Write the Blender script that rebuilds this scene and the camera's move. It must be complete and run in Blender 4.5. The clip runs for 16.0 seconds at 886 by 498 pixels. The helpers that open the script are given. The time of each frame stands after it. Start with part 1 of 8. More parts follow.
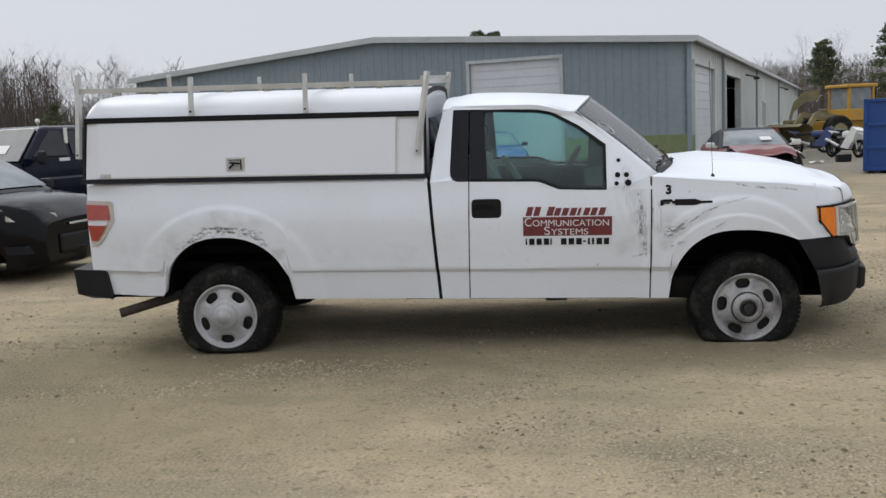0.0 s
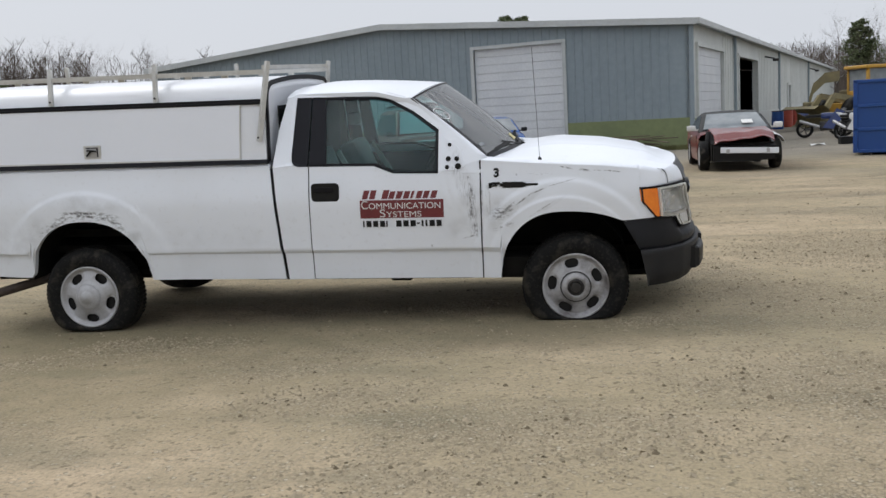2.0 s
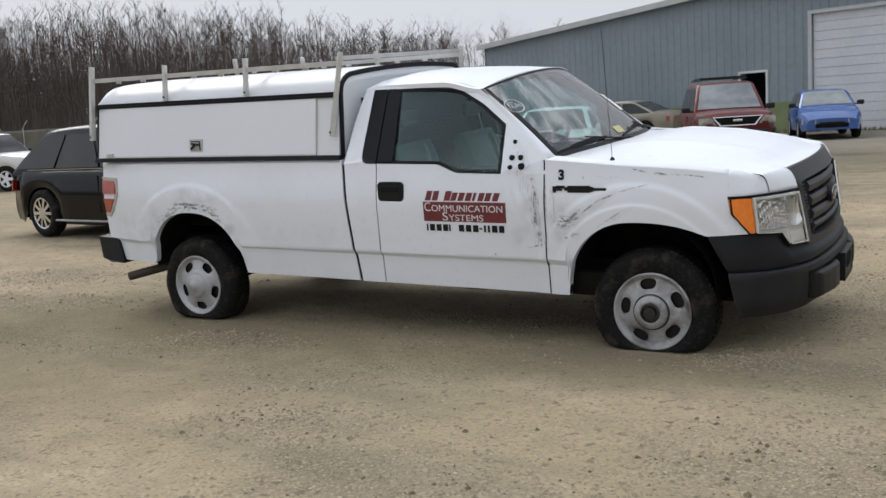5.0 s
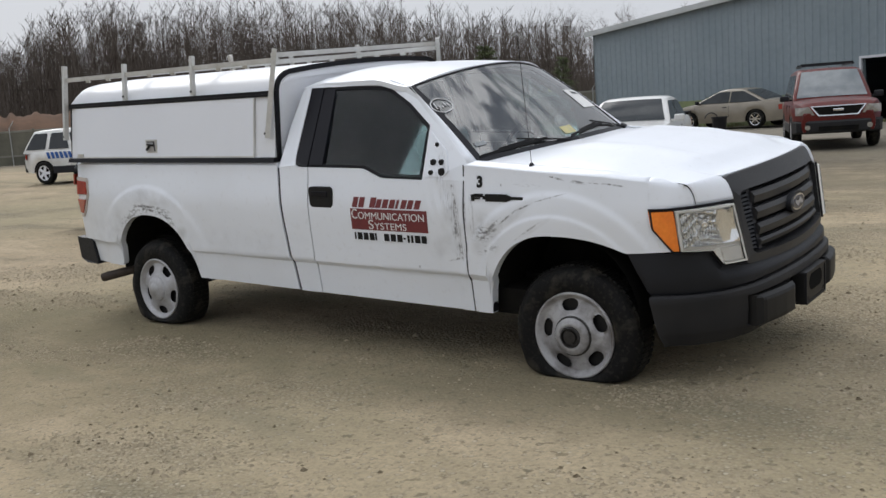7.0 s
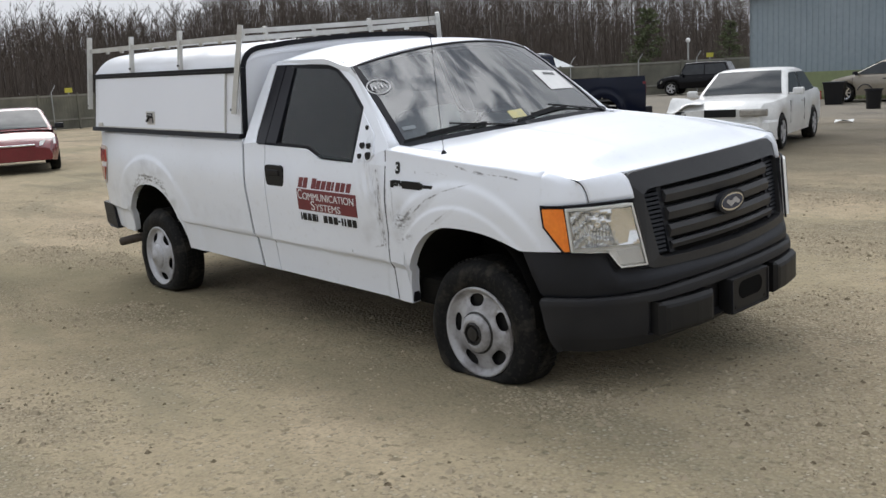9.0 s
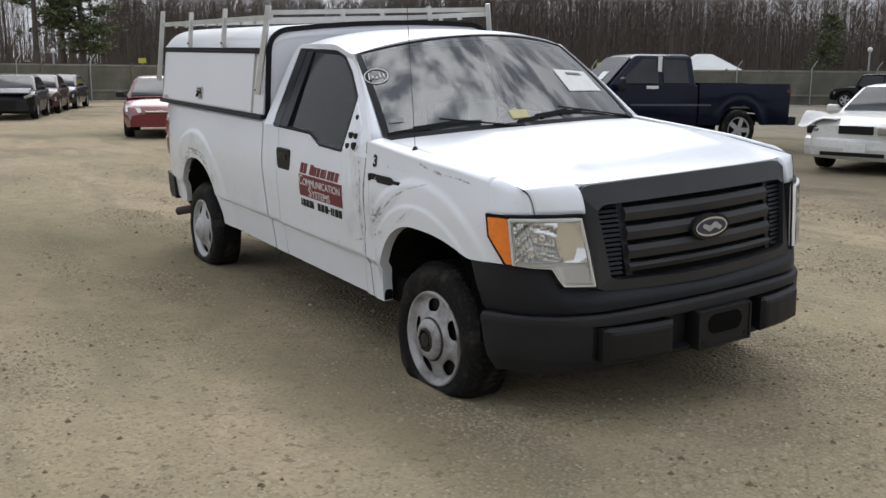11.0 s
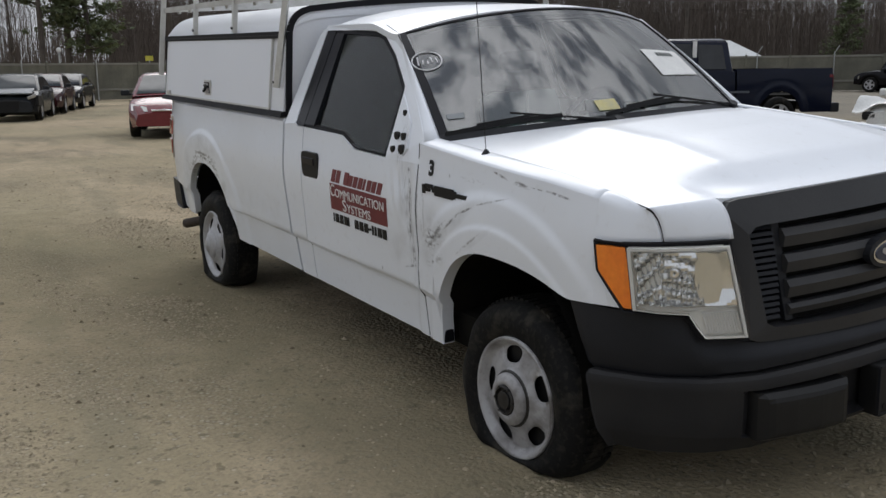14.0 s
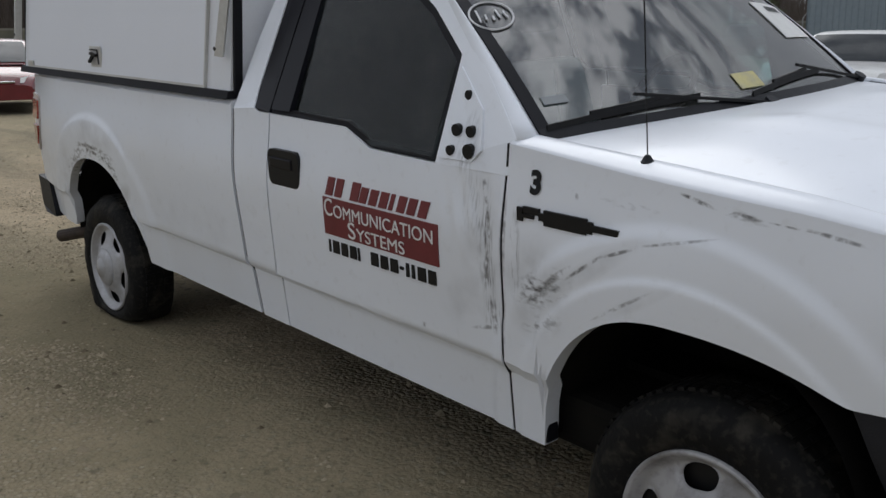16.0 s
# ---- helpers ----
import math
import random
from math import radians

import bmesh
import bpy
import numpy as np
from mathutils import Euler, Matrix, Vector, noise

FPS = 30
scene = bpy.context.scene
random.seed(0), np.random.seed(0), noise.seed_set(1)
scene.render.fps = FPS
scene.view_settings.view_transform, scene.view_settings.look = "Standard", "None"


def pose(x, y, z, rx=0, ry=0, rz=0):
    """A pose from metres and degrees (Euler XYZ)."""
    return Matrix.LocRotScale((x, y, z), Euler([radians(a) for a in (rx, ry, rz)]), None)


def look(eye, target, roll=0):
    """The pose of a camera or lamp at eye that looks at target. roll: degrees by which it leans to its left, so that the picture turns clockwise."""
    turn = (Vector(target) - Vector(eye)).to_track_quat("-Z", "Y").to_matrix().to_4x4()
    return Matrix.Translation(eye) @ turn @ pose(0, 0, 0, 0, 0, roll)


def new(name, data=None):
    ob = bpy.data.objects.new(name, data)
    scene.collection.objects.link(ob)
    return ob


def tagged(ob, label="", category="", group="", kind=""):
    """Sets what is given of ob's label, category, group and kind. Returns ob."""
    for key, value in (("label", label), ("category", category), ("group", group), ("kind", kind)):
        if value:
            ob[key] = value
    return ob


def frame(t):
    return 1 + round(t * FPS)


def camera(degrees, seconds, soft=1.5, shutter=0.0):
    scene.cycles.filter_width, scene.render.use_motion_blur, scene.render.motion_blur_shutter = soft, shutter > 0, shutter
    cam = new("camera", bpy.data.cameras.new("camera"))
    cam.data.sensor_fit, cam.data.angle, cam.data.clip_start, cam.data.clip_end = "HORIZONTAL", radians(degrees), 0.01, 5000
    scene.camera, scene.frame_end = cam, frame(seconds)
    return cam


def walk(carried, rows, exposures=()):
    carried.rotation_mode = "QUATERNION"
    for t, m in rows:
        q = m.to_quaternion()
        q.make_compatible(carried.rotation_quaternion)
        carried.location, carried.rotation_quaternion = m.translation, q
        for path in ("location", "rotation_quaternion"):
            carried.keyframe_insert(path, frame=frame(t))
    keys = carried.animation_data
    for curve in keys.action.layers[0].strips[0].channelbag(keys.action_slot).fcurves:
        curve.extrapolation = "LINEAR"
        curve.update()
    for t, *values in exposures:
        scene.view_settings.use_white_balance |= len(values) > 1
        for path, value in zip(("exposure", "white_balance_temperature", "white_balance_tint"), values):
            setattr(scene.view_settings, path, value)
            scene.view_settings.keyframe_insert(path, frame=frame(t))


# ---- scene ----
cam = camera(50.2, 16.0, 1.5)
METRES, EYE, TILT, LEAN, TURN = 10.755, 1.535, 1.2, 0.2, 6.5
ROWS = [
    (0.0, 0.0230, 0.0, 0.0, 1.51, -8.34, 2.31),
    (0.5, 0.0533, -0.0069, -0.0032, 0.79, -8.43, 2.75),
    (1.0, 0.0868, -0.0094, -0.0008, 1.16, -7.71, 3.44),
    (1.5, 0.1261, -0.0227, -0.0029, 4.40, -8.26, 3.49),
    (2.0, 0.1595, -0.0184, -0.0055, 4.11, -9.05, 3.0),
    (2.5, 0.1984, -0.0089, -0.0003, 4.96, -7.1, 3.06),
    (3.0, 0.2347, 0.0006, -0.0028, 14.18, -9.03, 3.9),
    (3.5, 0.2658, 0.0192, -0.0044, 20.76, -10.15, 3.87),
    (6.0, 0.3623, 0.1428, -0.0041, 29.85, -8.92, 3.28),
    (6.5, 0.3855, 0.1667, -0.0046, 33.0, -9.1, 3.12),
    (7.0, 0.4063, 0.1901, -0.007, 34.12, -9.59, 4.57),
    (7.5, 0.4288, 0.2156, -0.0051, 34.15, -10.41, 4.45),
    (8.0, 0.4615, 0.2373, -0.0053, 36.05, -11.73, 2.82),
    (8.5, 0.4805, 0.2589, -0.0054, 39.94, -11.66, 3.42),
    (11.0, 0.539, 0.3635, -0.0077, 54.85, -11.29, 0.4),
    (11.5, 0.5449, 0.3755, -0.0077, 53.44, -11.46, -1.23),
    (12.0, 0.5412, 0.3818, -0.0092, 56.57, -8.95, 1.54),
    (12.5, 0.5302, 0.3791, -0.0099, 57.42, -10.12, 1.6),
    (13.0, 0.5066, 0.3801, -0.0105, 55.12, -11.82, 1.26),
    (13.5, 0.4777, 0.3912, -0.0134, 54.19, -11.79, 2.41),
    (14.0, 0.4439, 0.4002, -0.0126, 55.3, -11.7, 1.51),
    (14.5, 0.4041, 0.4013, -0.0133, 51.49, -13.19, 1.99),
    (15.0, 0.3693, 0.4104, -0.0149, 47.89, -13.77, 1.39),
    (15.5, 0.3324, 0.4223, -0.0121, 48.98, -12.42, 3.09),
    (16.0, 0.2938, 0.4249, -0.0154, 45.55, -13.84, 1.31),
]
walk(cam, [(t, pose(0, 0, EYE, TILT, LEAN, TURN) @ pose(METRES * x, METRES * y, METRES * z, 90 + pitch, roll, yaw)) for t, x, y, z, yaw, pitch, roll in ROWS],
     exposures=[(0.0, 0.22, 6350, 10), (2.5, 0.27, 6330, 10), (3.5, 0.36, 6270, 10), (6.5, 0.12, 6350, 10), (8.5, 0.26, 6300, 10), (11.5, 0.06, 6300, 10),
                (12.5, -0.16, 6300, 10), (13.4, -0.11, 6290, 10), (14.0, -0.21, 6270, 10), (15.0, -0.32, 6240, 10), (16.0, -0.38, 6200, 10)])

# ---- light: a bright overcast winter day ----
SUN_EL, SUN_AZ = 42.0, -64.0
world = bpy.data.worlds.new("overcast_sky")
scene.world = world
world.use_nodes = True
wn, wl = world.node_tree.nodes, world.node_tree.links
wn.clear()
w_out = wn.new("ShaderNodeOutputWorld")
w_bg = wn.new("ShaderNodeBackground")
w_sky = wn.new("ShaderNodeTexSky")
w_sky.sky_type = "NISHITA"
w_sky.sun_disc = False
w_sky.sun_elevation, w_sky.sun_rotation = radians(SUN_EL), radians(SUN_AZ)
w_sky.dust_density, w_sky.air_density = 4.0, 1.2
w_co = wn.new("ShaderNodeTexCoord")
w_map = wn.new("ShaderNodeMapping")
w_map.inputs["Scale"].default_value = (1.0, 1.0, 2.6)
w_noise = wn.new("ShaderNodeTexNoise")
w_noise.inputs["Scale"].default_value = 8.0
w_noise.inputs["Detail"].default_value = 6.0
w_noise.inputs["Roughness"].default_value = 0.55
w_ramp = wn.new("ShaderNodeValToRGB")
w_ramp.color_ramp.elements[0].position, w_ramp.color_ramp.elements[0].color = 0.42, (3.2, 3.5, 4.1, 1)
w_ramp.color_ramp.elements[1].position, w_ramp.color_ramp.elements[1].color = 0.58, (14.6, 14.7, 14.9, 1)
w_mix = wn.new("ShaderNodeMixRGB")
w_mix.inputs[0].default_value = 0.93
wl.new(w_co.outputs["Generated"], w_map.inputs["Vector"])
wl.new(w_map.outputs["Vector"], w_noise.inputs["Vector"])
wl.new(w_noise.outputs["Fac"], w_ramp.inputs["Fac"])
# the cloud deck melts into an even pale haze towards the horizon
w_sep = wn.new("ShaderNodeSeparateXYZ")
w_rise = wn.new("ShaderNodeMapRange")
w_rise.inputs["From Min"].default_value, w_rise.inputs["From Max"].default_value = 0.42, 0.78
w_haze = wn.new("ShaderNodeMixRGB")
w_veil = wn.new("ShaderNodeMapRange")
w_veil.inputs["From Min"].default_value, w_veil.inputs["From Max"].default_value = 0.22, 0.60
w_veil.inputs["To Min"].default_value, w_veil.inputs["To Max"].default_value = 1.0, 1.45
w_glow = wn.new("ShaderNodeVectorMath")
w_glow.operation = "SCALE"
w_glow.inputs[0].default_value = (8.0, 8.25, 8.75)
wl.new(w_veil.outputs["Result"], w_glow.inputs["Scale"])
wl.new(w_glow.outputs["Vector"], w_haze.inputs[1])
wl.new(w_co.outputs["Generated"], w_sep.inputs["Vector"])
wl.new(w_sep.outputs["Z"], w_rise.inputs["Value"])
wl.new(w_sep.outputs["Z"], w_veil.inputs["Value"])
wl.new(w_rise.outputs["Result"], w_haze.inputs[0])
# an overcast sky is about three times as bright overhead as at the horizon
w_zenith = wn.new("ShaderNodeMapRange")
w_zenith.inputs["From Min"].default_value, w_zenith.inputs["From Max"].default_value = 0.1, 1.0
w_zenith.inputs["To Min"].default_value, w_zenith.inputs["To Max"].default_value = 0.55, 1.75
w_lift = wn.new("ShaderNodeVectorMath")
w_lift.operation = "SCALE"
wl.new(w_sep.outputs["Z"], w_zenith.inputs["Value"])
wl.new(w_ramp.outputs["Color"], w_lift.inputs[0])
wl.new(w_zenith.outputs["Result"], w_lift.inputs["Scale"])
wl.new(w_lift.outputs["Vector"], w_haze.inputs[2])
wl.new(w_sky.outputs["Color"], w_mix.inputs[1])
wl.new(w_haze.outputs["Color"], w_mix.inputs[2])
wl.new(w_mix.outputs["Color"], w_bg.inputs["Color"])
w_bg.inputs["Strength"].default_value = 0.074
wl.new(w_bg.outputs["Background"], w_out.inputs["Surface"])

sun_data = bpy.data.lights.new("sun", "SUN")
sun_data.energy, sun_data.angle, sun_data.color = 1.32, radians(42), (1.0, 0.97, 0.93)
sun = new("sun", sun_data)
sun_way = Vector((math.sin(radians(SUN_AZ)) * math.cos(radians(SUN_EL)), math.cos(radians(SUN_AZ)) * math.cos(radians(SUN_EL)), math.sin(radians(SUN_EL))))
sun.matrix_world = look(Vector((0, 8, 0)) + sun_way * 60, (0, 8, 0))

# ---- materials ----
def nodes_of(name):
    m = bpy.data.materials.new(name)
    m.use_nodes = True
    return m, m.node_tree.nodes, m.node_tree.links, m.node_tree.nodes["Principled BSDF"]


def noise_fac(n, l, co, scale, detail=4.0, lo=0.4, hi=0.6, stretch=None):
    if stretch:
        mp = n.new("ShaderNodeMapping")
        mp.inputs["Scale"].default_value = stretch
        l.new(co, mp.inputs["Vector"])
        co = mp.outputs["Vector"]
    t = n.new("ShaderNodeTexNoise")
    t.inputs["Scale"].default_value, t.inputs["Detail"].default_value = scale, detail
    l.new(co, t.inputs["Vector"])
    r = n.new("ShaderNodeMapRange")
    r.inputs["From Min"].default_value, r.inputs["From Max"].default_value = lo, hi
    l.new(t.outputs["Fac"], r.inputs["Value"])
    return r.outputs["Result"], t.outputs["Fac"]


def mixed(n, l, fac, a, b):
    m = n.new("ShaderNodeMixRGB")
    for i, v in ((0, fac), (1, a), (2, b)):
        if hasattr(v, "is_linked"):
            l.new(v, m.inputs[i])
        elif i == 0:
            m.inputs[0].default_value = v
        else:
            m.inputs[i].default_value = (*v, 1)
    return m.outputs["Color"]


def times(n, l, a, b, op="MULTIPLY"):
    m = n.new("ShaderNodeMath")
    m.operation, m.use_clamp = op, op == "MULTIPLY"
    for i, v in enumerate((a, b)):
        if hasattr(v, "is_linked"):
            l.new(v, m.inputs[i])
        else:
            m.inputs[i].default_value = v
    return m.outputs["Value"]


def plain(name, base, rough=0.6, metal=0.0, other=None, scale=6.0, fine=60.0, bump=0.0, coat=0.0, spread=0.0, spec=0.5):
    """A surface whose colour drifts between two tones at two scales, with fine relief."""
    m, n, l, p = nodes_of(name)
    co = n.new("ShaderNodeTexCoord").outputs["Object"]
    other = other or tuple(c * 0.8 for c in base)
    a, _ = noise_fac(n, l, co, scale, 5, 0.35, 0.7)
    b, raw = noise_fac(n, l, co, fine, 3, 0.3, 0.75)
    c = mixed(n, l, a, base, other)
    c = mixed(n, l, times(n, l, b, 0.35), c, tuple(v * 0.72 for v in other))
    if spread:
        info = n.new("ShaderNodeObjectInfo").outputs["Random"]
        c = mixed(n, l, times(n, l, info, spread), c, tuple(v * 0.5 for v in base))
    l.new(c, p.inputs["Base Color"])
    p.inputs["Roughness"].default_value, p.inputs["Metallic"].default_value = rough, metal
    p.inputs["Specular IOR Level"].default_value = spec
    if coat:
        p.inputs["Coat Weight"].default_value, p.inputs["Coat Roughness"].default_value = coat, 0.06
    if bump:
        bn = n.new("ShaderNodeBump")
        bn.inputs["Strength"].default_value, bn.inputs["Distance"].default_value = bump, 0.004
        l.new(raw, bn.inputs["Height"])
        l.new(bn.outputs["Normal"], p.inputs["Normal"])
    return m


def pane(name, tint, rough=0.02, ior=1.5, dust=0.0):
    """Thin glass: lets light through with a tint and mirrors by its Fresnel gloss."""
    m, n, l, p = nodes_of(name)
    n.remove(p)
    tr, gl = n.new("ShaderNodeBsdfTransparent"), n.new("ShaderNodeBsdfGlossy")
    tr.inputs["Color"].default_value = (*tint, 1)
    gl.inputs["Roughness"].default_value = rough
    fr = n.new("ShaderNodeFresnel")
    fr.inputs["IOR"].default_value = ior
    mx = n.new("ShaderNodeMixShader")
    l.new(fr.outputs["Fac"], mx.inputs[0])
    l.new(tr.outputs["BSDF"], mx.inputs[1])
    l.new(gl.outputs["BSDF"], mx.inputs[2])
    last = mx.outputs["Shader"]
    if dust:
        co = n.new("ShaderNodeTexCoord").outputs["Object"]
        f, _ = noise_fac(n, l, co, 3.0, 5, 0.25, 0.8)
        df, m2 = n.new("ShaderNodeBsdfDiffuse"), n.new("ShaderNodeMixShader")
        df.inputs["Color"].default_value = (0.55, 0.54, 0.51, 1)
        l.new(times(n, l, f, dust), m2.inputs[0])
        l.new(last, m2.inputs[1])
        l.new(df.outputs["BSDF"], m2.inputs[2])
        last = m2.outputs["Shader"]
    l.new(last, n["Material Output"].inputs["Surface"])
    return m


def grimy(name, base, stain, scale, lo, hi, rough, metal=0.0, spec=0.5, bump=0.0):
    """A surface with sharp-edged blotches of grime or dried mud over a fine drift of tone."""
    m, n, l, p = nodes_of(name)
    co = n.new("ShaderNodeTexCoord").outputs["Object"]
    big, _ = noise_fac(n, l, co, scale, 6, lo, hi)
    fine, raw = noise_fac(n, l, co, scale * 7, 4, 0.52, 0.66)
    drift, _ = noise_fac(n, l, co, scale * 0.5, 3, 0.3, 0.7)
    c = mixed(n, l, times(n, l, drift, 0.5), base, tuple(v * 0.68 for v in base))
    c = mixed(n, l, times(n, l, fine, 0.22), c, stain)
    c = mixed(n, l, times(n, l, big, 0.85), c, stain)
    l.new(c, p.inputs["Base Color"])
    p.inputs["Roughness"].default_value, p.inputs["Metallic"].default_value = rough, metal
    p.inputs["Specular IOR Level"].default_value = spec
    if bump:
        bn = n.new("ShaderNodeBump")
        bn.inputs["Strength"].default_value, bn.inputs["Distance"].default_value = bump, 0.004
        l.new(raw, bn.inputs["Height"])
        l.new(bn.outputs["Normal"], p.inputs["Normal"])
    return m


# drifts of loose gravel on the sand: x, y, half length, half width, turn
DRIFTS = [(-2.3, 5.5, 0.95, 0.26, 8), (0.1, 4.75, 0.60, 0.34, 20), (1.5, 4.2, 1.05, 0.50, 15), (2.7, 5.2, 0.90, 0.80, 0), (3.0, 7.3, 0.95, 1.05, 30), (2.1, 9.0, 0.80, 0.55, -20), (4.0, 9.6, 1.4, 1.3, 0), (-1.5, 6.0, 0.65, 0.22, 5),
          (-0.3, 5.3, 0.45, 0.20, 30), (-4.6, 6.5, 1.20, 0.40, 10), (2.0, 6.7, 0.45, 0.22, 40), (0.9, 3.6, 0.60, 0.35, 0), (4.4, 6.0, 0.90, 1.30, 0), (-5.8, 7.6, 1.30, 0.60, 15), (0.6, 11.0, 1.60, 0.50, -10), (-1.2, 14.0, 2.2, 0.9, 5)]

# damp or trodden soil, and shade painted beside the pickup: x, y, half length, half width, strength, colour
DAMP_AND_SHADE = [(-7.4, 19.0, 9.0, 7.5, 0.75, (0.125, 0.108, 0.078)), (-3.5, 5.2, 3.4, 1.8, 0.56, (0.160, 0.138, 0.082)), (-0.9, 6.40, 3.4, 0.60, 0.55, (0.148, 0.130, 0.080)), (1.25, 6.25, 0.9, 0.45, 0.40, (0.150, 0.130, 0.088)),
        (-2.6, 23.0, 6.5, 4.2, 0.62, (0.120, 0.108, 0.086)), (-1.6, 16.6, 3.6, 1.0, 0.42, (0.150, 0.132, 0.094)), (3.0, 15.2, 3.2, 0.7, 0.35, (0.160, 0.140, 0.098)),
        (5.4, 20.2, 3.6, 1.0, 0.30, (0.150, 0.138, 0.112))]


def ground_material():
    """Packed tan sand with patches of loose grey gravel, moist streaks, clods and painted shade beside the pickup."""
    m, n, l, p = nodes_of("packed_sand_and_gravel")
    co = n.new("ShaderNodeTexCoord").outputs["Object"]
    big, _ = noise_fac(n, l, co, 0.16, 4, 0.40, 0.62)
    wash, _ = noise_fac(n, l, co, 0.45, 3, 0.45, 0.65, (1.0, 2.2, 1.0))
    patch, _ = noise_fac(n, l, co, 0.55, 9, 0.48, 0.68, (0.8, 1.2, 1.0))
    track, _ = noise_fac(n, l, co, 1.1, 7, 0.55, 0.64, (0.35, 1.6, 1.0))
    clod, _ = noise_fac(n, l, co, 13.0, 8, 0.62, 0.68)
    mott, m_raw = noise_fac(n, l, co, 4.0, 8, 0.42, 0.62)
    grit, g_raw = noise_fac(n, l, co, 48.0, 4, 0.40, 0.68)
    vor = n.new("ShaderNodeTexVoronoi")
    vor.inputs["Scale"].default_value = 46.0
    l.new(co, vor.inputs["Vector"])
    tone = n.new("ShaderNodeSeparateColor")
    l.new(vor.outputs["Color"], tone.inputs["Color"])
    gap = n.new("ShaderNodeMapRange")
    gap.inputs["From Min"].default_value, gap.inputs["From Max"].default_value = 0.30, 0.62
    l.new(vor.outputs["Distance"], gap.inputs["Value"])
    stone = mixed(n, l, tone.outputs["Red"], (0.200, 0.178, 0.130), (0.500, 0.450, 0.355))
    stone = mixed(n, l, gap.outputs["Result"], stone, (0.135, 0.115, 0.080))
    sand = mixed(n, l, wash, (0.392, 0.312, 0.208), (0.480, 0.380, 0.262))
    sand = mixed(n, l, times(n, l, big, 0.65), sand, (0.270, 0.246, 0.150))
    sand = mixed(n, l, times(n, l, mott, 0.36), sand, (0.240, 0.206, 0.135))
    sand = mixed(n, l, times(n, l, grit, 0.55), sand, (0.215, 0.183, 0.128))
    sand = mixed(n, l, times(n, l, track, 0.46), sand, (0.190, 0.172, 0.118))
    loose = n.new("ShaderNodeMapRange")
    loose.inputs["From Min"].default_value, loose.inputs["From Max"].default_value = 0.80, 0.97
    l.new(tone.outputs["Green"], loose.inputs["Value"])
    ragged, _ = noise_fac(n, l, co, 2.6, 7, 0.25, 0.75)
    drift = None
    for dx, dy, rx, ry, turn in DRIFTS:
        mp = n.new("ShaderNodeMapping")
        mp.vector_type = "TEXTURE"
        mp.inputs["Location"].default_value, mp.inputs["Rotation"].default_value, mp.inputs["Scale"].default_value = (dx, dy, 0.0), (0, 0, radians(turn)), (rx, ry, 1000.0)
        l.new(co, mp.inputs["Vector"])
        ln = n.new("ShaderNodeVectorMath")
        ln.operation = "LENGTH"
        l.new(mp.outputs["Vector"], ln.inputs[0])
        r = n.new("ShaderNodeMapRange")
        r.inputs["From Min"].default_value, r.inputs["From Max"].default_value = 1.55, 0.75
        l.new(times(n, l, ln.outputs["Value"], ragged, "ADD"), r.inputs["Value"])
        drift = r.outputs["Result"] if drift is None else times(n, l, drift, r.outputs["Result"], "MAXIMUM")
    bed = mixed(n, l, 0.60, stone, (0.290, 0.244, 0.165))
    c = mixed(n, l, times(n, l, patch, 0.45), sand, stone)
    c = mixed(n, l, times(n, l, drift, 0.50), c, bed)
    c = mixed(n, l, times(n, l, loose.outputs["Result"], 0.62), c, stone)
    c = mixed(n, l, times(n, l, clod, 0.62), c, (0.115, 0.098, 0.066))
    # darker soil: damp gravel behind the pickup; trodden earth along its right side, with its shade painted in
    for px, py, rx, ry, amount, soil in DAMP_AND_SHADE:
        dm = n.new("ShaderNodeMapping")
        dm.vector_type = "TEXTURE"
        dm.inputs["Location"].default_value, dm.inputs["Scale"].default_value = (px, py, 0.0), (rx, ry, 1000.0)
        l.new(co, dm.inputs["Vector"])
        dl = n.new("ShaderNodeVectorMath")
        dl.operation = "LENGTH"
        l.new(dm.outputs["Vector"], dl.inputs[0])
        damp_shade = n.new("ShaderNodeMapRange")
        damp_shade.inputs["From Min"].default_value, damp_shade.inputs["From Max"].default_value = 1.35, 0.70
        l.new(times(n, l, dl.outputs["Value"], times(n, l, ragged, 0.35), "ADD"), damp_shade.inputs["Value"])
        c = mixed(n, l, times(n, l, damp_shade.outputs["Result"], amount), c, soil)
    # grey crushed stone of the yard beside the building
    sx = n.new("ShaderNodeSeparateXYZ")
    l.new(co, sx.inputs["Vector"])
    edge = n.new("ShaderNodeMapRange")
    edge.inputs["From Min"].default_value, edge.inputs["From Max"].default_value = 22.0, 28.0
    l.new(times(n, l, sx.outputs["Y"], times(n, l, patch, 4.0, "MULTIPLY"), "SUBTRACT"), edge.inputs["Value"])
    c = mixed(n, l, times(n, l, edge.outputs["Result"], 0.7), c, (0.172, 0.165, 0.150))
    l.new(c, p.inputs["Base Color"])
    p.inputs["Roughness"].default_value = 0.95
    p.inputs["Specular IOR Level"].default_value = 0.12
    lump = times(n, l, times(n, l, g_raw, 0.5), times(n, l, m_raw, 1.4), "ADD")
    hollow = times(n, l, times(n, l, gap.outputs["Result"], patch), 0.55)
    high = times(n, l, lump, hollow, "SUBTRACT")
    bn = n.new("ShaderNodeBump")
    bn.inputs["Strength"].default_value, bn.inputs["Distance"].default_value = 0.8, 0.03
    l.new(high, bn.inputs["Height"])
    l.new(bn.outputs["Normal"], p.inputs["Normal"])
    return m


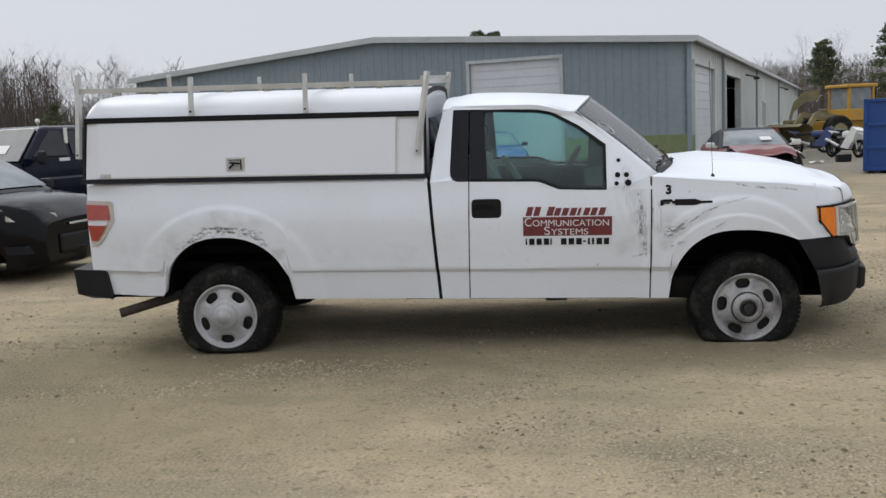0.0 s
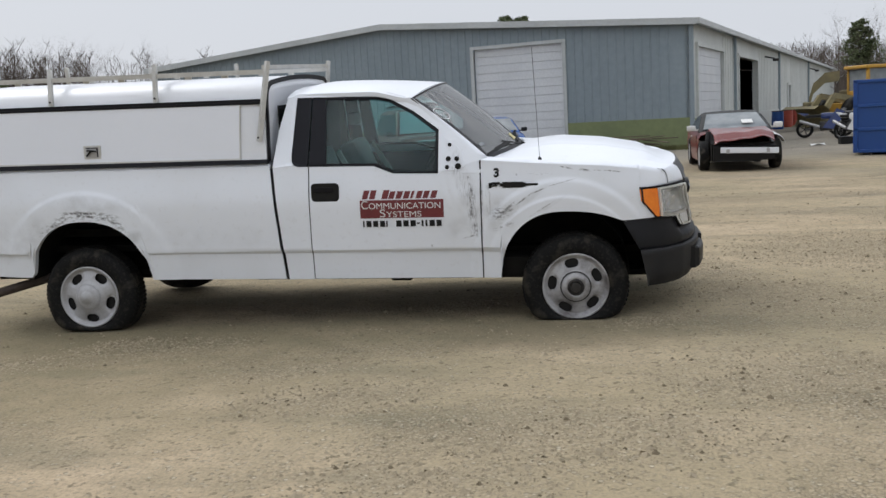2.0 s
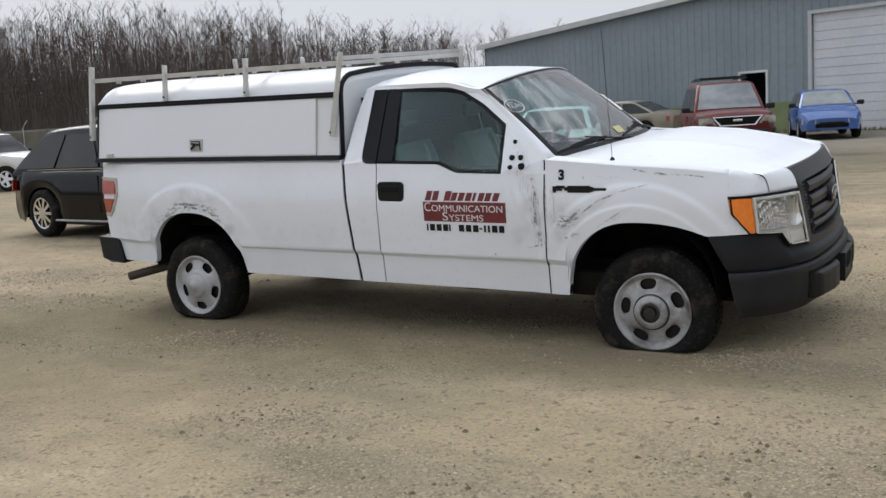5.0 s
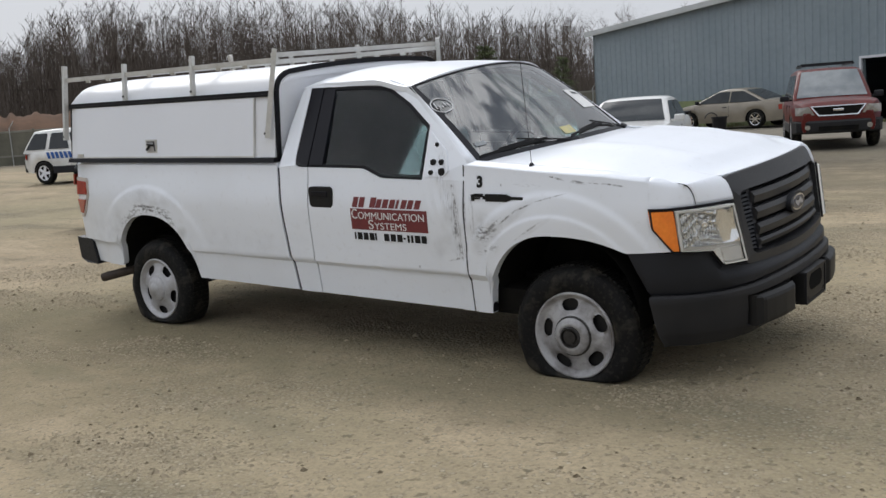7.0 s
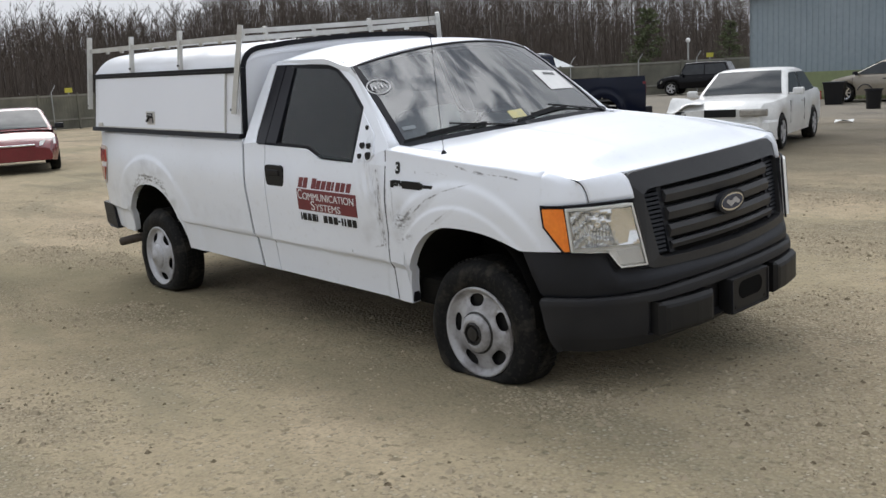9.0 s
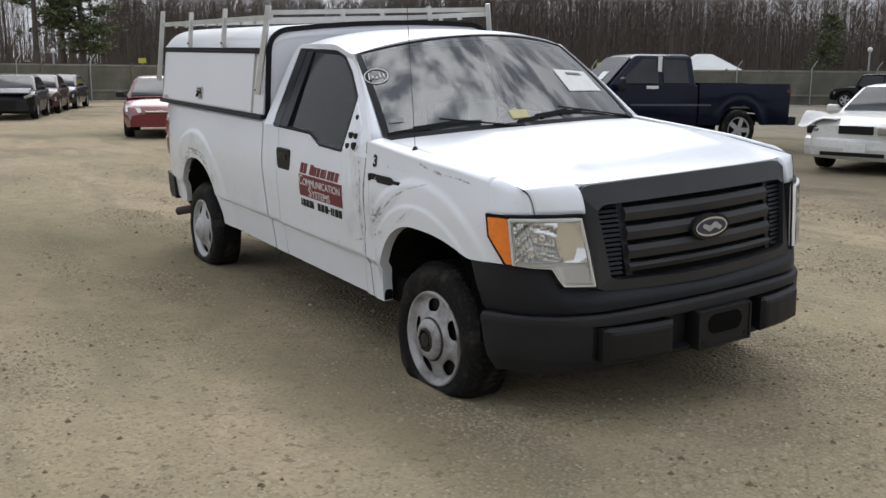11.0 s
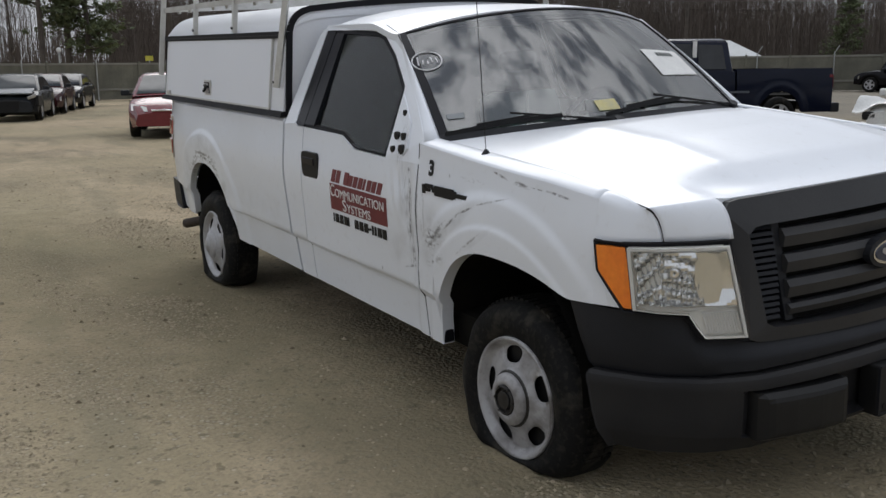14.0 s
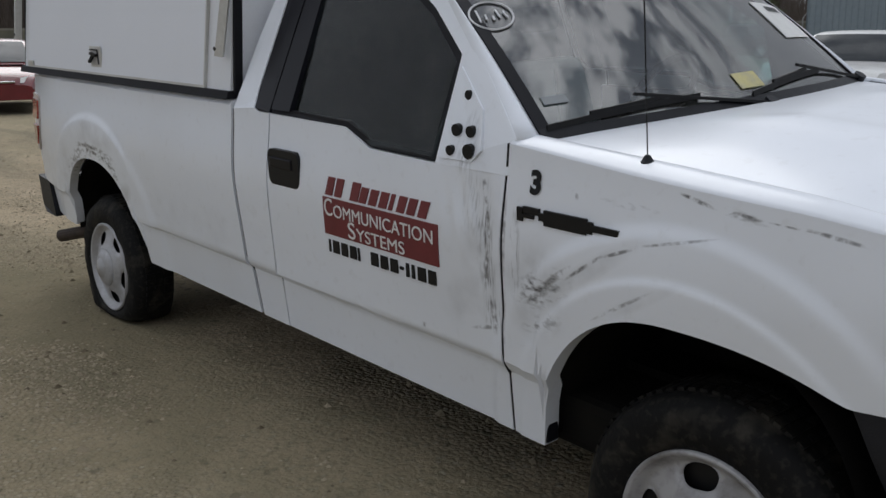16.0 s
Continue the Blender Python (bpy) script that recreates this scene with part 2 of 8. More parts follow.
def paint_with_scuffs():
    """Worn white fleet paint with road film, scrapes on wheel arch, door edge and wing, and dark crease lines."""
    m, n, l, p = nodes_of("worn_white_paint")
    co = n.new("ShaderNodeTexCoord").outputs["Object"]
    film, _ = noise_fac(n, l, co, 1.6, 5, 0.42, 0.70)
    fleck, _ = noise_fac(n, l, co, 26.0, 4, 0.60, 0.72)
    c = mixed(n, l, times(n, l, film, 0.22), (0.770, 0.800, 0.855), (0.60, 0.61, 0.62))
    c = mixed(n, l, times(n, l, fleck, 0.10), c, (0.42, 0.40, 0.37))
    smear, _ = noise_fac(n, l, co, 34.0, 12, 0.47, 0.70, (0.8, 1.0, 1.7))
    scrape, _ = noise_fac(n, l, co, 36.0, 12, 0.47, 0.68, (3.0, 1.0, 0.45))
    broken, _ = noise_fac(n, l, co, 42.0, 8, 0.40, 0.60)
    haze, _ = noise_fac(n, l, co, 9.0, 10, 0.36, 0.72)
    # x, z, half length, half height, slope, grain, strength
    for (cx, cz, rx, rz, slope, kind, amount) in (
            # rear wheel arch: a broken black scrape along its lip, with grey rub marks round it
            (-3.60, 0.815, 0.26, 0.040, -4, smear, 0.95), (-3.66, 0.835, 0.20, 0.012, -2, broken, 0.85), (-3.55, 0.800, 0.18, 0.012, -9, broken, 0.8), (-3.88, 0.765, 0.12, 0.016, 36, broken, 0.75), (-3.42, 0.755, 0.10, 0.016, -38, broken, 0.8),
            (-3.80, 0.790, 0.16, 0.060, 24, smear, 0.8), (-3.97, 0.70, 0.09, 0.05, 45, smear, 0.65), (-3.37, 0.72, 0.10, 0.05, -48, smear, 0.75), (-3.62, 0.900, 0.42, 0.085, -3, haze, 0.34), (-3.28, 0.64, 0.06, 0.10, -65, haze, 0.35), (-4.02, 0.66, 0.18, 0.20, 40, haze, 0.28),
            # the crumpled front edge of the door: dark lines along its creases, and rub marks
            (-0.742, 1.015, 0.010, 0.055, 14, broken, 0.9), (-0.722, 0.925, 0.010, 0.075, 8, broken, 0.9), (-0.730, 0.800, 0.012, 0.080, -5, broken, 0.8), (-0.700, 0.660, 0.014, 0.060, 15, broken, 0.7), (-0.725, 0.84, 0.040, 0.22, 4, scrape, 0.9), (-0.700, 0.66, 0.050, 0.060, 0, scrape, 0.75),
            (-0.735, 0.615, 0.070, 0.008, 14, broken, 0.6), (-0.78, 0.97, 0.06, 0.10, 10, scrape, 0.40), (-0.74, 0.86, 0.10, 0.28, 4, haze, 0.34), (-0.83, 1.13, 0.05, 0.10, 0, scrape, 0.45), (-0.82, 0.67, 0.14, 0.10, 0, haze, 0.22),
            (-0.655, 0.90, 0.014, 0.13, 0, broken, 0.7), (-0.655, 0.66, 0.010, 0.12, 0, broken, 0.45),
            # the wing
            (-0.505, 0.785, 0.130, 0.060, 24, smear, 1.0), (-0.455, 0.825, 0.080, 0.012, 38, broken, 0.7), (-0.52, 0.760, 0.060, 0.014, 30, broken, 0.7), (-0.50, 0.690, 0.090, 0.028, 22, smear, 0.8), (-0.53, 0.78, 0.15, 0.16, 20, haze, 0.40), (-0.610, 0.86, 0.025, 0.16, 0, scrape, 0.65),
            # dark lines along the wing flare's outer and inner creases, then top scratches
            (-0.355, 0.875, 0.085, 0.007, 36, broken, 0.8), (-0.255, 0.930, 0.070, 0.006, 22, broken, 0.75), (-0.10, 0.982, 0.120, 0.005, 14, broken, 0.6), (-0.330, 0.875, 0.20, 0.030, 34, haze, 0.32), (-0.23, 0.805, 0.12, 0.006, 32, broken, 0.55), (-0.19, 0.82, 0.16, 0.020, 30, haze, 0.26),
            (-0.06, 1.084, 0.060, 0.006, -14, broken, 0.85), (0.03, 1.070, 0.110, 0.012, -9, smear, 0.85), (0.07, 1.066, 0.040, 0.005, -8, broken, 0.8), (0.16, 1.058, 0.060, 0.003, -4, broken, 0.6), (0.26, 1.050, 0.080, 0.006, -8, broken, 0.75), (-0.41, 1.047, 0.016, 0.010, -40, broken, 0.8), (-0.24, 1.045, 0.10, 0.010, -2, smear, 0.4),
            (-1.02, 0.55, 0.018, 0.010, 0, broken, 0.7), (-4.30, 0.62, 0.30, 0.20, 0, haze, 0.20), (-2.6, 0.62, 0.9, 0.12, 0, haze, 0.10)):
        mp = n.new("ShaderNodeMapping")
        mp.vector_type = "TEXTURE"
        mp.inputs["Location"].default_value = (cx, 0, cz)
        mp.inputs["Rotation"].default_value = (0, radians(-slope), 0)
        mp.inputs["Scale"].default_value = (rx, 1000.0, rz)
        l.new(co, mp.inputs["Vector"])
        ln = n.new("ShaderNodeVectorMath")
        ln.operation = "LENGTH"
        l.new(mp.outputs["Vector"], ln.inputs[0])
        r = n.new("ShaderNodeMapRange")
        r.inputs["From Min"].default_value, r.inputs["From Max"].default_value = 1.0, 0.45
        l.new(ln.outputs["Value"], r.inputs["Value"])
        c = mixed(n, l, times(n, l, times(n, l, r.outputs["Result"], kind), amount), c, (0.22, 0.215, 0.21) if kind is haze else (0.045, 0.042, 0.041))
    l.new(c, p.inputs["Base Color"])
    p.inputs["Roughness"].default_value = 0.33
    p.inputs["Coat Weight"].default_value, p.inputs["Coat Roughness"].default_value = 0.35, 0.12
    return m


def vary_islands(m, amount, towards):
    """Draws each loose piece of a mesh some way towards another colour."""
    n, l = m.node_tree.nodes, m.node_tree.links
    base = n["Principled BSDF"].inputs["Base Color"]
    each = n.new("ShaderNodeNewGeometry").outputs["Random Per Island"]
    l.new(mixed(n, l, times(n, l, each, amount), base.links[0].from_socket, towards), base)


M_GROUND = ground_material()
M_PAINT = paint_with_scuffs()
M_CAP = plain("white_fibreglass", (0.775, 0.795, 0.84), 0.35, 0.0, (0.73, 0.745, 0.775), 1.4, 300, coat=0.2)
M_CAPDOOR = plain("white_aluminium_panel", (0.78, 0.80, 0.85), 0.40, 0.0, (0.75, 0.77, 0.82), 1.2, 400)
M_GUNK = plain("rubber_seal", (0.006, 0.006, 0.008), 0.6, 0.0, (0.010, 0.010, 0.013), 8, 90, spec=0.2)
M_TRIM = plain("grained_black_plastic", (0.007, 0.008, 0.011), 0.50, 0.0, (0.012, 0.013, 0.017), 5, 260, 0.25, spec=0.28)
M_GRILLETRIM = plain("weathered_grille_plastic", (0.022, 0.022, 0.024), 0.5, 0.0, (0.032, 0.032, 0.033), 4, 260, 0.2, spec=0.35)
M_GREYTRIM = plain("sun_faded_grey_plastic", (0.014, 0.014, 0.016), 0.55, 0.0, (0.022, 0.0215, 0.022), 4, 260, 0.25, spec=0.25)
M_GLOSSBLACK = plain("gloss_black_pillar", (0.006, 0.006, 0.009), 0.32, 0.0, (0.009, 0.009, 0.013), 4, 40, spec=0.18)
# near-black: the shade of undersides and recesses is put into this colour
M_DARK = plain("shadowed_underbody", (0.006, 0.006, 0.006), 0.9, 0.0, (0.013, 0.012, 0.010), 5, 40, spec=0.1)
M_TYRE = grimy("dusty_tyre_rubber", (0.0065, 0.0065, 0.0065), (0.062, 0.055, 0.043), 7, 0.54, 0.74, 0.7, 0.0, 0.16, 0.6)
M_STEEL = plain("grey_painted_steel_wheel", (0.46, 0.46, 0.48), 0.42, 0.25, (0.36, 0.355, 0.35), 9, 60)
M_STEELDIRT = grimy("dirty_steel_wheel", (0.40, 0.395, 0.40), (0.085, 0.075, 0.068), 7, 0.46, 0.68, 0.45, 0.2)
M_HUB = plain("greasy_hub", (0.045, 0.043, 0.042), 0.45, 0.4, (0.020, 0.018, 0.016), 14, 60)
M_ALU = plain("weathered_aluminium", (0.62, 0.62, 0.60), 0.42, 0.45, (0.50, 0.49, 0.46), 6, 60)
M_CHROME = plain("chrome", (0.75, 0.76, 0.78), 0.08, 1.0, (0.65, 0.66, 0.68), 9, 60)
M_REFLECT = plain("lamp_reflector", (0.90, 0.90, 0.88), 0.22, 0.3, (0.84, 0.84, 0.80), 30, 900)
M_LAMPFRAME = plain("silver_lamp_frame", (0.93, 0.92, 0.88), 0.25, 0.0, (0.86, 0.85, 0.80), 20, 900)
M_REFLECTOR = plain("lamp_reflector", (0.95, 0.955, 0.95), 0.07, 0.92, (0.90, 0.90, 0.88), 30, 300)
M_SHIELD = plain("bulb_shield_paint", (0.88, 0.87, 0.82), 0.16, 0.85, (0.80, 0.79, 0.74), 12, 90)
M_PAD = plain("black_rubber_pad", (0.007, 0.007, 0.008), 0.5, 0.0, (0.011, 0.011, 0.011), 8, 200, 0.08, spec=0.3)
M_VOID = plain("dark_opening", (0.003, 0.003, 0.003), 0.9, 0.0, (0.004, 0.004, 0.004), 8, 60, spec=0.1)
M_LAMPCHROME = plain("lamp_chrome", (0.94, 0.945, 0.94), 0.2, 0.25, (0.88, 0.885, 0.88), 60, 900)
M_AMBER = plain("amber_lens", (0.95, 0.27, 0.025), 0.12, 0.0, (0.85, 0.20, 0.02), 12, 60, coat=0.5)
M_REDLENS = plain("red_lens", (0.42, 0.055, 0.03), 0.15, 0.0, (0.34, 0.04, 0.025), 14, 60, coat=0.5)
M_LAMPWHITE = plain("lamp_frame_pale", (0.58, 0.52, 0.48), 0.25, 0.0, (0.5, 0.44, 0.40), 14, 60)
M_GLASS = pane("windscreen_glass", (0.62, 0.72, 0.71), 0.02, 2.75, 0.09)
M_SIDEGLASS = pane("side_glass", (0.78, 0.95, 0.94), 0.02, 1.46, 0.010)
M_LENS = pane("lamp_cover", (0.95, 0.95, 0.95))
M_DARKGLASS = plain("dark_car_glass", (0.014, 0.016, 0.018), 0.06, 0.0, (0.028, 0.03, 0.033), 2, 20, spec=0.4)
# the pale base colour holds the sky that car panes mirror
M_PALEGLASS = plain("pale_reflecting_glass", (0.16, 0.18, 0.19), 0.08, 0.0, (0.24, 0.26, 0.27), 3, 20)
M_SEAT = plain("grey_cloth_seat", (0.34, 0.37, 0.36), 0.9, 0.0, (0.29, 0.305, 0.295), 9, 40)
M_DASHGREY = plain("grey_headrest_cloth", (0.10, 0.11, 0.11), 0.9, 0.0, (0.08, 0.085, 0.085), 9, 40)
M_BELT = plain("pale_webbing", (0.48, 0.48, 0.45), 0.8, 0.0, (0.40, 0.40, 0.38), 9, 90)
M_DASH = plain("dark_dashboard", (0.016, 0.016, 0.018), 0.8, 0.0, (0.024, 0.024, 0.026), 8, 40, spec=0.2)
M_MAROON = plain("maroon_vinyl", (0.165, 0.025, 0.028), 0.5, 0.0, (0.14, 0.02, 0.024), 14, 80)
M_LETTER = plain("white_vinyl", (0.75, 0.75, 0.74), 0.5, 0.0, (0.68, 0.68, 0.67), 20, 80)
M_BLACKVINYL = plain("black_vinyl", (0.006, 0.006, 0.007), 0.5, 0.0, (0.010, 0.010, 0.010), 20, 80, spec=0.25)
M_PAPER = plain("white_paper", (0.78, 0.78, 0.76), 0.8, 0.0, (0.70, 0.70, 0.69), 12, 80)
M_YELLOWPAPER = plain("yellow_sticker", (0.62, 0.55, 0.25), 0.7, 0.0, (0.5, 0.47, 0.3), 25, 80)
M_CHALK = plain("white_marker", (0.70, 0.71, 0.72), 0.8, 0.0, (0.6, 0.6, 0.62), 40, 120)
M_BLUEOVAL = plain("dark_badge_enamel", (0.03, 0.035, 0.06), 0.25, 0.0, (0.04, 0.05, 0.08), 14, 60)
M_RUST = plain("rusty_pipe", (0.075, 0.055, 0.042), 0.75, 0.3, (0.04, 0.032, 0.028), 18, 70, 0.3)

M_WALL = plain("blue_grey_wall_sheet", (0.250, 0.298, 0.325), 0.55, 0.0, (0.217, 0.265, 0.292), 0.5, 5.0)
M_WALLSIDE = plain("pale_grey_wall_sheet", (0.58, 0.60, 0.58), 0.6, 0.0, (0.51, 0.53, 0.51), 0.5, 5.0)
M_GREENWALL = plain("olive_green_masonry", (0.215, 0.250, 0.120), 0.85, 0.0, (0.175, 0.205, 0.105), 0.9, 7.0, 0.3)
M_ROOF = plain("pale_roof_trim", (0.52, 0.54, 0.54), 0.5, 0.0, (0.44, 0.46, 0.46), 0.8, 12.0)
M_ROLLER = plain("white_roller_door", (0.68, 0.70, 0.72), 0.5, 0.0, (0.60, 0.62, 0.65), 0.8, 14.0)
M_INSIDE = plain("dim_interior", (0.03, 0.03, 0.03), 0.9)
M_FENCE = plain("weathered_fence_boards", (0.195, 0.186, 0.146), 0.9, 0.0, (0.092, 0.091, 0.072), 0.9, 22.0, 0.3, spread=0.2)
M_FENCERAIL = plain("bleached_fence_rail", (0.27, 0.26, 0.22), 0.9, 0.0, (0.17, 0.165, 0.14), 0.9, 22.0, 0.2)
M_LITTER = plain("leaf_litter", (0.150, 0.088, 0.056), 0.95, 0.0, (0.085, 0.056, 0.040), 0.35, 5.0, 0.6, spec=0.1)
M_MIDGLASS = plain("grey_car_glass", (0.040, 0.044, 0.048), 0.08, 0.0, (0.060, 0.065, 0.068), 3, 20, spec=0.15)
M_POST = plain("galvanised_post", (0.42, 0.43, 0.42), 0.5, 0.4, (0.34, 0.34, 0.33), 8, 50)
M_BARK = plain("grey_brown_bark", (0.100, 0.084, 0.070), 0.95, 0.0, (0.060, 0.050, 0.043), 3, 30)
M_TWIG = plain("winter_twigs", (0.088, 0.069, 0.057), 0.95, 0.0, (0.056, 0.045, 0.038), 0.2, 3, spec=0.1)
vary_islands(M_TWIG, 0.65, (0.150, 0.130, 0.112))
M_PINE = plain("pine_needles", (0.088, 0.112, 0.046), 0.85, 0.0, (0.056, 0.076, 0.034), 0.8, 6)
vary_islands(M_PINE, 0.6, (0.138, 0.152, 0.070))
M_STONE = plain("gravel_stone", (0.40, 0.338, 0.240), 0.95, 0.0, (0.31, 0.262, 0.184), 1.6, 25, spec=0.1)
vary_islands(M_STONE, 0.7, (0.215, 0.180, 0.124))
M_GRASS = plain("dry_winter_grass", (0.150, 0.150, 0.060), 0.95, 0.0, (0.105, 0.115, 0.045), 1.0, 12)


def car_paint(name, base, rough=0.28):
    dark = max(base) < 0.06
    return plain(name, base, rough, 0.0, tuple(c * 0.78 for c in base), 2.2, 30, coat=0.0 if dark else 0.4, spec=0.2 if dark else 0.5)

# ---- building helpers ----
def part(name, bm, material, parent=None, label="", matrix=None, smooth=False):
    me = bpy.data.meshes.new(name)
    bmesh.ops.recalc_face_normals(bm, faces=bm.faces)
    bm.to_mesh(me)
    bm.free()
    me.materials.append(material)
    if smooth:
        for f in me.polygons:
            f.use_smooth = True
    ob = new(name, me)
    if parent:
        ob.parent = parent
    if matrix is not None:
        ob.matrix_basis = matrix
    return tagged(ob, label)


def sharp(ob, angle=35.0):
    """Smooth shading that keeps edges sharper than the angle."""
    me = ob.data
    bm = bmesh.new()
    bm.from_mesh(me)
    for e in bm.edges:
        e.smooth = not (len(e.link_faces) == 2 and e.calc_face_angle(0) > radians(angle))
    for f in bm.faces:
        f.smooth = True
    bm.to_mesh(me)
    bm.free()
    return ob


def add_box(bm, c, s, turn=None, bevel=0.0):
    m = Matrix.Translation(c) @ (turn.to_4x4() if turn else Matrix.Identity(4)) @ Matrix.Diagonal((*s, 1))
    r = bmesh.ops.create_cube(bm, size=1.0, matrix=m)
    if bevel:
        es = list({e for v in r["verts"] for e in v.link_edges})
        bmesh.ops.bevel(bm, geom=es, offset=bevel, segments=2, affect="EDGES", profile=0.6)
    return bm


def box_bm(c, s, bevel=0.0, turn=None):
    return add_box(bmesh.new(), c, s, turn, bevel)


def add_bar(bm, a, b, w, h=None, sides=0):
    """A bar from a to b, of rectangular (w, h) or round (w = radius) section."""
    a, b = Vector(a), Vector(b)
    d = b - a
    q = d.to_track_quat("Z", "Y").to_matrix().to_4x4()
    m = Matrix.Translation((a + b) / 2) @ q
    if sides:
        bmesh.ops.create_cone(bm, cap_ends=True, segments=sides, radius1=w, radius2=w, depth=d.length, matrix=m)
    else:
        bmesh.ops.create_cube(bm, size=1.0, matrix=m @ Matrix.Diagonal((w, h or w, d.length, 1)))
    return bm


def grid_bm(f, nu, nv, thick=None):
    """A sheet of f(u, v), with u and v from 0 to 1; thick: a vector by which a back sheet lies behind, its rim closed."""
    bm = bmesh.new()
    vs = [[bm.verts.new(f(i / nu, j / nv)) for j in range(nv + 1)] for i in range(nu + 1)]
    for i in range(nu):
        for j in range(nv):
            bm.faces.new((vs[i][j], vs[i + 1][j], vs[i + 1][j + 1], vs[i][j + 1]))
    if thick is not None:
        ring = [vs[i][0] for i in range(nu + 1)] + [vs[nu][j] for j in range(1, nv + 1)]
        ring += [vs[i][nv] for i in range(nu - 1, -1, -1)] + [vs[0][j] for j in range(nv - 1, 0, -1)]
        back = [bm.verts.new(v.co + Vector(thick)) for v in ring]
        k = len(ring)
        for i in range(k):
            bm.faces.new((ring[i], back[i], back[(i + 1) % k], ring[(i + 1) % k]))
    return bm


def prism_bm(pts, depth):
    """A closed solid: a polygon of 3D points pushed by the vector depth."""
    bm = bmesh.new()
    a = [bm.verts.new(p) for p in pts]
    b = [bm.verts.new(Vector(p) + Vector(depth)) for p in pts]
    k = len(a)
    bm.faces.new(a)
    bm.faces.new(list(reversed(b)))
    for i in range(k):
        bm.faces.new((a[i], b[i], b[(i + 1) % k], a[(i + 1) % k]))
    return bm


def loft_bm(rings, closed=True, caps=True):
    bm = bmesh.new()
    vs = [[bm.verts.new(p) for p in r] for r in rings]
    k = len(rings[0])
    for a, b in zip(vs, vs[1:]):
        for i in range(k if closed else k - 1):
            bm.faces.new((a[i], a[(i + 1) % k], b[(i + 1) % k], b[i]))
    if caps and closed:
        bm.faces.new(vs[0])
        bm.faces.new(list(reversed(vs[-1])))
    return bm


def lathe_bm(profile, seg, skip=None):
    """A profile of (radius, y) turned round the y axis; skip(i, j) leaves a cell open."""
    bm = bmesh.new()
    vs = [[bm.verts.new((r * math.cos(2 * math.pi * i / seg), y, r * math.sin(2 * math.pi * i / seg))) for r, y in profile] for i in range(seg)]
    for i in range(seg):
        for j in range(len(profile) - 1):
            if skip and skip(i, j):
                continue
            bm.faces.new((vs[i][j], vs[(i + 1) % seg][j], vs[(i + 1) % seg][j + 1], vs[i][j + 1]))
    return bm


def lerp(points, x):
    """The height at x of a line through the points (x, z)."""
    for (x0, z0), (x1, z1) in zip(points, points[1:]):
        if x <= x1:
            return z0 + (z1 - z0) * max(0.0, (x - x0) / (x1 - x0))
    return points[-1][1]


def smooth01(x):
    x = min(1.0, max(0.0, x))
    return x * x * (3 - 2 * x)


def thing(name, m, label, category, group="", kind=""):
    ob = new(name)
    ob.empty_display_size = 0.2
    ob.matrix_basis = m
    return tagged(ob, label, category, group, kind)

# ---- ground: one sheet to the horizon, finer near the walk ----
def steps():
    fine = list(np.arange(-14, 14.01, 0.25))
    out = []
    d, x = 0.25, 14.0
    while x < 900:
        d *= 1.25
        x += d
        out.append(x)
    return [-v for v in reversed(out)] + fine + out


def ground_sheet():
    g = steps()
    n = len(g)
    verts, faces = [], []
    for j in g:
        for i in g:
            x, y = i, j + 8.0
            near = math.exp(-((x / 16) ** 2 + ((y - 6) / 16) ** 2))
            z = (noise.noise((x * 0.35, y * 0.35, 0.3)) * 0.022 + noise.noise((x * 1.3, y * 1.3, 4.1)) * 0.012) * near - 0.008
            verts.append((x, y, z))
    for b in range(n - 1):
        for a in range(n - 1):
            k = b * n + a
            faces.append((k, k + 1, k + n + 1, k + n))
    me = bpy.data.meshes.new("ground")
    me.from_pydata(verts, [], faces)
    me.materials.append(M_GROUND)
    for f in me.polygons:
        f.use_smooth = True
    return tagged(new("ground", me), "packed tan sand and gravel yard", "ground", kind="structure")


ground_sheet()

# ---- steel building ----
BW, BD, BE, BR = 23.8, 75.0, 4.25, 5.10       # width, depth, eave and ridge heights
BLD = thing("warehouse", pose(4.05, 33.8, 0, 0, 0, -15.0), "blue-grey steel warehouse with pale roof edge and roller doors", "warehouse", kind="structure")
# its own x runs to the right along the gable (from -BW to 0), y along the long side


def bp(name, bm, material, parent=None, label=""):
    return part(name, bm, material, parent or BLD, label)


def wall_pieces(name, material, x0, x1, holes, top, label="", y=0.0, thick=0.2, along="x", split=()):
    """A wall with openings, in upright pieces: holes are (from, to, height) at ground level."""
    cuts = sorted({x0, x1, *split, *[h[0] for h in holes], *[h[1] for h in holes]})
    for a, b in zip(cuts, cuts[1:]):
        low = 0.0
        for h0, h1, hz in holes:
            if a >= h0 - 1e-6 and b <= h1 + 1e-6:
                low = hz
        pa = [(a, low), (b, low), (b, top(b)), (a, top(a))]
        pts = [(p, y, z) if along == "x" else (y, p, z) for p, z in pa]
        bp(name, prism_bm(pts, (0, thick, 0) if along == "x" else (-thick, 0, 0)), material, label=label)


gable = lambda x: BE + (BR - BE) * (1 - abs(x + BW / 2) / (BW / 2))
G_DOOR, S_DOOR = (-8.05, -4.55, 3.95), (-10.75, -9.75, 2.15)
wall_pieces("wall_gable", M_WALL, -BW, 0, [G_DOOR, S_DOOR], gable, "blue-grey ribbed gable wall", split=(-BW / 2,))
L_DOOR, L_OPEN, L_SMALL = (0.9, 6.2, 3.50), (10.2, 16.2, 3.45), (30.0, 31.6, 2.4)
wall_pieces("wall_side", M_WALLSIDE, 0, BD, [L_DOOR, L_OPEN, L_SMALL], lambda x: BE, "pale grey ribbed long wall", along="y")
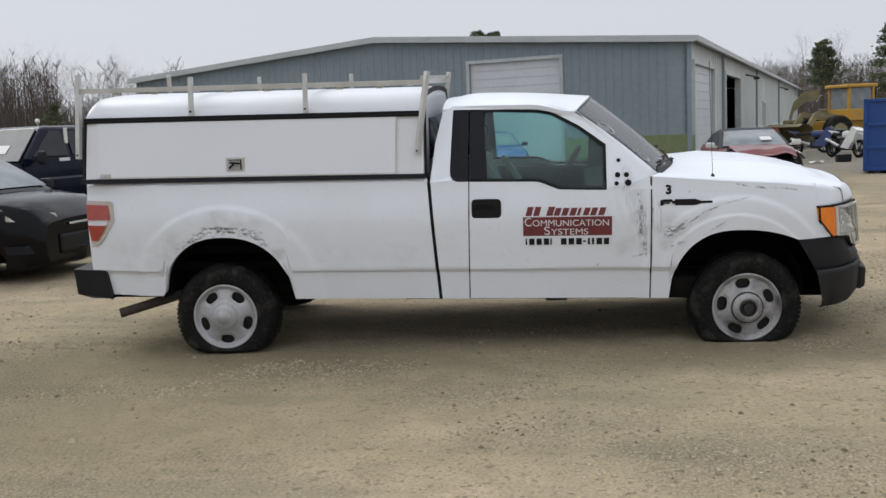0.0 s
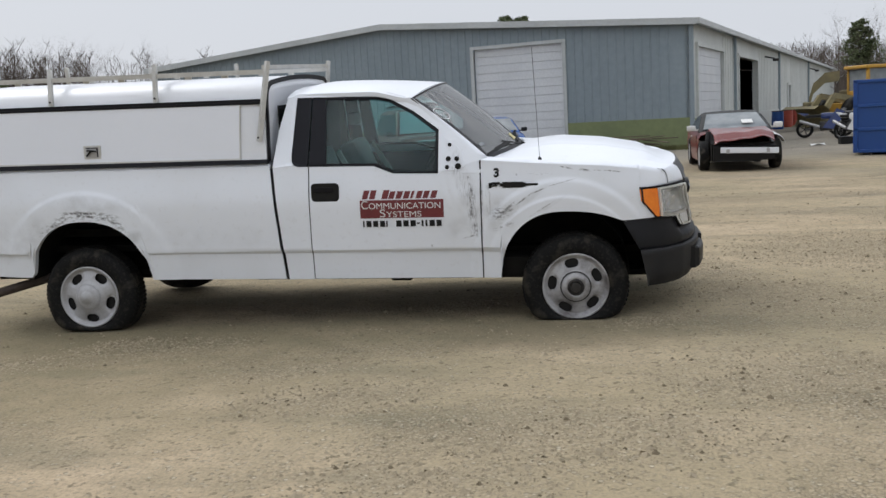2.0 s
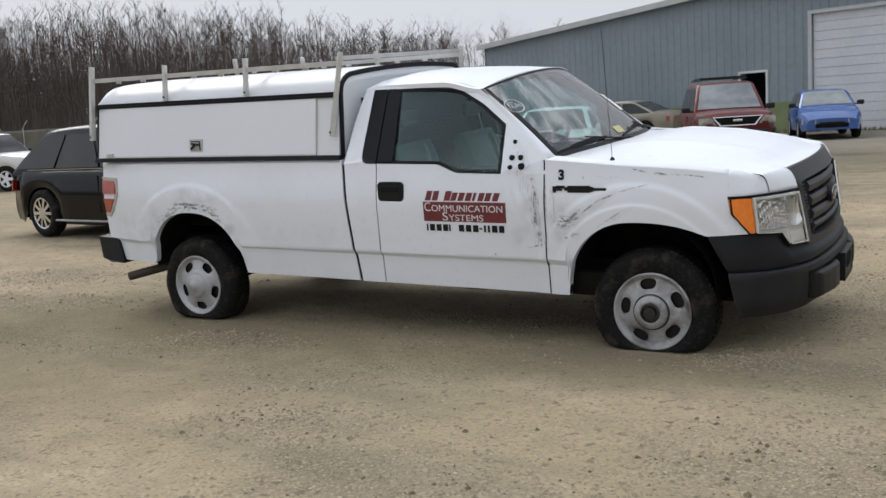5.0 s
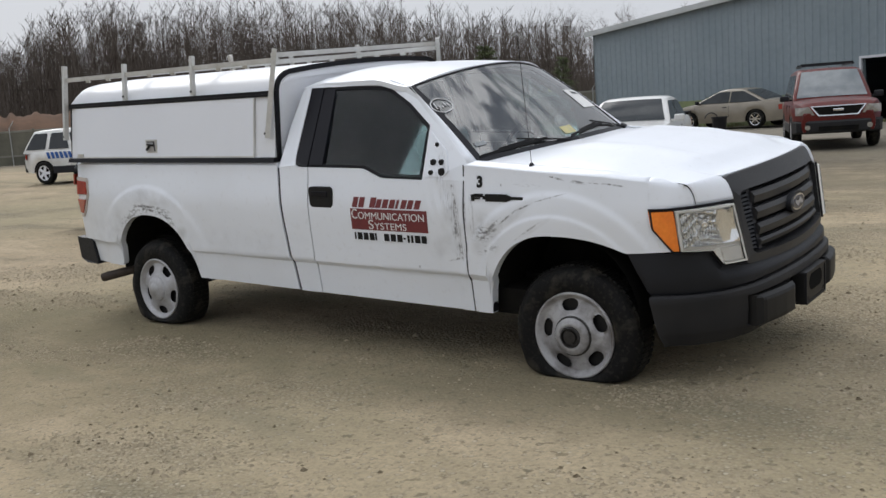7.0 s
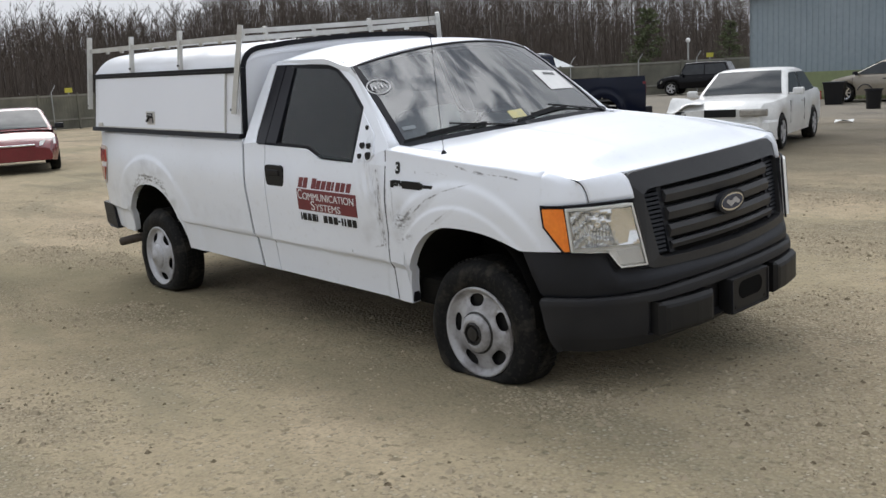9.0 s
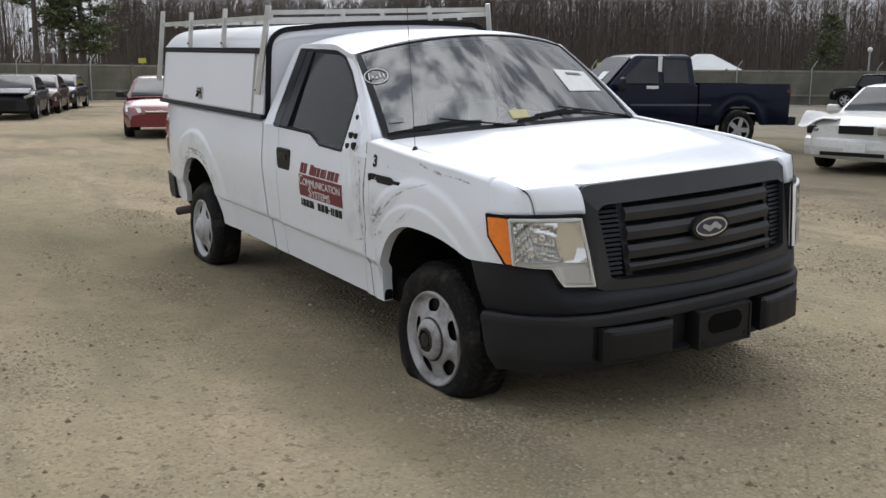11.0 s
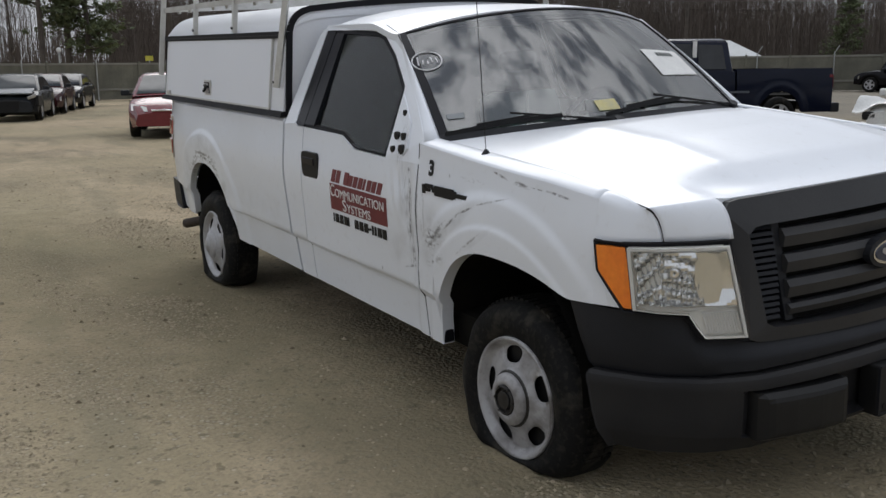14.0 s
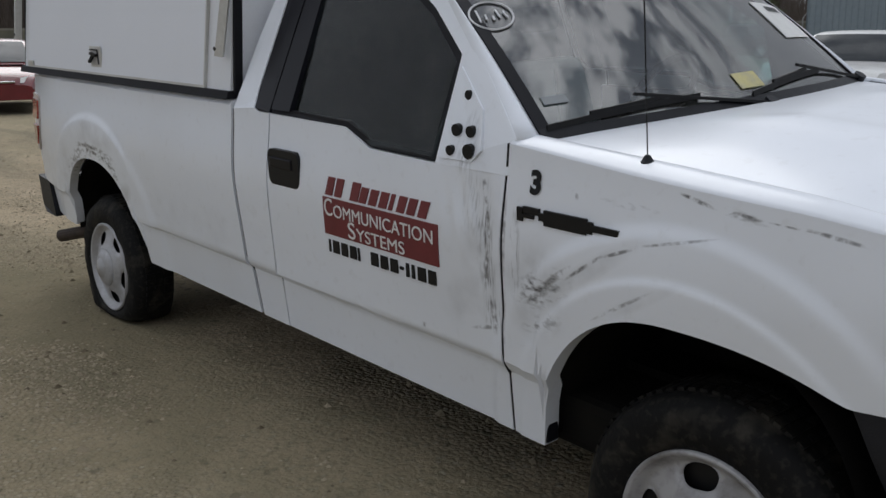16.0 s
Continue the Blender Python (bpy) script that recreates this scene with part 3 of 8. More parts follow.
bp("wall_far_side", box_bm((-BW + 0.1, BD / 2, BE / 2), (0.2, BD, BE)), M_WALL)
bp("wall_back", prism_bm([(-BW, BD, 0), (0, BD, 0), (0, BD, BE), (-BW / 2, BD, BR), (-BW, BD, BE)], (0, 0.2, 0)), M_WALL)
for a, b in ((-BW - 0.25, -BW / 2), (-BW / 2, 0.25)):
    za, zb = (BE + 0.02, BR + 0.04) if a < -BW / 2 - 1 else (BR + 0.04, BE + 0.02)
    bp("roof", prism_bm([(a, -0.25, za), (b, -0.25, zb), (b, BD + 0.25, zb), (a, BD + 0.25, za)], (0, 0, 0.07)), M_ROOF)
    bp("rake_trim", prism_bm([(a, -0.30, za - 0.12), (b, -0.30, zb - 0.12), (b, -0.30, zb + 0.10), (a, -0.30, za + 0.10)], (0, 0.06, 0)), M_ROOF, label="pale metal rake trim")
bp("gutter", box_bm((0.30, BD / 2, BE + 0.02), (0.14, BD + 0.6, 0.20), 0.02), M_ROOF, label="pale metal gutter")
bp("corner_trim", box_bm((0.02, -0.02, BE / 2), (0.14, 0.14, BE - 0.1)), M_WALL)
for y in (8.9, 25.0, 44.0):
    bp("downpipe", box_bm((0.10, y, BE / 2), (0.12, 0.14, BE - 0.05), 0.02), M_WALL, label="square downpipe")
# ribs of the sheeting
for k in range(76):
    x = -BW + 0.15 + k * 0.305
    if x > -0.1:
        break
    z0 = 1.07
    if G_DOOR[0] - 0.1 < x < G_DOOR[1] + 0.1:
        z0 = G_DOOR[2] + 0.12
    elif S_DOOR[0] - 0.06 < x < S_DOOR[1] + 0.06:
        z0 = S_DOOR[2] + 0.08
    z1 = gable(x) - 0.12
    bp("rib", prism_bm([(x - 0.045, 0, z0), (x - 0.018, -0.032, z0), (x + 0.018, -0.032, z0), (x + 0.045, 0, z0)], (0, 0, z1 - z0)), M_WALL)
for k in range(120):
    y = 0.3 + k * 0.61
    if any(h[0] - 0.1 < y < h[1] + 0.1 for h in (L_DOOR, L_OPEN, L_SMALL)):
        continue
    bp("side_rib", prism_bm([(0, y - 0.05, 1.0), (0.03, y - 0.02, 1.0), (0.03, y + 0.02, 1.0), (0, y + 0.05, 1.0)], (0, 0, BE - 1.15)), M_WALLSIDE)
# green plinth
for a, b in ((-BW, S_DOOR[0] - 0.06), (S_DOOR[1] + 0.06, G_DOOR[0] - 0.12), (G_DOOR[1] + 0.12, 0.0)):
    bp("plinth", box_bm(((a + b) / 2, -0.03, 0.53), (b - a, 0.10, 1.06), 0.01), M_GREENWALL, label="green painted masonry plinth")
for a, b in ((0.0, 0.8), (6.3, 10.1), (16.3, 29.9), (31.7, BD)):
    bp("plinth", box_bm((0.03, (a + b) / 2, 0.5), (0.10, b - a, 1.0), 0.01), M_GREENWALL if a < 9 else M_WALLSIDE)
# roller doors
door = bp("roller_door", box_bm(((G_DOOR[0] + G_DOOR[1]) / 2, 0.10, G_DOOR[2] / 2), (G_DOOR[1] - G_DOOR[0], 0.04, G_DOOR[2])), M_ROLLER, label="closed white sectional door")
for k in range(13):
    z = 0.15 + k * 0.305
    part("section", box_bm(((G_DOOR[0] + G_DOOR[1]) / 2, 0.068, z), (G_DOOR[1] - G_DOOR[0] - 0.04, 0.03, 0.29), 0.008), M_ROLLER, door)
for x, z, sx, sz in ((G_DOOR[0] - 0.06, G_DOOR[2] / 2, 0.12, G_DOOR[2]), (G_DOOR[1] + 0.06, G_DOOR[2] / 2, 0.12, G_DOOR[2]), ((G_DOOR[0] + G_DOOR[1]) / 2, G_DOOR[2] + 0.06, G_DOOR[1] - G_DOOR[0] + 0.24, 0.12)):
    part("frame", box_bm((x, -0.03, z), (sx, 0.12, sz)), M_ROOF, door)
side_door = bp("roller_door", box_bm((-0.10, (L_DOOR[0] + L_DOOR[1]) / 2, L_DOOR[2] / 2), (0.04, L_DOOR[1] - L_DOOR[0], L_DOOR[2])), M_ROLLER, label="closed white sectional door")
for k in range(11):
    part("section", box_bm((-0.068, (L_DOOR[0] + L_DOOR[1]) / 2, 0.17 + k * 0.32), (0.03, L_DOOR[1] - L_DOOR[0] - 0.04, 0.305), 0.008), M_ROLLER, side_door)
for h in (L_DOOR, L_OPEN, L_SMALL):
    bp("door_trim", box_bm((0.03, (h[0] + h[1]) / 2, h[2] + 0.07), (0.12, h[1] - h[0] + 0.3, 0.14)), M_WALLSIDE)
    for y in (h[0] - 0.07, h[1] + 0.07):
        bp("door_trim", box_bm((0.03, y, h[2] / 2), (0.12, 0.14, h[2])), M_WALLSIDE)
bp("small_door", box_bm((-0.08, 30.8, 1.2), (0.05, 1.6, 2.4), 0.01), M_ROLLER, label="white side door")
bp("floor_slab", box_bm((-BW / 2, BD / 2, 0.02), (BW - 0.5, BD - 0.5, 0.04)), M_INSIDE)
for x, z in ((S_DOOR[0] - 0.04, 1.08), (S_DOOR[1] + 0.04, 1.08)):
    bp("door_jamb", box_bm((x, -0.02, z), (0.08, 0.12, 2.16)), M_ROLLER)
bp("door_head", box_bm(((S_DOOR[0] + S_DOOR[1]) / 2, -0.02, S_DOOR[2] + 0.03), (1.16, 0.12, 0.08)), M_ROLLER)
for y in (19.0, 45.0):
    lampb = bp("wall_lamp", add_bar(bmesh.new(), (0.05, y, 3.75), (0.55, y, 3.62), 0.04, sides=8), M_HUB, label="dark wall lamp on a bracket")
    part("head", box_bm((0.6, y, 3.55), (0.30, 0.24, 0.14), 0.03), M_HUB, lampb)

# ---- board fence round the yard ----
FENCE = [(-37, -30), (-44.5, -2), (-48.0, 12.5), (-49.6, 23.5), (-41, 35.0), (-31.5, 47.8), (-19, 64.0), (0, 100.0)]


def fence_run():
    f = thing("board_fence", Matrix.Identity(4), "weathered grey-green board fence with posts and a top rail", "fence", kind="structure")
    seg = [(Vector((*a, 0)), Vector((*b, 0))) for a, b in zip(FENCE, FENCE[1:])]
    count = 0
    rest = bmesh.new()
    shared = {}
    for a, b in seg:
        d = (b - a).normalized()
        ang = math.atan2(d.y, d.x)
        L = (b - a).length
        n_p = max(1, round(L / 2.45))
        step = L / n_p
        for k in range(n_p):
            p = a + d * (k * step)
            m = Matrix.Translation(p) @ Matrix.Rotation(ang, 4, "Z")
            key = round(step, 3)
            if key not in shared:
                bm = box_bm((step / 2, 0, 0.96), (step - 0.02, 0.03, 1.86))
                shared[key] = bm
                me = bpy.data.meshes.new("panel")
                bm.to_mesh(me)
                me.materials.append(M_FENCE)
                bm2 = box_bm((0, -0.06, 0.98), (0.10, 0.10, 2.0), 0.01)
                me2 = bpy.data.meshes.new("post")
                bm2.to_mesh(me2)
                me2.materials.append(M_FENCE)
                bm3 = box_bm((step / 2, -0.045, 1.86), (step, 0.05, 0.10))
                add_box(bm3, (step / 2, -0.045, 0.55), (step, 0.05, 0.10))
                me3 = bpy.data.meshes.new("rail")
                bm3.to_mesh(me3)
                me3.materials.append(M_FENCERAIL)
                bm4 = bmesh.new()
                for i in range(int(step / 0.16)):
                    add_box(bm4, (0.08 + i * 0.16, -0.018, 0.955), (0.15, 0.014, 1.85))
                me4 = bpy.data.meshes.new("board_face")
                bm4.to_mesh(me4)
                me4.materials.append(M_FENCE)
                shared[key] = (me, me2, me3, me4)
            for nm, me in zip(("panel", "post", "rail", "board_face"), shared[key]):
                ob = new(nm, me)
                ob.parent, ob.matrix_basis = f, m
    return f


fence_run()

# ---- the white pickup with its topper ----
TRUCK = thing("pickup_truck", pose(1.3194, 7.6260, 0, 0, 0, 2.6),
              "white regular-cab work pickup with topper, flat tyres and scraped door", "pickup truck")
LEANING = pose(0, -0.98, 0) @ pose(0, 0, 0, 3.0, 1.2, 0) @ pose(0, 0.98, 0)   # it sinks on the flat right tyres


def tp(name, bm, material, parent=None, label="", smooth=False):
    """A part of the pickup's body, in the body's leaning frame."""
    return part(name, bm, material, parent or TRUCK, label, LEANING if parent is None else None, smooth)


ARCH_F, ARCH_R = (-0.085, 0.315, 0.445, 0.468), (-3.665, 0.315, 0.475, 0.455)   # x, z, half width, height of the wheel arches


def arch_z(a, x):
    k = (x - a[0]) / a[2]
    return a[1] + a[3] * math.sqrt(max(0.0, 1 - abs(k) ** 2.3)) if abs(k) < 1 else 0.0


def body_y(x, z):
    """Half the body's width at x, z."""
    if z < 0.50:
        w = 0.930 + 0.016 * (z - 0.30) / 0.20
    elif z < 0.53:
        w = 0.946 + 0.026 * smooth01((z - 0.50) / 0.03)
    elif z < 0.85:
        w = 0.972 + 0.010 * smooth01((z - 0.53) / 0.32)
    else:
        w = 0.982 - 0.037 * smooth01((z - 0.85) / 0.33)
    if z > 1.13:
        w = min(w, 0.948) - 0.46 * (z - 1.13) if z > 1.15 else w
    if -1.0 < x < -0.6 and 0.4 < z < 1.13:
        w -= 0.014 * math.exp(-((x + 0.735) / 0.030) ** 2) * math.exp(-((z - 0.86) / 0.17) ** 2) + 0.006 * math.exp(-((x + 0.82) / 0.06) ** 2) * math.exp(-((z - 0.98) / 0.07) ** 2)
        w += 0.0035 * math.sin(x * 95 + z * 28) * math.exp(-((x + 0.84) / 0.09) ** 2) * math.exp(-((z - 0.95) / 0.10) ** 2)
    if x > -0.2:
        w -= 0.062 * ((x + 0.2) / 0.7) ** 2
    if x < -4.1:
        w -= 0.075 * ((-4.1 - x) / 0.63) ** 2
    for cx, cz, rx, rz in (ARCH_F, ARCH_R):
        r = math.hypot((x - cx) / (rx + 0.02), max(0.0, z - cz) / (rz + 0.02)) if z > 0.3 else 9
        if r < 1.46:
            w += (0.009 if cx < -2 else 0.010) * smooth01((1.46 - r) / 0.09)
            if cx > -2 and r < 1.20:
                w += 0.007 * smooth01((1.20 - r) / 0.05)
    return w


def side_panel(name, sgn, xl, xr, zb, zt, nx, nz, label="", material=None, deep=0.016):
    def f(u, v):
        xm = xl(0.7) + (xr(0.7) - xl(0.7)) * u
        z0, z1 = zb(xm), zt(xm)
        z = z0 + (z1 - z0) * v
        x = xl(z) + (xr(z) - xl(z)) * u
        return (x, sgn * body_y(x, z), z)
    return sharp(tp(name, grid_bm(f, nx, nz, (0, -sgn * deep, 0)), material or M_PAINT, label=label), 28)


seam_bed = lambda z: -2.12 - 0.077 * (z - 0.30)
seam_door = lambda z: -1.912 + 0.012 * (z - 0.30)


def bed_bottom(x):
    return max(lerp([(-4.73, 0.345), (-4.15, 0.335), (-3.18, 0.310), (-2.1, 0.305)], x), arch_z(ARCH_R, x))


def wing_bottom(x):
    if x < -0.085:
        return max(0.305, arch_z(ARCH_F, x))
    return 0.783 - 0.078 * ((x + 0.085) / 0.41) ** 2.4 if x < 0.325 else lerp([(0.325, 0.705), (0.45, 0.712), (0.62, 0.72)], x)


HOOD_EDGE = [(-0.62, 1.156), (-0.25, 1.132), (0.20, 1.100), (0.553, 1.052), (0.66, 1.035), (0.72, 1.03)]
bonnet_edge = lambda x: 0.862 - 0.014 * smooth01((x + 0.6) / 0.9)
WING_TOP = [(-0.65, 1.150), (-0.25, 1.118), (0.20, 1.088), (0.553, 1.045), (0.615, 0.985)]
DOOR_TOP = [(-1.93, 1.135), (-1.43, 1.128), (-1.40, 1.118), (-1.29, 1.072), (-0.95, 1.064), (-0.60, 1.064)]
for sgn in (-1, 1):
    side_panel("bed_side", sgn, lambda z: -4.690, lambda z: seam_bed(z) - 0.010, bed_bottom, lambda x: 1.163, 96, 48, "white bed side with scraped wheel arch lip", deep=0.045)
    side_panel("cab_corner", sgn, lambda z: seam_bed(z) + 0.014, lambda z: seam_door(z) - 0.004, lambda x: 0.303, lambda x: 1.135, 6, 46)
    door = side_panel("door", sgn, lambda z: seam_door(z) + 0.004, lambda z: -0.664, lambda x: 0.305, lambda x: lerp(DOOR_TOP, x), 110, 60,
                      "white door with dented scraped front edge and missing mirror" if sgn < 0 else "")
    side_panel("wing", sgn, lambda z: -0.654, lambda z: 0.440, wing_bottom, lambda x: lerp(WING_TOP, x), 72, 44, "white front wing with dark scrapes", deep=0.055)
    tp("wing_tip", prism_bm([(x, sgn * body_y(x, z), z) for x, z in ((0.440, 0.712), (0.50, 0.714), (0.552, 0.718), (0.512, 0.760), (0.472, 0.840), (0.440, 0.916))], (0, -sgn * 0.016, 0)), M_PAINT)

    # the wing's top, rolling in to the bonnet seam
    def roll_in(u, v):
        x = -0.654 + 1.094 * u
        z = lerp(WING_TOP, x)
        y0, y1 = body_y(x, z), bonnet_edge(x) + 0.005
        return (x, sgn * (y0 + (y1 - y0) * v), z + 0.016 * math.sin(math.pi * min(1, v * 0.75)) + (lerp(HOOD_EDGE, x) - z) * v)
    tp("wing_top", grid_bm(roll_in, 30, 6, (0, 0, -0.012)), M_PAINT, smooth=True)

    # door frame and pillars round the side window
    rim = [(-2.172, 1.135), (-2.140, 1.40), (-2.092, 1.60), (-2.02, 1.648), (-1.66, 1.655), (-1.33, 1.638), (-1.20, 1.602), (-1.00, 1.462), (-0.80, 1.300),
           (-0.640, 1.160), (-0.656, 1.0643), (-0.958, 1.0643), (-0.958, 1.368), (-1.14, 1.498), (-1.32, 1.592), (-1.42, 1.610), (-1.70, 1.620), (-2.018, 1.622), (-2.036, 1.215), (-2.032, 1.172), (-2.016, 1.148), (-1.985, 1.135)]
    tp("window_frame", prism_bm([(x, sgn * body_y(x, z), z) for x, z in rim], (0, -sgn * 0.05, 0)), M_PAINT)
    seal = [(-0.958, 1.067), (-0.958, 1.368), (-1.14, 1.498), (-1.32, 1.592), (-1.42, 1.610), (-1.70, 1.620), (-1.90, 1.622),
            (-1.90, 1.603), (-1.70, 1.600), (-1.42, 1.588), (-1.33, 1.570), (-1.15, 1.476), (-0.980, 1.350), (-0.984, 1.092), (-1.285, 1.098), (-1.415, 1.146), (-1.90, 1.154),
            (-1.90, 1.136), (-1.425, 1.128), (-1.285, 1.076)]
    tp("door_liner", prism_bm([(x, sgn * (body_y(x, z) - 0.052), z) for x, z in rim], (0, -sgn * 0.02, 0)), M_DASH)
    tp("door_card", box_bm((-1.27, sgn * 0.885, 0.74), (1.22, 0.03, 0.66), 0.01), M_DASH)
    tp("window_seal", prism_bm([(x, sgn * (body_y(x, z) - 0.006), z) for x, z in seal], (0, -sgn * 0.03, 0)), M_GUNK)
    tp("quarter_panel", prism_bm([(x, sgn * (body_y(x, z) - 0.004), z) for x, z in ((-1.987, 1.138), (-2.014, 1.150), (-2.030, 1.173), (-2.034, 1.215), (-2.016, 1.621), (-1.908, 1.622), (-1.912, 1.138))], (0, -sgn * 0.02, 0)), M_GLOSSBLACK,
       label="gloss black panel behind the door window")
    tp("pillar_cover", prism_bm([(x, sgn * (body_y(x, z) - 0.005), z) for x, z in ((-1.899, 1.150), (-1.899, 1.606), (-1.800, 1.604), (-1.775, 1.150))], (0, -sgn * 0.02, 0)), M_GLOSSBLACK)
    tp("side_window", prism_bm([(x, sgn * (0.925 - 0.46 * (z - 1.13)), z) for x, z in
                                ((-1.78, 1.14), (-1.80, 1.612), (-1.42, 1.598), (-1.32, 1.580), (-1.14, 1.486), (-0.97, 1.36), (-0.972, 1.08), (-1.285, 1.085), (-1.415, 1.135))], (0, sgn * 0.005, 0)), M_SIDEGLASS).visible_shadow = False

    tp("mud_flap", box_bm((-0.535, sgn * 0.92, 0.345), (0.02, 0.05, 0.07), 0.008), M_TRIM)
    # door handle in its recess
    hx, hz = -1.783, 0.950
    y = sgn * (body_y(hx, hz) - 0.003)
    pad = [(hx + a * 0.0725 + 0.030 * math.cos(t), y + sgn * 0.010, hz + b * 0.036 + 0.030 * math.sin(t)) for a, b, t0 in ((1, 1, 0), (-1, 1, 90), (-1, -1, 180), (1, -1, 270)) for t in np.radians(np.linspace(t0, t0 + 90, 6))]
    h = tp("door_handle", prism_bm(pad, (0, -sgn * 0.02, 0)), M_BLACKVINYL, label="black plastic pull handle")
    part("grip", box_bm((hx - 0.012, y + sgn * 0.008, hz + 0.018), (0.150, 0.014, 0.040), 0.006), M_GLOSSBLACK, h)

    # rear lamp
    tl = [(x + 0.034, z) for x, z in ((-4.728, 1.040), (-4.535, 1.036), (-4.512, 1.020), (-4.505, 0.900), (-4.60, 0.760), (-4.655, 0.712), (-4.705, 0.716))]
    lamp = tp("tail_lamp", prism_bm([(x, sgn * (body_y(x, z) + 0.010), z) for x, z in tl], (0, -sgn * 0.06, 0)), M_LAMPWHITE, label="red and clear tail lamp")
    for pts in ([(-4.722, 1.012), (-4.550, 1.008), (-4.540, 0.905), (-4.722, 0.900)], [(-4.718, 0.862), (-4.570, 0.862), (-4.645, 0.748), (-4.700, 0.748)]):
        part("lens", prism_bm([(x + 0.034, sgn * (body_y(x + 0.034, z) + 0.014), z) for x, z in pts], (0, -sgn * 0.02, 0)), M_REDLENS, lamp, "red lens")

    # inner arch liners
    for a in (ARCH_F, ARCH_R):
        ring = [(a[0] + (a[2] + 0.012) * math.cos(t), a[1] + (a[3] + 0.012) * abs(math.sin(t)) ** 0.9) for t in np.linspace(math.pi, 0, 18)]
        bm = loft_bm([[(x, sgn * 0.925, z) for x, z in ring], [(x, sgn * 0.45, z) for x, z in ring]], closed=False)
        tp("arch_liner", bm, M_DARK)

# mirror mount left bare on the right door
mount = tp("mirror_mount", prism_bm([(x, -(body_y(x, z) + 0.004), z) for x, z in ((-0.945, 1.085), (-0.94, 1.335), (-0.80, 1.225), (-0.765, 1.12), (-0.80, 1.085))], (0, 0.012, 0)), M_PAINT, label="bare white mirror mount with open bolt holes")
for x, z, r in ((-0.876, 1.260, 0.014), (-0.885, 1.165, 0.018), (-0.825, 1.165, 0.017), (-0.893, 1.108, 0.015), (-0.815, 1.112, 0.022)):
    part("bolt_hole", add_bar(bmesh.new(), (x, -(body_y(x, z) + 0.0065), z), (x, -(body_y(x, z) - 0.01), z), r, sides=10), M_BLACKVINYL, mount)

# bonnet; HL is the headlamps' plan, by which the nose curves
HL = [(0.0, (0.446, 0.926)), (0.25, (0.552, 0.898)), (0.5, (0.630, 0.834)), (0.75, (0.705, 0.742)), (1.0, (0.760, 0.646)), (1.2, (0.795, 0.572))]
HOOD_MID = [(-0.40, 1.190), (-0.13, 1.216), (0.214, 1.192), (0.515, 1.136), (0.70, 1.088), (0.82, 1.050)]
def nose_x(y):
    """How far ahead the bonnet reaches: along the grille's top, then back over the lamps."""
    a = abs(y)
    return 0.684 + 0.074 * (1 - (a / 0.64) ** 2) if a < 0.64 else 0.684 - 0.084 * ((a - 0.64) / 0.21) ** 1.15


def bonnet(u, v):
    s = 2 * v - 1
    x0, x1 = -0.40 - 0.20 * s * s, nose_x(s * 0.848)
    x = x0 + (x1 - x0) * u
    y = s * bonnet_edge(x)
    m, q = lerp(HOOD_MID, x), lerp(HOOD_EDGE, x)
    z = q + (m - q) * (1 - abs(s) ** 2.6)
    z += 0.010 * math.exp(-((abs(s) - 0.52) / 0.07) ** 2) * smooth01(u * 3) * smooth01((1 - u) * 6)
    k = smooth01((u - 0.80) / 0.20) * smooth01((0.80 - abs(s)) / 0.10)
    return (x, y, z + (1.052 + 0.012 * (1 - (y / 0.645) ** 2) - z) * k)


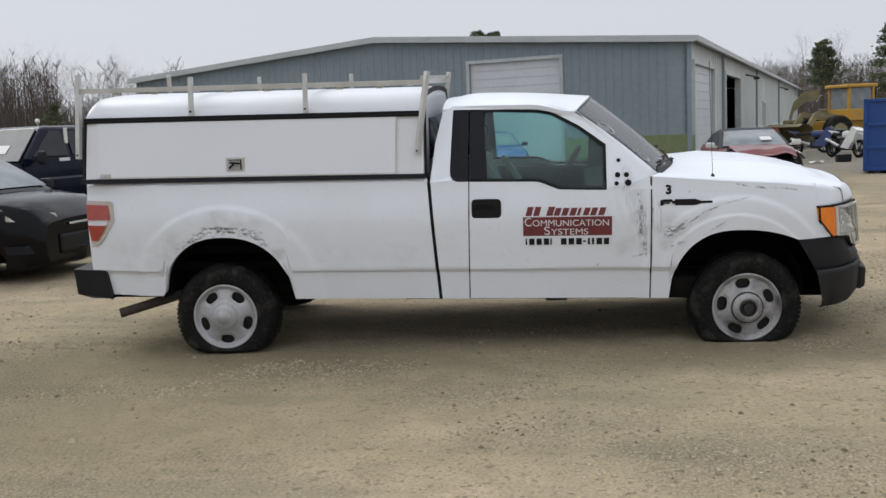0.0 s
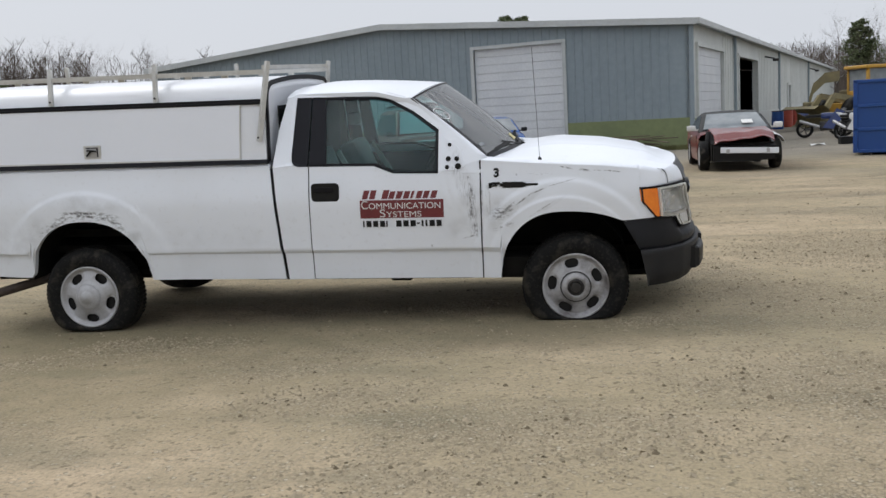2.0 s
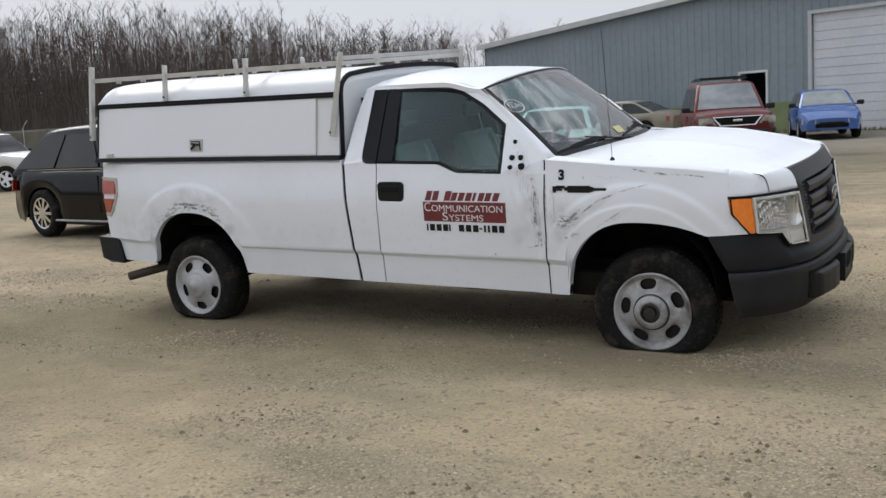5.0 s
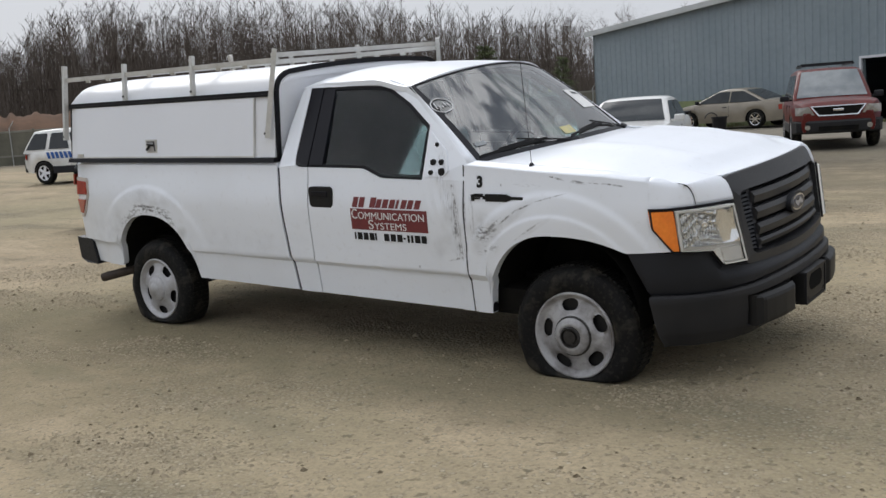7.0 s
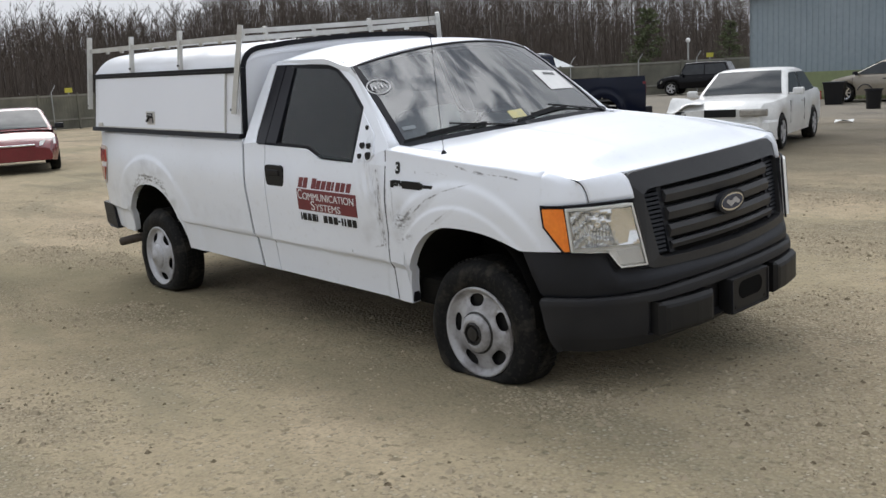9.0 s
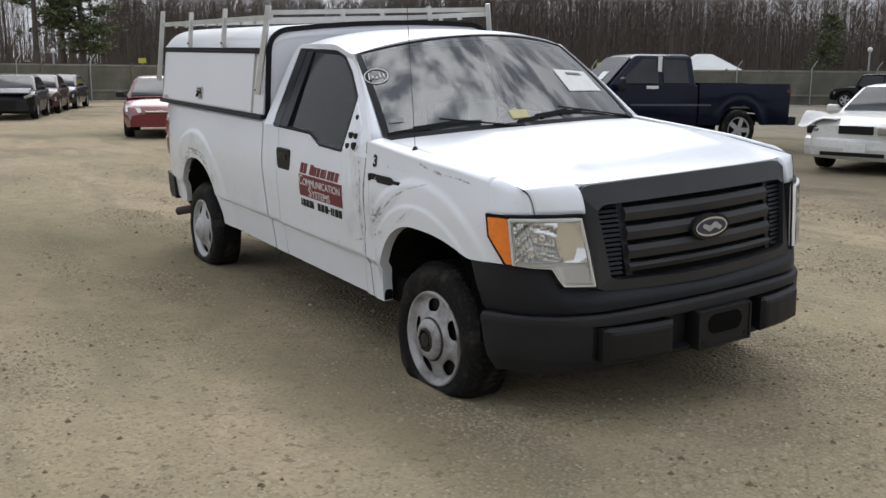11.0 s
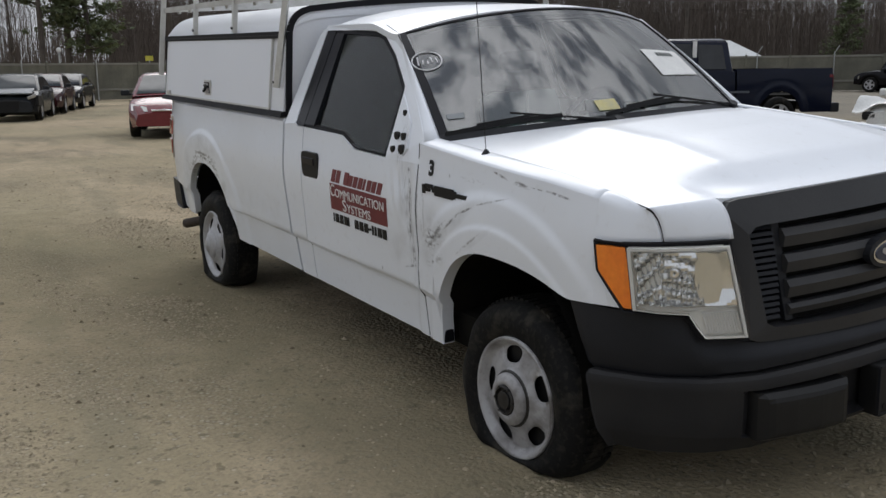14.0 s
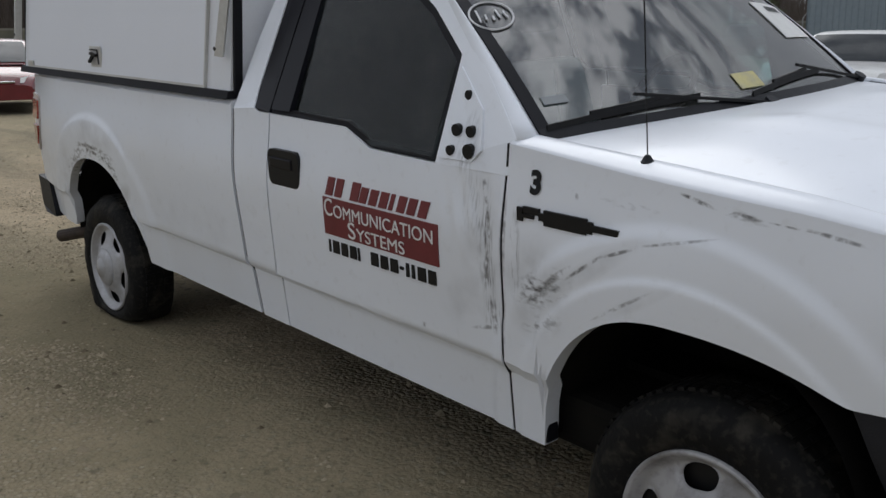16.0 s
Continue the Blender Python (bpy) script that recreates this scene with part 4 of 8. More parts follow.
sharp(tp("bonnet", grid_bm(bonnet, 36, 48, (0, 0, -0.03)), M_PAINT, label="white bonnet with raised ridges"), 30)
for sgn in (-1, 1):
    # the rounded shoulder of wing and bonnet over the headlamp
    def curl(low, top, v):
        mid = Vector((low.x * 0.75 + top.x * 0.25, low.y * 0.75 + top.y * 0.25, top.z - 0.010))
        return low * (1 - v) ** 2 + mid * (2 * v * (1 - v)) + top * v * v

    def plan(s):
        return Vector((lerp([(a, p[0]) for a, p in HL], s), lerp([(a, p[1]) for a, p in HL], s), 0.934 + 0.008 * s))

    def nose(u, v):
        x = 0.440 + 0.160 * u
        q = curl(plan(0.545 * u), Vector((x, bonnet_edge(x) + 0.003, lerp(HOOD_EDGE, x) - 0.001)), v)
        zt = lerp(WING_TOP, 0.440)
        k = max(0.0, (v - 0.55) / 0.45)
        z = 0.934 + (zt - 0.934) * min(1.0, v / 0.55)
        y0, y1 = body_y(0.44, z), bonnet_edge(0.44) + 0.005
        w = Vector((x, y0 + (y1 - y0) * k, z + 0.016 * math.sin(math.pi * k * 0.75) + (lerp(HOOD_EDGE, 0.44) - zt) * k))
        q = w.lerp(q, smooth01(u * 1.1))
        return (q.x, sgn * q.y, q.z)
    tp("wing_nose", grid_bm(nose, 14, 14, (-0.015, 0, -0.01)), M_PAINT, smooth=True)

    def corner(u, v):
        top = Vector(bonnet(1.0, (0.755 + 0.245 * u + 1) / 2))
        q = curl(plan(1.02 - 0.472 * u), top, v)
        return (q.x, sgn * q.y, q.z)
    tp("bonnet_corner", grid_bm(corner, 14, 10, (-0.03, 0, -0.01)), M_PAINT, smooth=True)
    line = [Vector((x, bonnet_edge(x) + 0.0015, lerp(HOOD_EDGE, x) + 0.0005)) for x in np.linspace(-0.56, 0.60, 16)]
    line += [curl(plan(0.546), Vector((0.600, bonnet_edge(0.60) + 0.002, lerp(HOOD_EDGE, 0.60))), v) + Vector((0.001, 0.001, 0)) for v in (0.85, 0.7, 0.5, 0.3, 0.15, 0.0)]
    rings = [[(p.x + a, sgn * (p.y + b), p.z + c) for a, b, c in ((0.0, -0.0014, 0.0006), (0.0010, 0.0, 0.0016), (0.0, 0.0014, 0.0006), (0.0, 0.0, -0.006))] for p in line]
    tp("bonnet_seam", loft_bm(rings), M_GUNK)

    # dark filler strips for the shade in the gaps between wing, door, cab and bed
    for at, wide, deep, z0, z1 in ((lambda z: -0.659, 0.012, 0.0025, 0.31, 1.15), (seam_door, 0.010, 0.006, 0.31, 1.13), (lambda z: seam_bed(z) + 0.002, 0.026, 0.010, 0.31, 1.13)):
        def gap(u, v):
            z = z0 + (z1 - z0) * v
            x = at(z) + wide * (u - 0.5)
            return (x, sgn * (body_y(x, z) - deep), z)
        tp("gap_shade", grid_bm(gap, 1, 24, (0, -sgn * 0.01, 0)), M_GUNK)

# windscreen, roof, cowl
def screen(u, v):
    s = 2 * u - 1
    x = (-0.600 - 0.565 * v) + (0.20 - 0.06 * v) * (1 - s * s)
    y = s * (0.872 - 0.125 * v)
    z = 1.150 + 0.440 * v + (0.015 + 0.075 * v) * (1 - s * s) + 0.02 * math.sin(math.pi * v)
    return (x, y, z)


tp("windscreen", grid_bm(screen, 24, 12), M_GLASS, label="dusty windscreen with paper stickers", smooth=True)
for s0, s1 in ((0.0, 0.020), (0.980, 1.0)):
    tp("screen_border", grid_bm(lambda u, v: Vector(screen(s0 + (s1 - s0) * u, v)) + Vector((0.003, 0, 0.004)), 1, 12, (-0.006, 0, -0.006)), M_GLOSSBLACK)
tp("screen_border", grid_bm(lambda u, v: Vector(screen(u, 0.986 + 0.014 * v)) + Vector((0.003, 0, 0.004)), 24, 1, (-0.006, 0, -0.006)), M_GLOSSBLACK)
# the dark band of cowl and painted edge along the foot of the screen
tp("screen_border", grid_bm(lambda u, v: Vector(screen(u, (0.052 + 0.016 * math.sin(math.pi * u)) * v)) + Vector((0.004, 0, 0.005)), 24, 2, (-0.006, 0, -0.006)), M_TRIM, label="black cowl edge below the wipers")
for sgn in (-1, 1):
    # windscreen pillar
    def pillar(u, v):
        a = Vector(screen(0.0, v))
        x, z = -0.640 - 0.560 * v, 1.160 + 0.442 * v
        b = Vector((x, -body_y(x, z), z))
        q = a.lerp(b, u) + Vector((0.012, -0.004, 0.010)) * math.sin(math.pi * u)
        return (q.x, q.y * -sgn, q.z)
    tp("screen_pillar", grid_bm(pillar, 4, 12, (-0.03, 0, -0.03)), M_PAINT, smooth=True)


def roof(u, v):
    s = 2 * v - 1
    top = Vector(screen((s + 1) / 2, 1.0))
    e = 0.747 - 0.035 * smooth01(u * 1.2)
    x = top.x + (-2.095 - top.x) * u
    edge = 1.592 + 0.056 * smooth01(u * 3.0) - 0.022 * smooth01((u - 0.75) * 4)
    crown = 1.682 + 0.042 * math.sin(math.pi * min(1, u * 1.35) * 0.5) - 0.030 * smooth01((u - 0.80) * 5)
    z = edge + (crown - edge) * (1 - abs(s) ** 2.8)
    return (x, s * e, z)


sharp(tp("roof", grid_bm(roof, 20, 26, (0, 0, -0.03)), M_PAINT, label="white cab roof"), 32)
tp("cab_back", prism_bm([(-2.160, -0.93, 0.50), (-2.160, 0.93, 0.50), (-2.165, 0.93, 1.14), (-2.090, 0.715, 1.61), (-2.085, 0.5, 1.675), (-2.085, -0.5, 1.675), (-2.090, -0.715, 1.61), (-2.165, -0.93, 1.14)], (0.02, 0, 0)), M_PAINT)
tp("back_lining", prism_bm([(-2.132, -0.90, 0.50), (-2.132, 0.90, 0.50), (-2.135, 0.90, 1.14), (-2.066, 0.70, 1.60), (-2.066, -0.70, 1.60), (-2.135, -0.90, 1.14)], (0.012, 0, 0)), M_DASH)
tp("headliner", grid_bm(lambda u, v: Vector(roof(0.04 + 0.95 * u, 0.03 + 0.94 * v)) + Vector((0, 0, -0.036)), 8, 8, (0, 0, -0.01)), M_SEAT)
tp("rear_window", prism_bm([(-2.152, -0.66, 1.20), (-2.152, 0.66, 1.20), (-2.096, 0.60, 1.56), (-2.096, -0.60, 1.56)], (-0.016, 0, 0)), M_DARKGLASS)
tp("cowl", grid_bm(lambda u, v: (-0.62 + 0.03 + 0.22 * (1 - (2 * v - 1) ** 2) + 0.05 * u - 0.02, (2 * v - 1) * 0.84, 1.148 + 0.012 * (1 - u) + 0.030 * (1 - (2 * v - 1) ** 2)), 6, 20, (0, 0, -0.06)), M_TRIM, label="black cowl grille")
def on_glass(u, v, lift):
    return Vector(screen(u, v)) + Vector((0.6, 0, 1.0)).normalized() * lift


# each: blade from and to, arm from its pivot to the blade's middle, as places across and up the screen
for b0, b1, a0, a1 in (((0.012, 0.048), (0.305, 0.098), (0.450, 0.012), (0.170, 0.118)), ((0.428, 0.070), (0.720, 0.122), (0.955, 0.016), (0.610, 0.140))):
    w = tp("wiper", add_bar(bmesh.new(), on_glass(*a0, 0.018), on_glass(*a1, 0.034), 0.012, 0.009), M_BLACKVINYL, label="black windscreen wiper")
    spine = [on_glass(b0[0] + (b1[0] - b0[0]) * k / 8, b0[1] + (b1[1] - b0[1]) * k / 8 + 0.012 * math.sin(math.pi * k / 8), 0.012) for k in range(9)]
    part("blade", loft_bm([[p + Vector((a, 0, b)) for a, b in ((-0.005, -0.010), (0.005, -0.010), (0.003, 0.007), (-0.003, 0.007))] for p in spine]), M_BLACKVINYL, w)
    part("blade_bridge", add_bar(bmesh.new(), spine[2] + Vector((0, 0, 0.012)), spine[6] + Vector((0, 0, 0.014)), 0.008, 0.010), M_BLACKVINYL, w)
    part("pivot_cap", add_bar(bmesh.new(), on_glass(*a0, 0.0), on_glass(*a0, 0.03), 0.022, sides=12), M_TRIM, w)

# aerial on the right wing
aerial = tp("aerial", lathe_bm([(0.0, 0), (0.036, 0.0), (0.030, 0.016), (0.014, 0.034), (0.0065, 0.046), (0.0, 0.048)], 14), M_TRIM, label="black whip aerial")
aerial.matrix_basis = LEANING @ pose(-0.243, -0.888, 1.111, 90, 0, 0)
bm = bmesh.new()
add_bar(bm, (0, 0.04, 0), (-0.04, 0.80, 0.0), 0.0017, sides=6)
part("whip", bm, M_BLACKVINYL, aerial)

# grille
GRILLE_LEAN = [(0.58, 0.106), (0.62, 0.100), (0.82, 0.078), (0.94, 0.055), (1.00, 0.030), (1.07, -0.010)]


def grille_x(y, z):
    """The grille's face: leaning back towards its top lip, and bowed across."""
    return 0.690 + lerp(GRILLE_LEAN, z) + 0.074 * (1 - (y / 0.64) ** 2)


def g3(y, z, d=0.0):
    return (grille_x(y, z) + d, y, z)


def grille_frame():
    outer = lambda a: (a[0], a[1])
    bm = bmesh.new()
    n = 40

    def row(half, z, crown, cut):
        """A line across, bowed by crown, its two ends rounded off by cut (down for a top line, up for a bottom one)."""
        out = []
        for i in range(n + 1):
            k = 2 * i / n - 1
            e = max(0.0, (abs(k) - 0.90) / 0.10)
            out.append((half * k, z + crown * (1 - k * k) - cut * (1 - math.sqrt(max(0.0, 1 - e * e)))))
        return out
    top_o, top_i = row(0.640, 1.048, 0.014, 0.030), row(0.582, 0.968, 0.008, 0.022)
    bot_i, bot_o = row(0.545, 0.645, -0.012, -0.016), row(0.605, 0.605, -0.016, -0.010)
    out = top_o + bot_o[::-1]
    inn = top_i + bot_i[::-1]
    k = len(out)
    rows = [[bm.verts.new(g3(y, z, d)) for y, z in src] for src, d in ((out, -0.12), (out, 0.012), (inn, 0.020), (inn, -0.05))]
    for a, b in zip(rows, rows[1:]):
        for i in range(k):
            bm.faces.new((a[i], a[(i + 1) % k], b[(i + 1) % k], b[i]))
    return bm


grille = tp("grille", grille_frame(), M_GRILLETRIM, label="grey plastic grille with three thick bars")
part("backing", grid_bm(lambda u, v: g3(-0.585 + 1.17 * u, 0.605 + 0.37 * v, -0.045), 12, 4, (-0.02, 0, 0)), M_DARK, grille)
for zc in (0.920, 0.838, 0.757, 0.690):
    hgt = 0.054 if zc > 0.7 else 0.030
    bm = loft_bm([[g3(y, zc + dz, d) for dz, d in ((-hgt / 2, -0.03), (-hgt / 2 - 0.004, 0.000), (hgt * 0.1, 0.012), (hgt / 2, 0.000), (hgt / 2, -0.03))] for y in np.linspace(-0.445, 0.445, 17)])
    part("bar", bm, M_GRILLETRIM, grille)
for sgn in (-1, 1):
    part("upright", prism_bm([g3(sgn * 0.445, 0.968, -0.005), g3(sgn * 0.475, 0.968, -0.005), g3(sgn * 0.452, 0.652, -0.005), g3(sgn * 0.422, 0.652, -0.005)], (-0.035, 0, 0)), M_TRIM, grille)
    for k in range(15):
        z = 0.664 + 0.0205 * k
        a, b = sgn * 0.47, sgn * (0.560 + 0.030 * k / 14)
        part("fin", prism_bm([g3(a, z, -0.005), g3(b, z, -0.005), g3(b, z + 0.011, -0.010), g3(a, z + 0.011, -0.010)], (-0.03, 0, 0)), M_TRIM, grille)
def oval_bm(cy, cz, ry, rz, d0, d1, k=28):
    return loft_bm([[(grille_x(cy, cz) + d, cy + ry * math.cos(2 * math.pi * i / k), cz + rz * math.sin(2 * math.pi * i / k)) for i in range(k)] for d in (d0, d1)])
badge = part("badge", oval_bm(0.0, 0.822, 0.114, 0.058, 0.0, 0.028), M_TRIM, grille, "oval emblem with a bright rim")
part("rim", oval_bm(0.0, 0.822, 0.098, 0.044, 0.02, 0.032), M_CHROME, badge)
part("face", oval_bm(0.0, 0.822, 0.088, 0.035, 0.02, 0.0345), M_BLUEOVAL, badge)
part("script_shape", loft_bm([[(grille_x(0, 0.824) + 0.0365, y, 0.822 + w + 0.007 * math.sin(y * 90)) for w in (0.011 * (1 - (y / 0.062) ** 4) + 0.003, -0.011 * (1 - (y / 0.062) ** 4) - 0.003)] for y in np.linspace(-0.058, 0.058, 17)], closed=False), M_STEEL, badge)

# headlamps


def lamp_at(s, z, sgn, d=0.0):
    x = lerp([(a, p[0]) for a, p in HL], s) + 0.09 * (0.92 - z) * (0.4 + 0.5 * s)
    y = lerp([(a, p[1]) for a, p in HL], s)
    return (x + d * (0.35 + 0.65 * s), sgn * (y + d * (1.0 - 0.8 * s)), z)


def lamp_sheet(poly, split, sgn, d, back):
    """A plate over the lamp's curved face: poly runs along its upper edge to the index split, then back below."""
    up, low = poly[:split + 1], [poly[0]] + poly[:split - 1:-1]
    s0, s1 = poly[0][0], poly[split][0]

    def f(u, v):
        q = s0 + (s1 - s0) * min(1.0, max(0.0, 0.5 - 0.5 * math.cos(math.pi * u)))
        a, b = lerp(low, q), lerp(up, q)
        return lamp_at(q, a + (b - a) * v, sgn, d)
    return grid_bm(f, 22, 4, back)


OUT = [(0.0, 0.932), (0.25, 0.936), (0.5, 0.938), (0.75, 0.940), (0.99, 0.942), (1.04, 0.780), (1.10, 0.618), (0.95, 0.617), (0.765, 0.619), (0.715, 0.655), (0.665, 0.696), (0.5, 0.702), (0.225, 0.710), (0.12, 0.770), (0.015, 0.832)]
AMB = [(0.022, 0.916), (0.14, 0.919), (0.272, 0.920), (0.300, 0.722), (0.238, 0.722), (0.13, 0.782), (0.034, 0.838)]
CLR = [(0.285, 0.921), (0.5, 0.923), (0.75, 0.925), (0.965, 0.926), (1.02, 0.78), (1.072, 0.634), (0.93, 0.634), (0.785, 0.635), (0.735, 0.668), (0.685, 0.711), (0.5, 0.716), (0.315, 0.722)]
for sgn in (-1, 1):
    rng = random.Random(5)
    hl = tp("headlamp", lamp_sheet(OUT, 6, sgn, 0.004, (-0.10, -sgn * 0.06, 0)), M_GUNK, label="clear headlamp with an amber indicator corner")
    rim = [Vector(lamp_at(s, z, sgn, 0.010)) for s, z in OUT]
    out = Vector((0.62, sgn * 0.78, 0)) * 0.010
    mid = sum(rim, Vector()) / len(rim)
    loop = [[p, p + out, p.lerp(mid, 0.045) + out, p.lerp(mid, 0.045)] for p in rim + rim[:1]]
    part("lamp_seal", loft_bm(loop, caps=False), M_GUNK, hl)
    part("housing", lamp_sheet(CLR, 5, sgn, 0.007, (-0.03, -sgn * 0.02, 0)), M_LAMPFRAME, hl)
    part("amber_corner", lamp_sheet(AMB, 3, sgn, 0.016, (-0.03, -sgn * 0.02, 0)), M_AMBER, hl, "amber indicator lens")
    # chrome reflector in steps: deep flutes beside the indicator, a stepped bowl, then a smooth panel
    def dish(u, v):
        a = 0.330 + 0.622 * u + 0.02 * (1 - v) * u + 0.02 * (1 - v)
        z = 0.738 + 0.170 * v
        q = min(1.0, ((a - 0.66) / 0.40) ** 2 + ((z - 0.822) / 0.105) ** 2)
        flute = smooth01((0.34 - u) / 0.10)
        wave = 0.009 * math.cos(6.283 * (u * 15 + v * 1.4)) + 0.006 * math.cos(6.283 * (v * 3 - u * 4))
        bowl = smooth01((u - 0.24) / 0.06) * smooth01((0.70 - u) / 0.06)
        rows = 0.010 * abs(math.sin(6.283 * (v * 2.0 + u * 0.8))) + 0.006 * math.cos(6.283 * (u * 20 - v * 2)) * smooth01((0.62 - v) / 0.1)
        return lamp_at(a, z, sgn, 0.006 + 0.020 * q + flute * wave + bowl * rows)
    part("reflector", grid_bm(dish, 120, 20), M_REFLECTOR, hl, "fluted chrome reflector")
    shield = [lamp_at(s, z, sgn, 0.022) for s, z in ((0.735, 0.905), (0.80, 0.908), (0.865, 0.900), (0.895, 0.86), (0.900, 0.79), (0.875, 0.750), (0.80, 0.744), (0.750, 0.760), (0.722, 0.82))]
    part("bulb_shield", prism_bm(shield, (-0.012, -sgn * 0.008, 0)), M_SHIELD, hl, "smooth grey bulb shield")
    part("high_beam", lathe_bm([(0.0, -0.002), (0.010, -0.006), (0.019, -0.004), (0.023, 0.006)], 18), M_REFLECTOR, hl, "round high-beam bowl", Matrix.Translation(lamp_at(0.60, 0.842, sgn, 0.022)) @ Matrix.Rotation(radians(40 * -sgn if sgn < 0 else 140), 4, "Z"), True)
    inner = [Vector(lamp_at(s, z, sgn, 0.020)) for s, z in CLR]
    out = Vector((0.62, sgn * 0.78, 0)) * 0.014
    mid = sum(inner, Vector()) / len(inner)
    part("inner_frame", loft_bm([[q, q + out, q.lerp(mid, 0.06) + out, q.lerp(mid, 0.06)] for q in inner + inner[:1]], caps=False), M_LAMPFRAME, hl, "pale inner frame")
    part("divider", prism_bm([lamp_at(s, z, sgn, 0.013) for s, z in ((0.325, 0.734), (0.70, 0.730), (1.03, 0.738), (1.035, 0.728), (0.70, 0.718), (0.33, 0.724))], (-0.006, 0, 0)), M_LAMPFRAME, hl)
    bm = bmesh.new()
    for k in range(13):
        add_bar(bm, Vector(lamp_at(0.775 + 0.0195 * k, 0.712, sgn, 0.010)), Vector(lamp_at(0.810 + 0.0190 * k, 0.648, sgn, 0.010)), 0.009, 0.006)
    part("lower_flutes", bm, M_LAMPCHROME, hl)
    part("lens_cover", lamp_sheet(CLR, 5, sgn, 0.036, None), M_LENS, hl).visible_shadow = False

# front bumper
BUMP = [(y, x - 0.050 * (1 - (y / 0.956) ** 4)) for y, x in
        [(0.0, 0.955), (0.20, 0.950), (0.40, 0.930), (0.50, 0.907), (0.59, 0.880), (0.64, 0.851), (0.68, 0.824), (0.705, 0.806), (0.722, 0.794), (0.738, 0.782), (0.757, 0.761), (0.775, 0.741),
         (0.845, 0.660), (0.885, 0.590), (0.920, 0.520), (0.950, 0.430), (0.956, 0.380), (0.954, 0.322)]]


def bump_ring(d, z, zc, rear):
    """A line round the bumper's plan, pushed out by d; z at the ends, zc at the middle; rear: where it ends behind."""
    half = []
    for i, (y, x) in enumerate(BUMP):
        k = y / 0.955
        out = d(y) if callable(d) else d
        zz = z(y) if callable(z) else zc + (z - zc) * smooth01((k - 0.3) / 0.65)
        half.append((max(x, rear + 0.0012 * (len(BUMP) - i)) + out * (1 - k ** 4), y + out * k ** 4, zz))
    return [(x, -y, z) for x, y, z in reversed(half)] + half[1:]


FASCIA_TOP = [(0.0, 0.586), (0.60, 0.604), (0.70, 0.611), (0.738, 0.616), (0.775, 0.692), (0.80, 0.701), (0.956, 0.706)]
flush = lambda y: -0.036 + 0.022 * smooth01((y - 0.74) / 0.11)


def fascia_row(k, tuck=0.0):
    low = lambda y: 0.520 - 0.024 * smooth01((y / 0.955 - 0.3) / 0.65)
    return (lambda y: flush(y) + (-0.006 - flush(y)) * smooth01(k * 1.9) - tuck, lambda y: lerp(FASCIA_TOP, y) + (low(y) - lerp(FASCIA_TOP, y)) * k, 0, 0.322 + 0.120 * k)


sharp(tp("fascia", loft_bm([bump_ring(*r) for r in (fascia_row(0, 0.06), fascia_row(0), fascia_row(0.08), fascia_row(0.25), fascia_row(0.42), fascia_row(0.6), fascia_row(0.9), fascia_row(1.0, 0.012), fascia_row(1.02, 0.05))], closed=False), M_TRIM, label="black upper bumper cover"), 40)
# the middle of the bumper is sunk behind the pads and the plate bracket
recess = lambda base: lambda y: base - 0.055 * (1 - smooth01((y - 0.585) / 0.06))
lower = sharp(tp("bumper", loft_bm([bump_ring(*r) for r in ((-0.05, 0.494, 0.517, 0.445), (0.004, 0.492, 0.515, 0.445), (0.018, 0.482, 0.503, 0.447), (0.022, 0.470, 0.490, 0.450), (0.022, 0.450, 0.466, 0.455), (recess(0.020), 0.440, 0.454, 0.457), (recess(0.020), 0.36, 0.385, 0.475), (recess(0.012), 0.300, 0.310, 0.488), (0.008, 0.290, 0.298, 0.490), (-0.030, 0.225, 0.262, 0.500), (-0.12, 0.215, 0.255, 0.505))], closed=False), M_GREYTRIM, label="grey plastic front bumper"), 30)
for y0, y1 in ((-0.615, -0.275), (0.29, 0.60)):
    def pad(u, v):
        y = y0 + (y1 - y0) * u
        e = max(abs(2 * u - 1) ** 14, abs(2 * v - 1) ** 8)
        x = lerp(BUMP, abs(y)) + 0.060 - 0.026 * e
        return (x, y, 0.290 + 0.160 * v)
    part("step_pad", grid_bm(pad, 18, 12, (-0.075, 0, 0)), M_PAD, lower, "black rubber step pad")
bracket = part("plate_bracket", box_bm((0.916, 0.022, 0.373), (0.076, 0.335, 0.180), 0.008), M_PAD, lower, "empty black plate bracket")
stadium = [(0.9555, 0.022 + (0.062 if math.cos(t) > 0 else -0.062) + 0.046 * math.cos(t), 0.392 + 0.046 * math.sin(t)) for t in np.linspace(0.13, 0.13 + 2 * math.pi, 29)[:-1]]
part("slot", prism_bm(stadium, (-0.006, 0, 0)), M_VOID, bracket, "dark oval opening")
bm = bmesh.new()
for a, b in (((-0.14, 0.290), (0.184, 0.290)), ((0.184, 0.290), (0.184, 0.456)), ((0.184, 0.456), (-0.14, 0.456)), ((-0.14, 0.456), (-0.14, 0.290))):
    add_bar(bm, (0.954, *a), (0.954, *b), 0.010, 0.010)
part("raised_edge", bm, M_TRIM, bracket)
for y in (-0.11, 0.155):
    part("hole", add_bar(bmesh.new(), (0.936, y, 0.315), (0.957, y, 0.315), 0.010, sides=8), M_BLACKVINYL, bracket)

